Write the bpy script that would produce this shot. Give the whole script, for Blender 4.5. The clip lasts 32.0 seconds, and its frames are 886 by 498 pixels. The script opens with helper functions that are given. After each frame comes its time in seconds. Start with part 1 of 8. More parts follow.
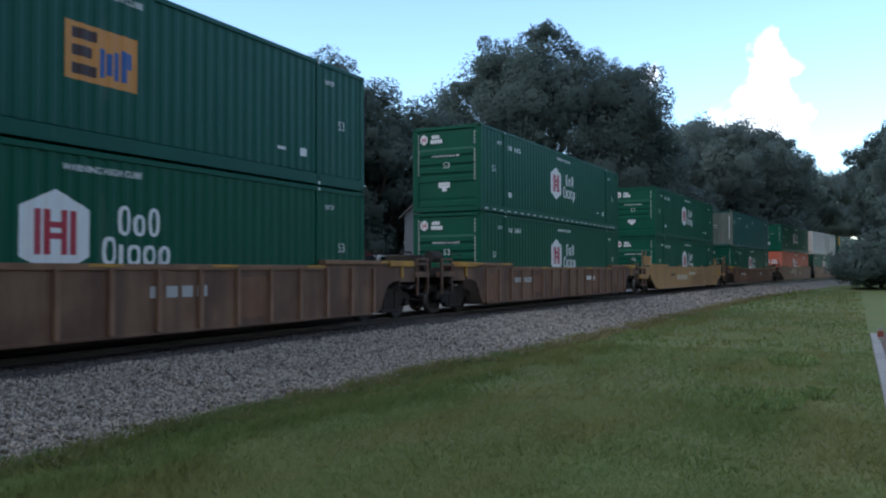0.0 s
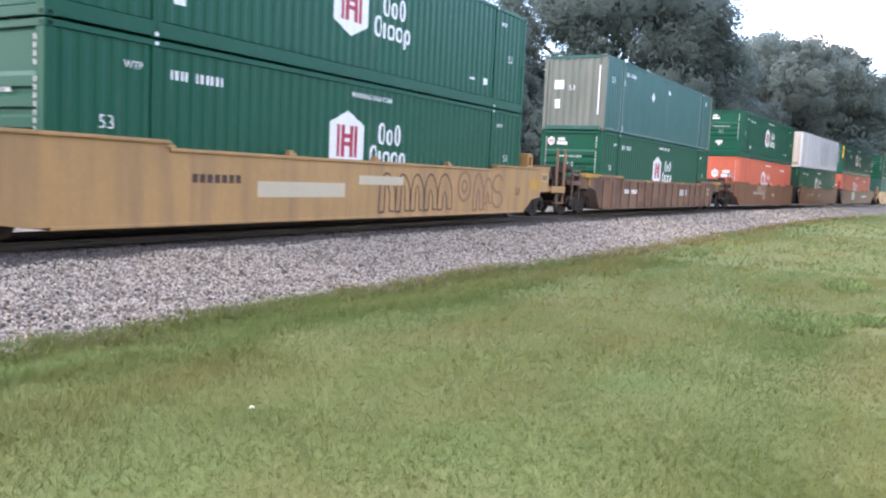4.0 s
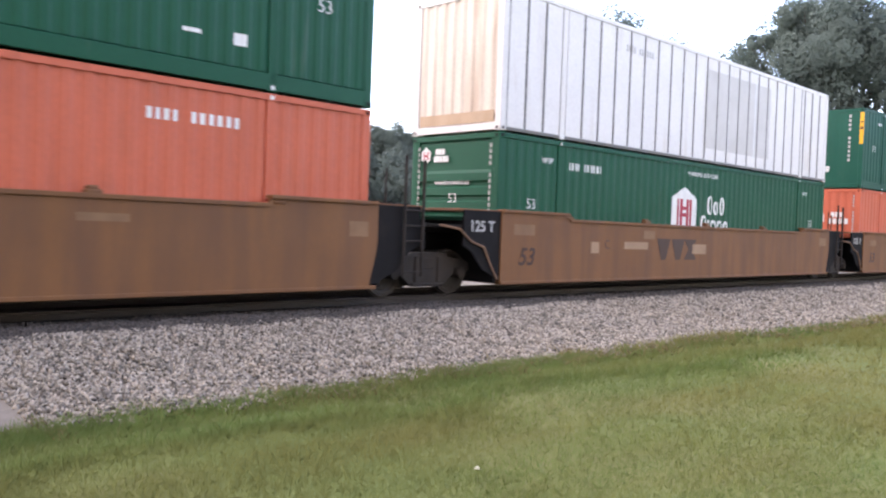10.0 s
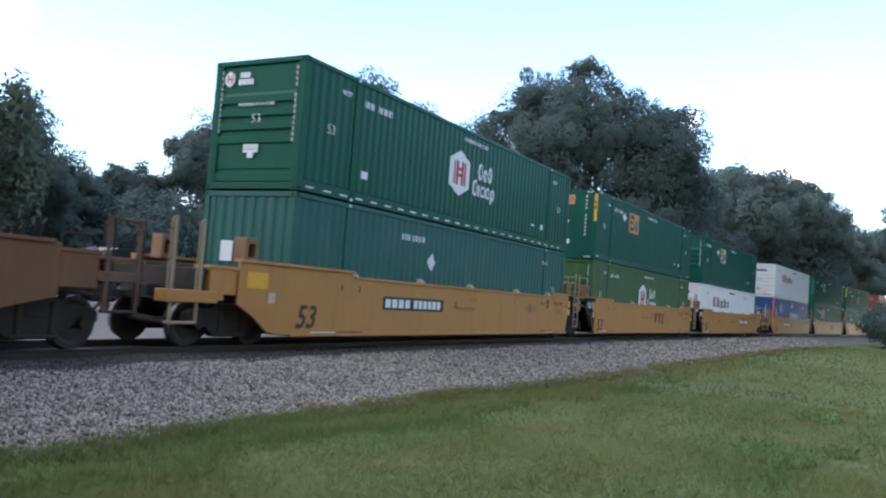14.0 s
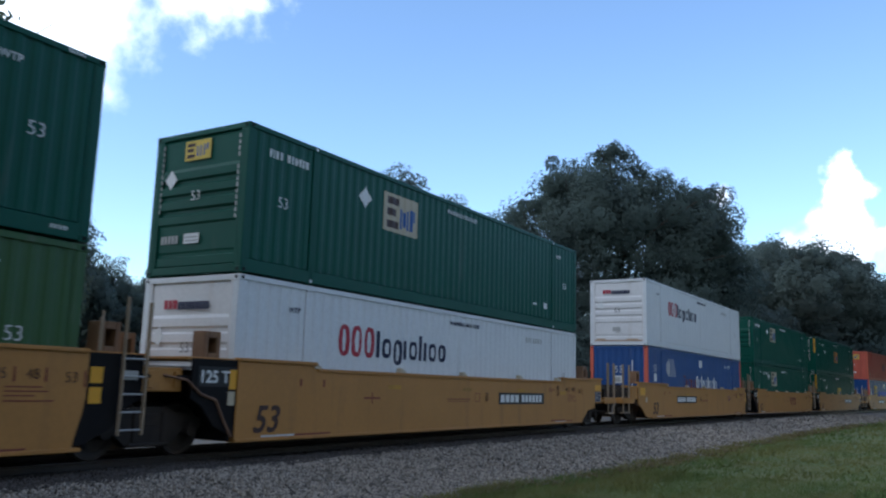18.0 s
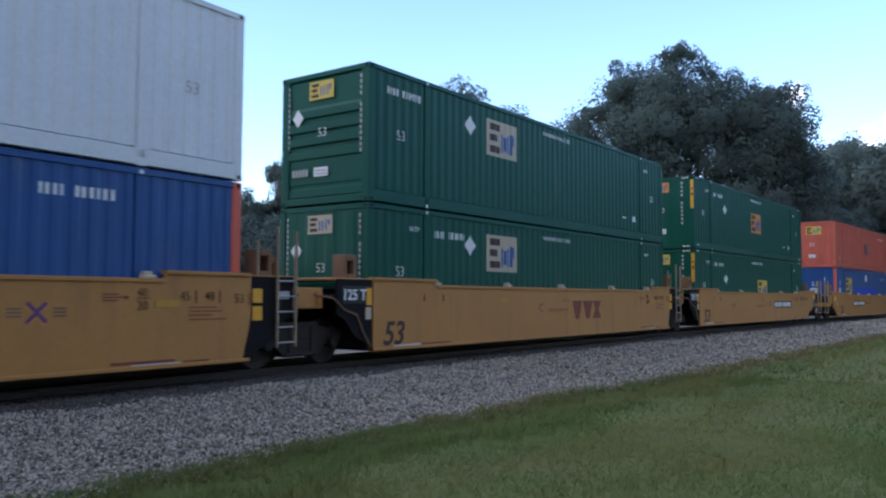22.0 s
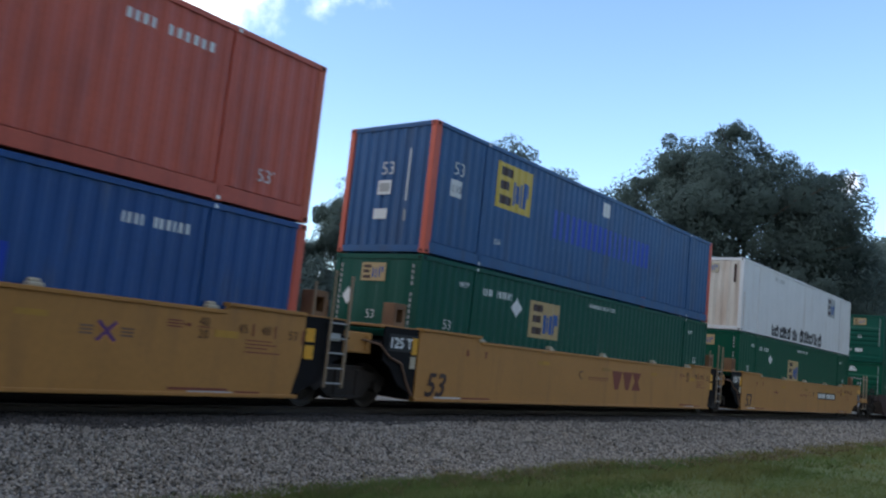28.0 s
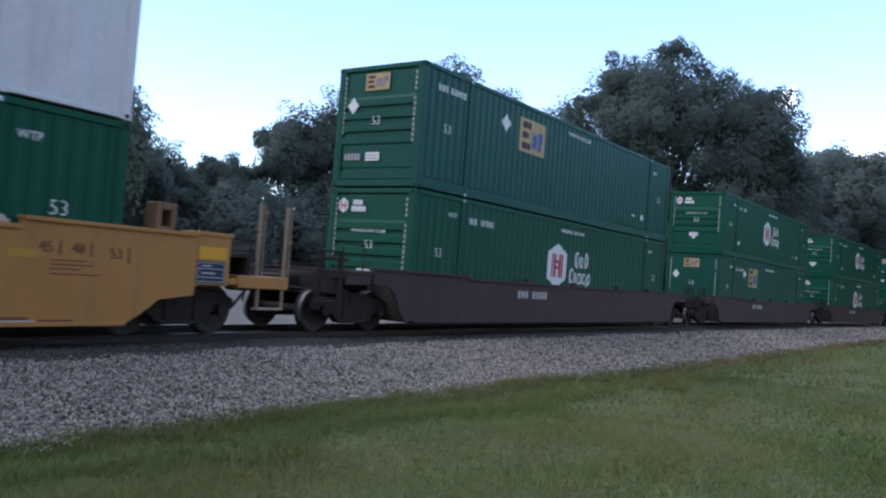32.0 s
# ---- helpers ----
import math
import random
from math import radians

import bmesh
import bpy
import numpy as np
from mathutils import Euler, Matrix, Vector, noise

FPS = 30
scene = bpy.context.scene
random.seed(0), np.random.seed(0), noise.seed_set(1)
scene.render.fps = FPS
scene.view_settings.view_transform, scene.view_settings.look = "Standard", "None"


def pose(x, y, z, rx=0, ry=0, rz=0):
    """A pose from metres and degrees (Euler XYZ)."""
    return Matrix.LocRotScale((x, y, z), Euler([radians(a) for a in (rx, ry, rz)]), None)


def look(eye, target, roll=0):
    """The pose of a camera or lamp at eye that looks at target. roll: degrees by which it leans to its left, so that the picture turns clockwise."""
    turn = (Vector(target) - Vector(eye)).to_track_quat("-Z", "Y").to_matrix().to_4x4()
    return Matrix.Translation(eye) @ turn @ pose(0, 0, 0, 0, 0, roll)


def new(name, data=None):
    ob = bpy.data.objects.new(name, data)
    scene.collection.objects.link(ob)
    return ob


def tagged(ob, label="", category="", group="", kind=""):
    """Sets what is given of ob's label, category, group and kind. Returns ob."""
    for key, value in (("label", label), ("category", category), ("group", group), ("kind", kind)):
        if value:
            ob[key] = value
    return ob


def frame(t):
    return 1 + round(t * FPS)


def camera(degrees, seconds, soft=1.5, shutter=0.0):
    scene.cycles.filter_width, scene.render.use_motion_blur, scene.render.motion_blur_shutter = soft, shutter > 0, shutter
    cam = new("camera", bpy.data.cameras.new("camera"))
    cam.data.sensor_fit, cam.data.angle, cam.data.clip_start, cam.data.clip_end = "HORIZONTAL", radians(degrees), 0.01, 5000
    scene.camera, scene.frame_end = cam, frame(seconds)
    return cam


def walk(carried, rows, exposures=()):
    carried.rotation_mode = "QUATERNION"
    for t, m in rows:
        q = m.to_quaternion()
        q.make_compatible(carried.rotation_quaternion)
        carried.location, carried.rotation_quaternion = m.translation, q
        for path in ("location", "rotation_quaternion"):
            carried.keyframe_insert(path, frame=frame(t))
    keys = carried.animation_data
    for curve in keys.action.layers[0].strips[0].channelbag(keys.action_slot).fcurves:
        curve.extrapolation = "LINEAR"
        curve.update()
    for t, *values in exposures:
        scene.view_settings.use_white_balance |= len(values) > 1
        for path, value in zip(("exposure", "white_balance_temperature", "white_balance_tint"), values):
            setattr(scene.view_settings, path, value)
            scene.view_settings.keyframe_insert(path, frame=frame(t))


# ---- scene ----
from collections import defaultdict

# ------------------------------------------------------------------ the plan
# x runs along the track, y across it, z = 0 at the top of the rails.
EYE_Z = 1.298          # camera over the rails
TRACK_Y = 12.064       # middle of the track abreast of the camera
RADIUS = 763.8         # the track bends gently to the camera's side
LONG, WIDE, HIGH = 16.154, 2.59, 2.896   # a 53-foot container
BED = 0.35             # floor of the lower containers over the rails
HALF = LONG / 2

cam = camera(56.8, 32.0, soft=2.15, shutter=0.18)
TURNS = [(0, -64.57, 1.53, -0.21), (0.5, -63.66, 1.28, -0.13), (1, -62.29, 1.57, 0.32), (1.5, -63.95, 0.32, 1.01), (2, -63.58, -1.86, -0.48), (2.5, -63.00, -3.38, -1.03), (4.5, -60.50, -5.12, 3.73), (5, -59.19, -3.24, 2.53), (5.5, -61.35, -3.79, 2.49), (6, -56.19, -0.73, 1.77), (6.5, -59.55, -2.55, 1.72), (7, -63.51, -4.60, 2.06), (7.5, -62.57, -5.11, 1.83), (8, -59.85, -3.57, 1.47), (8.5, -58.00, -2.70, 0.32), (9, -58.36, -3.69, 0.37), (9.5, -47.23, -0.63, 1.78), (10, -45.38, -1.50, 2.09), (10.5, -44.01, -0.59, 2.05), (11, -53.51, -2.01, 2.95), (11.5, -55.67, -5.24, 3.54), (12, -59.91, -5.54, 3.38), (12.5, -63.77, -2.44, 3.17), (13, -63.11, 0.01, 6.11), (13.5, -62.86, 1.05, 5.33), (15.5, -61.63, 9.05, 2.29), (16, -61.58, 5.55, 3.97), (16.5, -61.27, 6.87, 0.82), (17, -61.78, 8.48, 1.53), (17.5, -61.40, 9.17, 2.61), (18, -59.87, 9.51, 1.65), (18.5, -57.55, 8.61, 0.70), (19, -57.24, 6.98, -2.16), (19.5, -58.22, 5.88, 0.33), (20, -59.79, 4.29, 2.47), (20.5, -60.87, 5.47, 3.84), (21, -60.70, 4.95, 3.03), (21.5, -57.33, 4.93, 0.58), (22, -55.48, 3.39, 0.18), (22.5, -56.40, 3.73, -3.81), (23, -55.47, 3.04, 0.60), (23.5, -55.94, 4.33, 1.53), (24, -57.88, 2.89, 2.04), (24.5, -58.44, 1.39, 4.84), (25, -56.60, 2.07, 2.60), (25.5, -55.16, 4.83, 4.49), (27.5, -45.58, 7.33, 6.24), (28, -52.51, 7.01, 5.99), (28.5, -52.85, 6.46, 5.17), (29, -56.55, 3.13, 4.97), (29.5, -59.51, 3.97, 3.43), (30, -60.33, 2.70, 4.75), (30.5, -61.07, 2.18, 6.75), (31, -58.40, 2.64, 6.45), (31.5, -56.59, 2.04, 3.90), (32, -56.77, 1.94, 4.34)]
walk(cam, [(t, pose(0, 0, EYE_Z, 90 + p, 0, y) @ pose(0, 0, 0, 0, 0, r)) for t, y, p, r in TURNS],
     exposures=[(0, 0.13, 5800, 8), (1, 0.23, 5780, 8), (2, 1.0, 6050, 8), (2.5, 1.38, 6500, 10), (4.5, 2.3, 6650, 23), (5, 2.4, 6650, 23), (6, 2.18, 6750, 21), (7, 2.08, 6750, 21), (8, 2.13, 6950, 21), (9, 2.12, 7150, 24), (10, 2.0, 7350, 25), (11, 1.85, 5900, 6), (12, 2.3, 5950, 15), (13, 1.8, 6550, 19), (13.5, 1.4, 6150, 13), (15.5, -0.22, 5820, 8), (16, -0.22, 5720, 8), (17, -0.17, 5700, 9), (18, -0.17, 5670, 8), (20, -0.22, 5900, 13), (21, -0.17, 5820, 8), (22, 0.33, 5650, 14), (23, 0.63, 5650, 12), (24, 0.68, 5380, 10), (25, 1.01, 5500, 12), (25.5, 0.68, 6100, 8), (27.5, -0.02, 5950, 8), (28, 0.03, 5950, 8), (29, 0.23, 5700, 17), (30, 0.31, 5580, 19), (31, 0.33, 5900, 18), (32, 0.48, 5800, 18)])

# ------------------------------------------------------------------ light
SUN_AZ, SUN_EL = 150.0, 48.0     # degrees from +x towards +y, and up


def way(az, el):
    a, e = radians(az), radians(el)
    return Vector((math.cos(e) * math.cos(a), math.cos(e) * math.sin(a), math.sin(e)))


def make_sky():
    world = bpy.data.worlds.new("sky")
    scene.world = world
    world.use_nodes = True
    n, l = world.node_tree.nodes, world.node_tree.links
    n.clear()
    out = n.new("ShaderNodeOutputWorld")
    bg = n.new("ShaderNodeBackground")
    sky = n.new("ShaderNodeTexSky")
    sky.sky_type, sky.sun_disc = "NISHITA", False
    sky.sun_elevation, sky.sun_rotation = radians(SUN_EL), radians(90 - SUN_AZ)
    sky.air_density, sky.dust_density, sky.ozone_density = 1.05, 0.25, 1.6
    co = n.new("ShaderNodeTexCoord")
    fluff = n.new("ShaderNodeTexNoise")
    fluff.inputs["Scale"].default_value, fluff.inputs["Detail"].default_value = 34.0, 8.0
    l.new(co.outputs["Generated"], fluff.inputs["Vector"])

    def math_node(op, a, b):
        m = n.new("ShaderNodeMath")
        m.operation = op
        for i, v in enumerate((a, b)):
            if isinstance(v, (int, float)):
                m.inputs[i].default_value = v
            else:
                l.new(v, m.inputs[i])
        return m.outputs[0]

    def cloud(az, el, r, soft, rough):
        dot = n.new("ShaderNodeVectorMath")
        dot.operation = "DOT_PRODUCT"
        l.new(co.outputs["Generated"], dot.inputs[0])
        dot.inputs[1].default_value = way(az, el)
        angle = math_node("ARCCOSINE", math_node("MINIMUM", dot.outputs["Value"], 0.99999), 0)
        wobble = math_node("MULTIPLY", math_node("SUBTRACT", fluff.outputs["Fac"], 0.5), radians(rough))
        reach = n.new("ShaderNodeMapRange")
        reach.interpolation_type = "SMOOTHSTEP"
        l.new(math_node("ADD", angle, wobble), reach.inputs["Value"])
        reach.inputs["From Min"].default_value, reach.inputs["From Max"].default_value = radians(r + soft), radians(max(r - soft, 0.01))
        return reach.outputs["Result"]

    mask = None
    # the sunlit cumulus over the far end of the track, and the bank round the sun
    for az, el, r, soft, rough in ((3.5, 14.1, 1.0, 0.3, 2.2), (3.5, 12.6, 1.5, 0.3, 2.4), (3.6, 11.0, 1.75, 0.35, 2.6), (3.6, 9.6, 2.0, 0.7, 3),
                                   (1.5, 10.0, 0.6, 0.35, 2.4), (6.2, 9.2, 1.0, 0.9, 3), (11.4, 12.6, 0.1, 1.1, 3), (58, 23, 5.0, 2.6, 6), (48, 28, 4.2, 2.2, 6), (63, 18, 5, 3, 7), (70, 31, 12, 8, 9),
                                   (92, 20, 22, 12, 10), (88, 38, 22, 9, 14)):
        c = cloud(az, el, r, soft, rough)
        mask = c if mask is None else math_node("MAXIMUM", mask, c)
    blend = n.new("ShaderNodeMix")
    blend.data_type = "RGBA"
    l.new(math_node("MULTIPLY", mask, 0.93), blend.inputs["Factor"])
    l.new(sky.outputs["Color"], blend.inputs["A"])
    blend.inputs["B"].default_value = (8.5, 8.7, 9.0, 1)
    # away from the clear patch over the oak, added unseen grey cloud neutralises fill light
    clear = cloud(22, 16, 82, 26, 12)
    grey = n.new("ShaderNodeMix")
    grey.data_type = "RGBA"
    l.new(math_node("SUBTRACT", 0.9, math_node("MULTIPLY", clear, 0.9)), grey.inputs["Factor"])
    l.new(blend.outputs["Result"], grey.inputs["A"])
    grey.inputs["B"].default_value = (2.3, 2.45, 2.7, 1)
    l.new(grey.outputs["Result"], bg.inputs["Color"])
    bg.inputs["Strength"].default_value = 0.27
    l.new(bg.outputs[0], out.inputs["Surface"])


make_sky()
sun = new("sun", bpy.data.lights.new("sun", "SUN"))
sun.data.energy, sun.data.angle, sun.data.color = 0.5, radians(30), (1.0, 0.95, 0.88)
sun.matrix_world = look(way(SUN_AZ, SUN_EL) * 200, (0, 0, 0))


# ------------------------------------------------------------------ materials
def surface(name, color, rough=0.55, var=0.18, scale=1.5, grime=None, grime_at=0.62, metal=0.0, bump=0.0, bump_scale=60.0,
            streak=False, per_object=0.0, per_island=0.0, spec=0.4, second=None):
    m = bpy.data.materials.new(name)
    m.use_nodes = True
    n, l = m.node_tree.nodes, m.node_tree.links
    b = n["Principled BSDF"]
    b.inputs["Roughness"].default_value, b.inputs["Metallic"].default_value = rough, metal
    b.inputs["Specular IOR Level"].default_value = spec
    co = n.new("ShaderNodeTexCoord")
    at = co.outputs["Object"]
    coarse, fine = n.new("ShaderNodeTexNoise"), n.new("ShaderNodeTexNoise")
    coarse.inputs["Scale"].default_value, coarse.inputs["Detail"].default_value = scale, 5.0
    fine.inputs["Scale"].default_value, fine.inputs["Detail"].default_value = scale * 14, 4.0
    l.new(at, coarse.inputs["Vector"]), l.new(at, fine.inputs["Vector"])

    def mix(kind, f, a, c):
        x = n.new("ShaderNodeMix")
        x.data_type, x.blend_type = "RGBA", kind
        for key, v in (("Factor", f), ("A", a), ("B", c)):
            if isinstance(v, (int, float)):
                x.inputs[key].default_value = v
            elif isinstance(v, tuple):
                x.inputs[key].default_value = (*v, 1)
            else:
                l.new(v, x.inputs[key])
        return x.outputs["Result"]

    light = tuple(min(c * (1 + var), 0.95) for c in color)
    dark = tuple(c * (1 - var) for c in color)
    tone = mix("MIX", coarse.outputs["Fac"], dark, light)
    if second:
        band = n.new("ShaderNodeMapRange")
        l.new(coarse.outputs["Fac"], band.inputs["Value"])
        band.inputs["From Min"].default_value, band.inputs["From Max"].default_value = 0.42, 0.62
        tone = mix("MIX", band.outputs["Result"], tone, second)
    tone = mix("MULTIPLY", 0.35, tone, mix("MIX", fine.outputs["Fac"], (0.55, 0.55, 0.55), (1.25, 1.25, 1.25)))
    if per_object or per_island:
        if per_island:
            rnd = n.new("ShaderNodeNewGeometry").outputs["Random Per Island"]
        else:
            rnd = n.new("ShaderNodeObjectInfo").outputs["Random"]
        p = per_object or per_island
        tone = mix("MULTIPLY", 1.0, tone, mix("MIX", rnd, (1 - p, 1 - p, 1 - p), (1 + p, 1 + p, 1 + p)))
    if grime:
        dirt = n.new("ShaderNodeTexNoise")
        dirt.inputs["Scale"].default_value, dirt.inputs["Detail"].default_value = 1.0, 6.0
        stretch = n.new("ShaderNodeMapping")
        stretch.inputs["Scale"].default_value = (2.6, 2.6, 0.35) if streak else (1.3, 1.3, 1.3)
        l.new(at, stretch.inputs["Vector"]), l.new(stretch.outputs[0], dirt.inputs["Vector"])
        ramp = n.new("ShaderNodeMapRange")
        l.new(dirt.outputs["Fac"], ramp.inputs["Value"])
        ramp.inputs["From Min"].default_value, ramp.inputs["From Max"].default_value = grime_at - 0.12, grime_at + 0.16
        ramp.inputs["To Max"].default_value = 0.6
        tone = mix("MIX", ramp.outputs["Result"], tone, grime)
    l.new(tone, b.inputs["Base Color"])
    wear = n.new("ShaderNodeMapRange")
    l.new(fine.outputs["Fac"], wear.inputs["Value"])
    wear.inputs["To Min"].default_value, wear.inputs["To Max"].default_value = max(rough - 0.1, 0.02), min(rough + 0.12, 1)
    l.new(wear.outputs["Result"], b.inputs["Roughness"])
    if bump:
        grain = n.new("ShaderNodeTexNoise")
        grain.inputs["Scale"].default_value, grain.inputs["Detail"].default_value = bump_scale, 3.0
        l.new(at, grain.inputs["Vector"])
        bm = n.new("ShaderNodeBump")
        bm.inputs["Strength"].default_value, bm.inputs["Distance"].default_value = bump, 0.02
        l.new(grain.outputs["Fac"], bm.inputs["Height"])
        l.new(bm.outputs["Normal"], b.inputs["Normal"])
    return m


def leafy(name, dark, light, straw=None, gloss=0.6, through_light=0.38, bands=None):
    """Leaves and grass: each leaf has its own tone, and some light comes through it."""
    m = bpy.data.materials.new(name)
    m.use_nodes = True
    n, l = m.node_tree.nodes, m.node_tree.links
    b = n["Principled BSDF"]
    geo = n.new("ShaderNodeNewGeometry")
    ramp = n.new("ShaderNodeValToRGB")
    ramp.color_ramp.elements[0].color, ramp.color_ramp.elements[1].color = (*dark, 1), (*light, 1)
    if straw:
        ramp.color_ramp.elements[1].position = 0.86
        e = ramp.color_ramp.elements.new(1.0)
        e.color = (*straw, 1)
    l.new(geo.outputs["Random Per Island"], ramp.inputs["Fac"])
    co = n.new("ShaderNodeTexCoord")
    patch = n.new("ShaderNodeTexNoise")
    patch.inputs["Scale"].default_value, patch.inputs["Detail"].default_value = 0.35, 4.0
    l.new(co.outputs["Object"], patch.inputs["Vector"])
    tone = n.new("ShaderNodeMix")
    tone.data_type, tone.blend_type = "RGBA", "MULTIPLY"
    tone.inputs["Factor"].default_value = 1.0
    grey = n.new("ShaderNodeMapRange")
    l.new(patch.outputs["Fac"], grey.inputs["Value"])
    grey.inputs["From Min"].default_value, grey.inputs["From Max"].default_value = 0.3, 0.7
    grey.inputs["To Min"].default_value, grey.inputs["To Max"].default_value = 0.8, 1.18
    l.new(ramp.outputs["Color"], tone.inputs["A"]), l.new(grey.outputs["Result"], tone.inputs["B"])
    if bands:      # drier streaks that run along the lawn
        dry = n.new("ShaderNodeTexNoise")
        dry.inputs["Scale"].default_value, dry.inputs["Detail"].default_value = 1.0, 4.0
        long = n.new("ShaderNodeMapping")
        long.inputs["Rotation"].default_value = (0, 0, radians(9))
        long.inputs["Scale"].default_value = (0.15, 0.7, 1.0)
        l.new(co.outputs["Object"], long.inputs["Vector"]), l.new(long.outputs[0], dry.inputs["Vector"])
        amount = n.new("ShaderNodeMapRange")
        l.new(dry.outputs["Fac"], amount.inputs["Value"])
        amount.inputs["From Min"].default_value, amount.inputs["From Max"].default_value = 0.38, 0.6
        amount.inputs["To Max"].default_value = 0.9
        over = n.new("ShaderNodeMix")
        over.data_type = "RGBA"
        l.new(amount.outputs["Result"], over.inputs["Factor"]), l.new(tone.outputs["Result"], over.inputs["A"])
        over.inputs["B"].default_value = (*bands, 1)
        tone = over
    l.new(tone.outputs["Result"], b.inputs["Base Color"])
    b.inputs["Roughness"].default_value, b.inputs["Specular IOR Level"].default_value = gloss, 0.12
    thin = n.new("ShaderNodeBsdfTranslucent")
    l.new(tone.outputs["Result"], thin.inputs["Color"])
    add = n.new("ShaderNodeMixShader")
    add.inputs["Fac"].default_value = through_light
    l.new(b.outputs[0], add.inputs[1]), l.new(thin.outputs[0], add.inputs[2])
    l.new(add.outputs[0], n["Material Output"].inputs["Surface"])
    return m


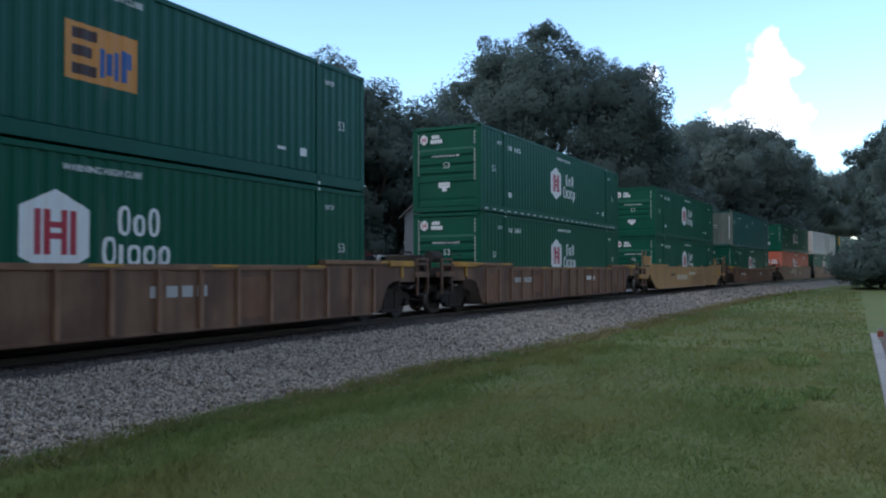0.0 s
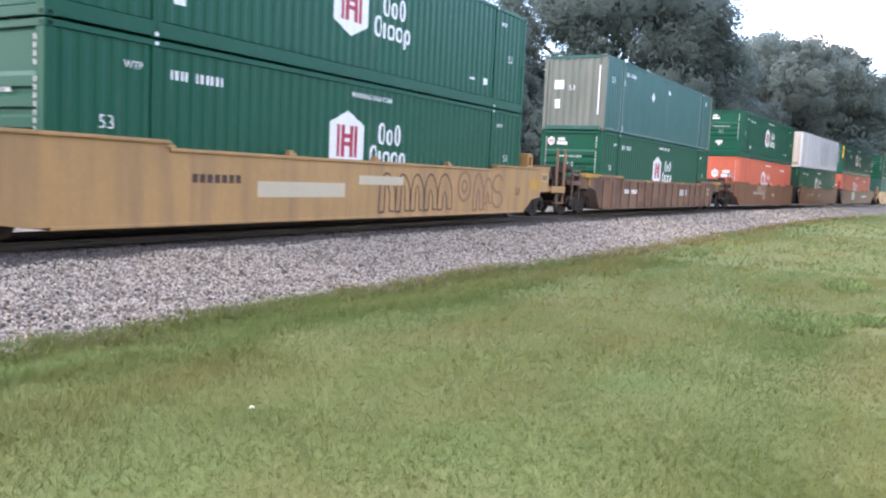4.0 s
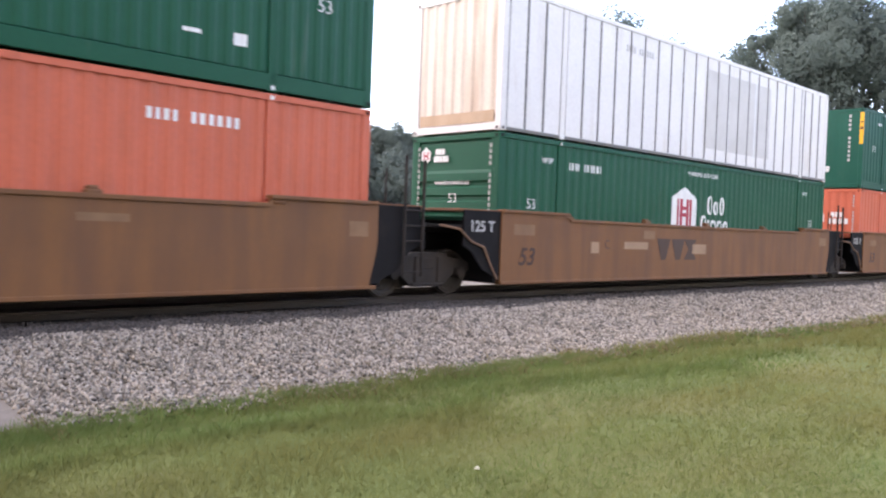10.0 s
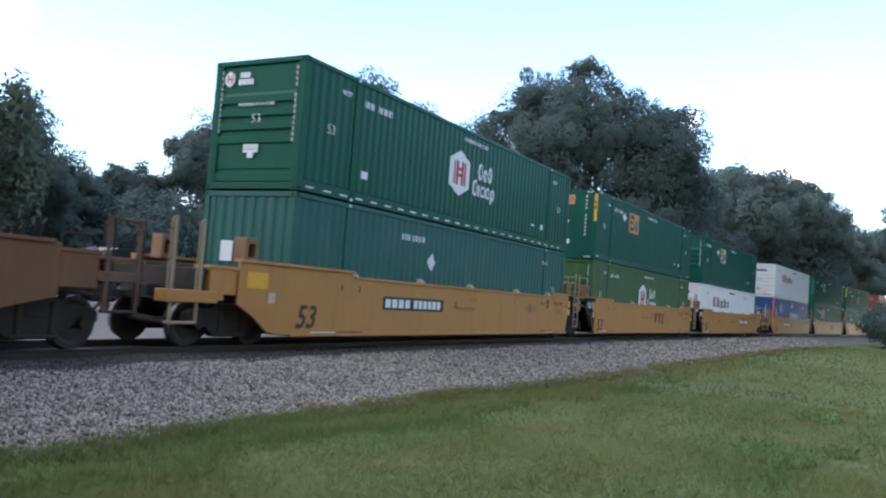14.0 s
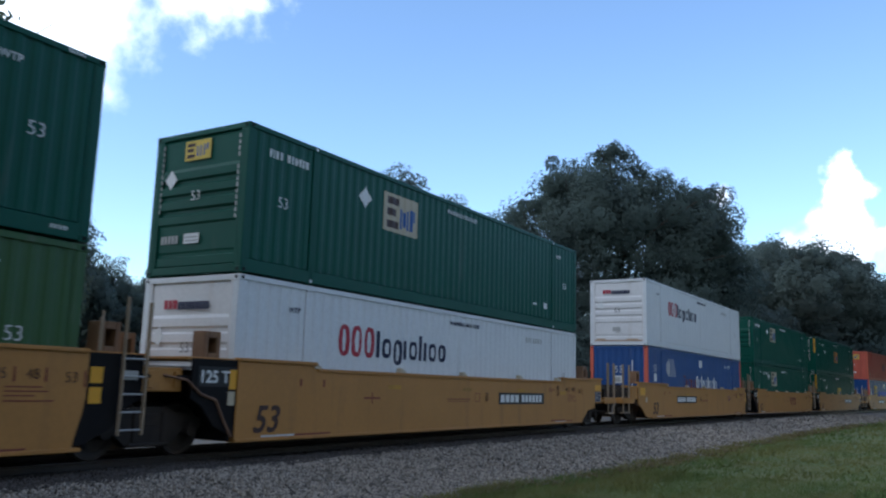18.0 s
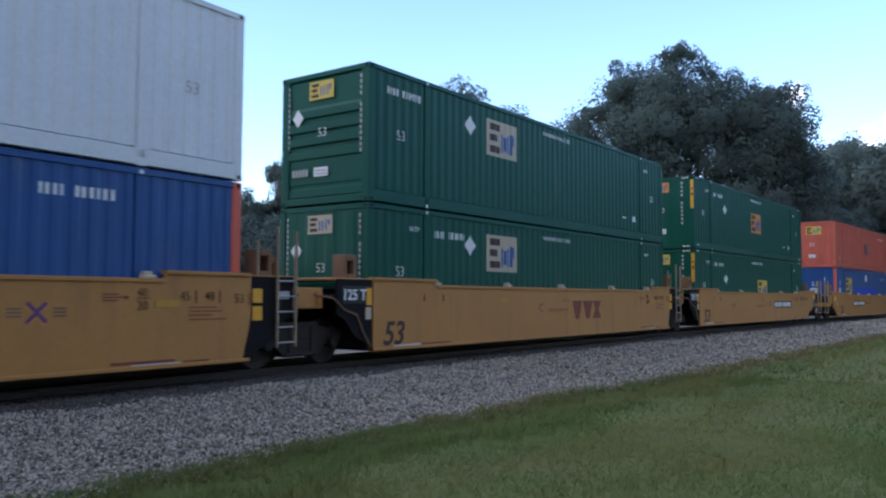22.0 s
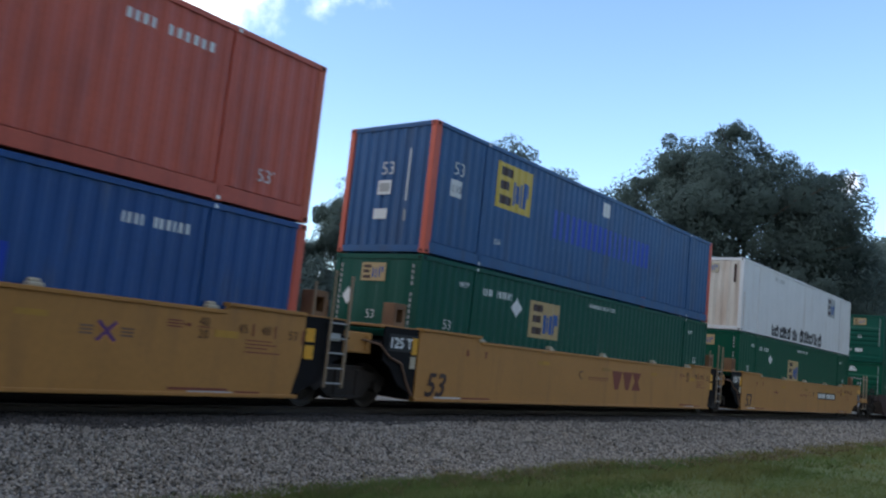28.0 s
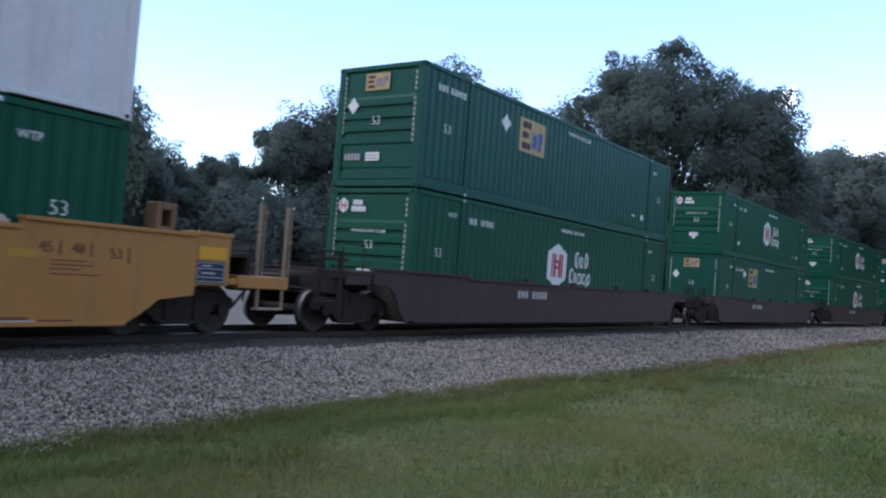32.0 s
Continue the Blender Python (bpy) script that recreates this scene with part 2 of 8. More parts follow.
DUST = (0.16, 0.15, 0.13)
RUST = (0.12, 0.055, 0.03)
M = {
    "green": surface("green_paint", (0.003, 0.078, 0.042), 0.48, 0.15, 1.1, DUST, 0.76, streak=True, bump=0.03, spec=0.22),
    "deep": surface("deep_green_paint", (0.004, 0.076, 0.05), 0.47, 0.18, 1.2, DUST, 0.76, streak=True, bump=0.03, spec=0.24),
    "olive": surface("olive_green_paint", (0.04, 0.105, 0.034), 0.5, 0.2, 1.1, DUST, 0.66, streak=True, bump=0.05),
    "teal": surface("faded_green_paint", (0.018, 0.1, 0.082), 0.55, 0.2, 1.0, (0.1, 0.14, 0.125), 0.66, streak=True, bump=0.06),
    "scraped": surface("scraped_bare_edge", (0.3, 0.34, 0.31), 0.6, 0.25, 5.0, (0.14, 0.12, 0.1), 0.56),
    "drab": surface("drab_grey_green_paint", (0.15, 0.17, 0.14), 0.6, 0.2, 1.2, (0.26, 0.24, 0.2), 0.6, streak=True, bump=0.06),
    "ladder_steel": surface("pale_ladder_paint", (0.31, 0.23, 0.15), 0.5, 0.15, 4.0, RUST, 0.7),
    "orange": surface("orange_paint", (0.56, 0.13, 0.07), 0.55, 0.15, 1.0, (0.3, 0.1, 0.06), 0.68, streak=True, bump=0.05),
    "red": surface("red_paint", (0.55, 0.118, 0.074), 0.46, 0.2, 1.0, (0.22, 0.06, 0.05), 0.62, streak=True, bump=0.05),
    "white": surface("white_paint", (0.72, 0.74, 0.76), 0.4, 0.06, 1.0, (0.45, 0.43, 0.4), 0.74, streak=True, bump=0.04),
    "cream_end": surface("rust_streaked_cream_paint", (0.7, 0.63, 0.55), 0.6, 0.12, 1.2, (0.4, 0.24, 0.14), 0.56, streak=True, bump=0.06),
    "stained": surface("stained_white_paint", (0.74, 0.73, 0.73), 0.5, 0.08, 1.0, (0.46, 0.38, 0.3), 0.68, streak=True, bump=0.06),
    "blue": surface("blue_paint", (0.018, 0.075, 0.25), 0.4, 0.2, 1.0, DUST, 0.7, streak=True, bump=0.05),
    "sky_blue": surface("bright_blue_paint", (0.015, 0.06, 0.5), 0.45, 0.15, 1.0),
    "slate": surface("faded_blue_paint", (0.024, 0.092, 0.245), 0.48, 0.25, 1.0, (0.06, 0.07, 0.1), 0.62, streak=True, bump=0.06),
    "salmon": surface("orange_red_post_paint", (0.62, 0.13, 0.08), 0.55, 0.15, 2.0, (0.25, 0.08, 0.06), 0.68, streak=True),
    "yellow_car": surface("yellow_railcar_paint", (0.425, 0.202, 0.047), 0.52, 0.15, 0.8, (0.2, 0.1, 0.042), 0.68, streak=True, bump=0.06),
    "faded_car": surface("faded_yellow_railcar_paint", (0.4, 0.23, 0.085), 0.6, 0.2, 0.8, (0.2, 0.12, 0.07), 0.55, streak=True, bump=0.06),
    "brown_car": surface("brown_railcar_paint", (0.125, 0.062, 0.037), 0.68, 0.3, 0.9, (0.06, 0.037, 0.028), 0.54, streak=True, bump=0.1, second=(0.19, 0.108, 0.062)),
    "tan_car": surface("rusty_brown_railcar_paint", (0.19, 0.082, 0.03), 0.66, 0.25, 0.8, (0.11, 0.052, 0.03), 0.52, streak=True, bump=0.08),
    "dark_car": surface("dark_maroon_railcar_paint", (0.05, 0.024, 0.022), 0.65, 0.25, 0.8, (0.055, 0.04, 0.036), 0.55, streak=True, bump=0.08),
    "bare_rust": surface("bare_rust_patch", (0.21, 0.105, 0.055), 0.75, 0.35, 2.2, (0.11, 0.058, 0.036), 0.48, streak=True, bump=0.1),
    "chord": surface("worn_top_chord_paint", (0.24, 0.135, 0.07), 0.65, 0.35, 2.0, RUST, 0.5),
    "black": surface("grimy_black_steel", (0.012, 0.011, 0.012), 0.7, 0.3, 3.0, (0.03, 0.024, 0.02), 0.68, bump=0.1, spec=0.12),
    "iron": surface("dirty_cast_iron", (0.032, 0.027, 0.024), 0.75, 0.3, 4.0, (0.085, 0.06, 0.045), 0.58, bump=0.15, spec=0.2),
    "tread": surface("polished_wheel_tread", (0.16, 0.15, 0.145), 0.4, 0.1, 6.0, metal=0.6),
    "wheel": surface("worn_wheel_steel", (0.04, 0.032, 0.028), 0.6, 0.3, 6.0, RUST, 0.66, metal=0.2),
    "rail": surface("worn_rail_steel", (0.04, 0.032, 0.028), 0.5, 0.25, 5.0, (0.06, 0.035, 0.022), 0.6, metal=0.3),
    "tie": surface("tarred_wood", (0.06, 0.045, 0.035), 0.85, 0.35, 4.0, (0.14, 0.12, 0.1), 0.55, bump=0.3, bump_scale=30, per_object=0.25),
    # oil-stained bed, darkened further to paint in the shade under the wagons
    "oily": surface("oil_dark_stone_bed", (0.035, 0.032, 0.03), 0.85, 0.35, 7.0, bump=1.0, bump_scale=22),
    "ballast": surface("crushed_stone_bed", (0.21, 0.18, 0.145), 0.9, 0.3, 9.0, bump=1.0, bump_scale=22),
    "stone": surface("crushed_granite", (0.252, 0.216, 0.174), 0.85, 0.2, 30.0, per_island=0.75, bump=0.2, bump_scale=120),
    # oil-stained stones, with the wagons' shade put into their colour too
    "oily_stone": surface("oil_stained_stone", (0.062, 0.052, 0.044), 0.85, 0.25, 30.0, per_island=0.6, bump=0.2, bump_scale=120),
    "turf": surface("turf_soil", (0.125, 0.155, 0.038), 0.95, 0.12, 0.6, second=(0.145, 0.148, 0.042), bump=0.3, bump_scale=40),
    "blade": leafy("grass_blades", (0.098, 0.147, 0.038), (0.118, 0.167, 0.044), (0.142, 0.163, 0.052), 0.85, 0.22, (0.178, 0.17, 0.052)),
    "straw": leafy("dry_grass", (0.16, 0.13, 0.06), (0.34, 0.27, 0.13)),
    "weed": leafy("weed_leaves", (0.2, 0.26, 0.085), (0.29, 0.35, 0.14), None, 0.5, 0.55),
    "leaf": leafy("oak_leaves", (0.11, 0.148, 0.134), (0.152, 0.195, 0.172), None, 0.7, 0.5),
    # far foliage is a paler leaf colour, distance haze put into it
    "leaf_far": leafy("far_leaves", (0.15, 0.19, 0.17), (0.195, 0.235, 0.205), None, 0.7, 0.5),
    "leaf_pale": leafy("drooping_leaves", (0.11, 0.14, 0.1), (0.17, 0.2, 0.135)),
    "bark": surface("bark", (0.11, 0.085, 0.065), 0.9, 0.35, 3.0, bump=0.5, bump_scale=20),
    "dead_bark": surface("pale_bare_bark", (0.34, 0.29, 0.25), 0.9, 0.25, 3.0, bump=0.5, bump_scale=20),
    "concrete": surface("weathered_concrete", (0.27, 0.25, 0.22), 0.85, 0.15, 2.0, (0.2, 0.19, 0.16), 0.6, bump=0.2, per_object=0.1),
    "mulch": surface("brown_gravel_mulch", (0.16, 0.11, 0.085), 0.95, 0.35, 5.0, bump=0.8, bump_scale=45),
    "asphalt": surface("grey_asphalt", (0.06, 0.06, 0.06), 0.9, 0.2, 2.0, bump=0.3, bump_scale=70),
    "ink_white": surface("white_marking", (0.75, 0.76, 0.76), 0.5, 0.08, 6.0),
    "ink_red": surface("red_marking", (0.4, 0.035, 0.06), 0.5, 0.1, 6.0),
    "ink_blue": surface("blue_marking", (0.03, 0.1, 0.32), 0.5, 0.1, 6.0),
    "ink_navy": surface("navy_marking", (0.015, 0.02, 0.06), 0.5, 0.1, 6.0),
    "ink_brown": surface("brown_marking", (0.05, 0.022, 0.018), 0.5, 0.15, 6.0),
    "ink_maroon": surface("maroon_marking", (0.2, 0.05, 0.03), 0.6, 0.2, 6.0),
    "ink_yellow": surface("yellow_marking", (0.64, 0.46, 0.07), 0.5, 0.1, 6.0),
    "ink_ochre": surface("worn_ochre_patch", (0.5, 0.27, 0.035), 0.65, 0.25, 4.0, (0.2, 0.11, 0.05), 0.5),
    "ink_stake": surface("worn_brown_edge", (0.22, 0.125, 0.075), 0.65, 0.25, 3.0, RUST, 0.6),
    "ink_amber": surface("amber_reflector", (0.72, 0.36, 0.02), 0.4, 0.1, 6.0),
    "ink_peach": surface("peach_stained_panel", (0.5, 0.36, 0.25), 0.6, 0.15, 2.0, (0.42, 0.28, 0.17), 0.55, streak=True),
    "ink_dark": surface("dark_grey_seam", (0.16, 0.155, 0.15), 0.6, 0.15, 4.0),
    "ink_tan": surface("tan_sign_panel", (0.5, 0.36, 0.17), 0.55, 0.12, 4.0),
    "ink_cream": surface("cream_sign_panel", (0.5, 0.43, 0.31), 0.55, 0.1, 4.0),
    "ink_patch": surface("pale_grey_green_patch", (0.4, 0.42, 0.36), 0.65, 0.2, 3.0, (0.26, 0.26, 0.22), 0.55),
    "ink_purple": surface("purple_marking", (0.13, 0.05, 0.16), 0.6, 0.2, 6.0),
    "ink_orange": surface("orange_sign_panel", (0.6, 0.26, 0.06), 0.55, 0.1, 4.0),
    "ink_black": surface("black_plate", (0.015, 0.015, 0.017), 0.5, 0.1, 6.0),
    "ink_pale": surface("pale_grey_patch", (0.58, 0.57, 0.56), 0.6, 0.12, 2.0),
    "ink_grey": surface("grey_patch", (0.42, 0.42, 0.41), 0.6, 0.15, 3.0),
    "spray": surface("black_spray", (0.02, 0.018, 0.02), 0.7, 0.2, 6.0),
    "spray_pale": surface("pale_spray", (0.34, 0.22, 0.14), 0.7, 0.25, 3.0),
    # sunlight on the ground beyond the track is put into this pale tone
    "pale_gravel": surface("pale_sunlit_gravel", (0.22, 0.19, 0.155), 0.9, 0.2, 2.0, bump=0.5, bump_scale=40),
    "spray_faint": surface("faint_brown_spray", (0.24, 0.13, 0.07), 0.7, 0.25, 6.0),
    "spray_brown": surface("brown_spray", (0.075, 0.036, 0.025), 0.7, 0.2, 6.0),
    "car_white": surface("white_car_paint", (0.75, 0.76, 0.77), 0.25, 0.04, 2.0),
    "car_red": surface("dark_red_car_paint", (0.16, 0.03, 0.03), 0.25, 0.05, 2.0),
    "car_dark": surface("dark_car_paint", (0.03, 0.035, 0.045), 0.25, 0.05, 2.0),
    "stick": surface("weathered_stick", (0.07, 0.055, 0.045), 0.9, 0.3, 8.0),
    "car_silver": surface("silver_car_paint", (0.45, 0.46, 0.47), 0.3, 0.05, 2.0, metal=0.3),
    "rubber": surface("tyre_rubber", (0.02, 0.02, 0.02), 0.85, 0.2, 6.0),
    "car_glass": surface("tinted_car_glass", (0.02, 0.025, 0.03), 0.08, 0.1, 2.0, spec=0.6),
    "siding": surface("pale_house_siding", (0.2, 0.205, 0.215), 0.7, 0.1, 1.0),
    "shingle": surface("grey_roof_shingle", (0.12, 0.11, 0.11), 0.9, 0.25, 3.0),
    "globe": surface("milky_lamp_globe", (0.3, 0.3, 0.29), 0.25, 0.05, 2.0),
    "petal": surface("white_petal", (0.66, 0.64, 0.5), 0.6, 0.08, 4.0),
}


# ------------------------------------------------------------------ shaping helpers
class Shape:
    """Collects faces; made into one mesh."""

    def __init__(self):
        self.v, self.f, self.m = [], [], []

    def face(self, pts, mi=0):
        k = len(self.v)
        self.v.extend(pts)
        self.f.append(tuple(range(k, k + len(pts))))
        self.m.append(mi)

    def box(self, x0, x1, y0, y1, z0, z1, mi=0, c=0.0):
        """A box; c is the width of its worn edges."""
        cx, cy, cz = (x0 + x1) / 2, (y0 + y1) / 2, (z0 + z1) / 2
        hx, hy, hz = abs(x1 - x0) / 2, abs(y1 - y0) / 2, abs(z1 - z0) / 2
        c = min(c, hx * 0.9, hy * 0.9, hz * 0.9)
        k = len(self.v)
        S = (-1, 1)
        if c <= 0:
            self.v += [(cx + a * hx, cy + b * hy, cz + d * hz) for a in S for b in S for d in S]
            self.f += [tuple(k + i for i in q) for q in ((0, 1, 3, 2), (4, 6, 7, 5), (0, 4, 5, 1), (2, 3, 7, 6), (0, 2, 6, 4), (1, 5, 7, 3))]
            self.m += [mi] * 6
            return
        idx = {}
        for a in S:
            for b in S:
                for d in S:
                    for ax, (ix, iy, iz) in enumerate(((0, c, c), (c, 0, c), (c, c, 0))):
                        idx[a, b, d, ax] = len(self.v)
                        self.v.append((cx + a * (hx - ix), cy + b * (hy - iy), cz + d * (hz - iz)))
        fs = []
        for s in S:
            fs.append((idx[s, -1, -1, 0], idx[s, 1, -1, 0], idx[s, 1, 1, 0], idx[s, -1, 1, 0]))
            fs.append((idx[-1, s, -1, 1], idx[1, s, -1, 1], idx[1, s, 1, 1], idx[-1, s, 1, 1]))
            fs.append((idx[-1, -1, s, 2], idx[1, -1, s, 2], idx[1, 1, s, 2], idx[-1, 1, s, 2]))
            for r in S:
                fs.append((idx[s, r, -1, 0], idx[s, r, 1, 0], idx[s, r, 1, 1], idx[s, r, -1, 1]))
                fs.append((idx[s, -1, r, 0], idx[s, 1, r, 0], idx[s, 1, r, 2], idx[s, -1, r, 2]))
                fs.append((idx[-1, s, r, 1], idx[1, s, r, 1], idx[1, s, r, 2], idx[-1, s, r, 2]))
                for q in S:
                    fs.append((idx[s, r, q, 0], idx[s, r, q, 1], idx[s, r, q, 2]))
        self.f += fs
        self.m += [mi] * len(fs)

    def slab(self, poly, y0, y1, mi=0):
        """A plate: an outline in x and z, thick from y0 to y1."""
        a = [(x, y0, z) for x, z in poly]
        b = [(x, y1, z) for x, z in poly]
        self.face(a, mi), self.face(b[::-1], mi)
        for i in range(len(poly)):
            j = (i + 1) % len(poly)
            self.face([a[j], a[i], b[i], b[j]], mi)

    def rod(self, p, q, r, n=8, mi=0, r2=None):
        p, q = Vector(p), Vector(q)
        d = (q - p).normalized()
        u = d.orthogonal().normalized()
        w = d.cross(u)
        r2 = r if r2 is None else r2
        ring = [(u * math.cos(6.28318 * i / n) + w * math.sin(6.28318 * i / n)) for i in range(n)]
        a = [tuple(p + e * r) for e in ring]
        b = [tuple(q + e * r2) for e in ring]
        k = len(self.v)
        self.v += a + b
        for i in range(n):
            j = (i + 1) % n
            self.f.append((k + i, k + j, k + n + j, k + n + i))
        self.f += [tuple(range(k + n - 1, k - 1, -1)), tuple(range(k + n, k + 2 * n))]
        self.m += [mi] * (n + 2)

    def tube(self, pts, r, n=6, mi=0):
        """One bent rod through the points."""
        k = len(self.v)
        P = [Vector(p) for p in pts]
        for i, p in enumerate(P):
            d = (P[min(i + 1, len(P) - 1)] - P[max(i - 1, 0)]).normalized()
            u = Vector((0, 1, 0))
            w = d.cross(u).normalized()
            self.v += [tuple(p + (u * math.cos(6.28318 * j / n) + w * math.sin(6.28318 * j / n)) * r) for j in range(n)]
        for i in range(len(P) - 1):
            for j in range(n):
                a, b = k + i * n + j, k + i * n + (j + 1) % n
                self.f.append((a, b, b + n, a + n))
        self.m += [mi] * (n * (len(P) - 1))

    def lathe(self, profile, n=24, axis="y", mi=0):
        """Turns (radius, place along the axis) pairs about the axis."""
        k = len(self.v)
        for r, h in profile:
            for i in range(n):
                c, s = r * math.cos(6.28318 * i / n), r * math.sin(6.28318 * i / n)
                self.v.append((c, h, s) if axis == "y" else (c, s, h))
        for j in range(len(profile) - 1):
            for i in range(n):
                i2 = (i + 1) % n
                self.f.append((k + j * n + i, k + j * n + i2, k + (j + 1) * n + i2, k + (j + 1) * n + i))
                self.m.append(mi)

    def mesh(self, name, *mats):
        me = bpy.data.meshes.new(name)
        me.from_pydata(self.v, [], self.f)
        for m in mats:
            me.materials.append(M[m] if isinstance(m, str) else m)
        if any(self.m):
            me.polygons.foreach_set("material_index", self.m)
        me.update()
        return me


def fast_mesh(name, verts, faces, mat, normals=None):
    """A large mesh from arrays; faces all have the same number of corners."""
    me = bpy.data.meshes.new(name)
    n, c = faces.shape
    me.vertices.add(len(verts))
    me.vertices.foreach_set("co", np.ascontiguousarray(verts, dtype=np.float32).ravel())
    me.loops.add(n * c)
    me.loops.foreach_set("vertex_index", np.ascontiguousarray(faces, dtype=np.int32).ravel())
    me.polygons.add(n)
    me.polygons.foreach_set("loop_start", np.arange(0, n * c, c, dtype=np.int32))
    me.materials.append(M[mat])
    me.update(calc_edges=True)
    if normals is not None:
        me.polygons.foreach_set("use_smooth", np.ones(n, dtype=bool))
        me.normals_split_custom_set_from_vertices(normals.astype(np.float32))
    return me


def part(name, mesh, parent, label="", m=None):
    ob = new(name, mesh)
    ob.parent = parent
    if m is not None:
        ob.matrix_basis = m
    return tagged(ob, label) if label else ob


CACHE = {}


def cached(key, build):
    if key not in CACHE:
        CACHE[key] = build()
    return CACHE[key]


def words(text, size, mat, bold=-0.012):
    """Lettering with the built-in font, lying in x and z, facing -y; its lower left corner at the origin."""
    def build():
        cu = bpy.data.curves.new("lettering", "FONT")
        cu.body, cu.size, cu.extrude, cu.resolution_u = text, size, 0.003, 3
        cu.offset = (0.006 if size < 0.2 else bold) * size if size < 0.5 else 0.018 * size
        cu.shear = 0.0 if size < 0.5 else 0.22
        ob = new("lettering", cu)
        bpy.context.view_layer.update()
        me = bpy.data.meshes.new_from_object(ob.evaluated_get(bpy.context.evaluated_depsgraph_get()))
        bpy.data.objects.remove(ob)
        me.transform(pose(0, 0, 0, 90))
        me.materials.clear()
        me.materials.append(M[mat])
        return me
    return cached(("words", text, size, mat, bold), build)


def ground_z(d):
    """Height of the ground at d metres beyond the track's middle (towards the camera: below 0)."""
    if d < -5.2:
        return -0.5 - 0.02 * min(1, (-5.2 - d) / 6)
    if d < -2.8:
        return -0.5 - 0.25 * (d + 5.2) / 2.4
    if d < 4.0:
        return -0.75
    t = min(1, (d - 4.0) / 9)
    return -0.75 + 1.45 * t * t * (3 - 2 * t)


def beyond(x, y):
    return math.hypot(x, y - (TRACK_Y - RADIUS)) - RADIUS


def along(s, d=0.0):
    """The place and heading s metres along the track and d metres beyond its middle."""
    a = s / RADIUS
    return (RADIUS + d) * math.sin(a), TRACK_Y - RADIUS + (RADIUS + d) * math.cos(a), -math.degrees(a)


# ------------------------------------------------------------------ ground, ballast, track
def spread(a, b, step, reach_lo, reach_hi):
    mid = list(np.arange(a, b + 1e-6, step))
    lo, hi, g = [], [], step
    v = a
    while v > reach_lo:
        g *= 1.35
        v -= g
        lo.append(v)
    g, v = step, b
    while v < reach_hi:
        g *= 1.35
        v += g
        hi.append(v)
    return lo[::-1] + mid + hi


def make_ground():
    xs, ys = spread(-10, 120, 1.0, -2500, 3500), spread(-12, 40, 0.5, -2500, 3000)
    verts = []
    for x in xs:
        for y in ys:
            near = abs(x) < 150 and abs(y) < 90
            z = ground_z(beyond(x, y)) if near else (-0.52 if y < 0 and beyond(x, y) < 0 else 0.2)
            if near and beyond(x, y) < -6:
                z += 0.03 * noise.noise((x * 0.4, y * 0.4, 0))
            verts.append((x, y, z))
    ny = len(ys)
    i, j = np.meshgrid(np.arange(len(xs) - 1), np.arange(ny - 1), indexing="ij")
    k = (i * ny + j).ravel()
    faces = np.stack([k, k + ny, k + ny + 1, k + 1], 1)
    ob = new("ground", fast_mesh("ground", np.array(verts), faces, "turf"))
    tagged(ob, "mown grass lawn running down to the railway ballast", "lawn", kind="structure")


def edge(u):
    """How far the stones reach from the track's middle, on the camera's side."""
    t = min(1, max(0, (u - 6) / 18))
    return 5.0 + 0.85 * t * t * (3 - 2 * t) + 0.3 * noise.noise((u * 0.8, 3.1, 0)) + 0.2 * noise.noise((u * 2.7, 7.7, 0)) + 0.08 * noise.noise((u * 9.0, 1.7, 0))


def bed_z(d, e):
    """Height of the stone bed; e is where it ends on the camera's side."""
    if d > -2.3:
        return -0.13 if d < 2.3 else -0.13 - 0.5 * min(1, (d - 2.3) / 1.5)
    t = min(1, (-2.3 - d) / (e - 2.3))
    return -0.13 - 0.37 * (t * 0.55 + 0.45 * t * t * (3 - 2 * t)) - (0.05 if t >= 1 else 0)


def make_ballast():
    us = list(np.arange(-12, 60, 0.3)) + list(np.arange(60, 260, 1.5))
    frac = list(np.linspace(0, 1, 22))
    verts = []
    for u in us:
        e = edge(u)
        for q in frac:
            d = -e + q * (e - 2.2)
            x, y, _ = along(u, d)
            z = bed_z(d, e) + 0.025 * noise.noise((x * 2.3, y * 2.3, 1)) + 0.03 * noise.noise((x * 0.7, y * 0.7, 5))
            verts.append((x, y, z - (0.06 if q == 0 else 0)))
        for d in (-1.7, 0.0, 1.7, 2.3, 3.8):
            x, y, _ = along(u, d)
            verts.append((x, y, bed_z(d, e) + 0.02 * noise.noise((x * 2.3, y * 2.3, 1))))
    ny = len(frac) + 5
    i, j = np.meshgrid(np.arange(len(us) - 1), np.arange(ny - 1), indexing="ij")
    k = (i * ny + j).ravel()
    faces = np.stack([k, k + ny, k + ny + 1, k + 1], 1)
    me = fast_mesh("ballast_bed", np.array(verts), faces, "ballast")
    # inner strip between the ties: oil stain plus painted wagon shade
    me.materials.append(M["oily"])
    n_in = len(frac) - 1
    me.polygons.foreach_set("material_index", [1 if n_in < q % (ny - 1) < n_in + 3 else 0 for q in range(len(faces))])
    ob = new("ballast_bed", me)
    tagged(ob, "bed of grey crushed stone sloping from the rails to the lawn", "ballast", kind="structure")


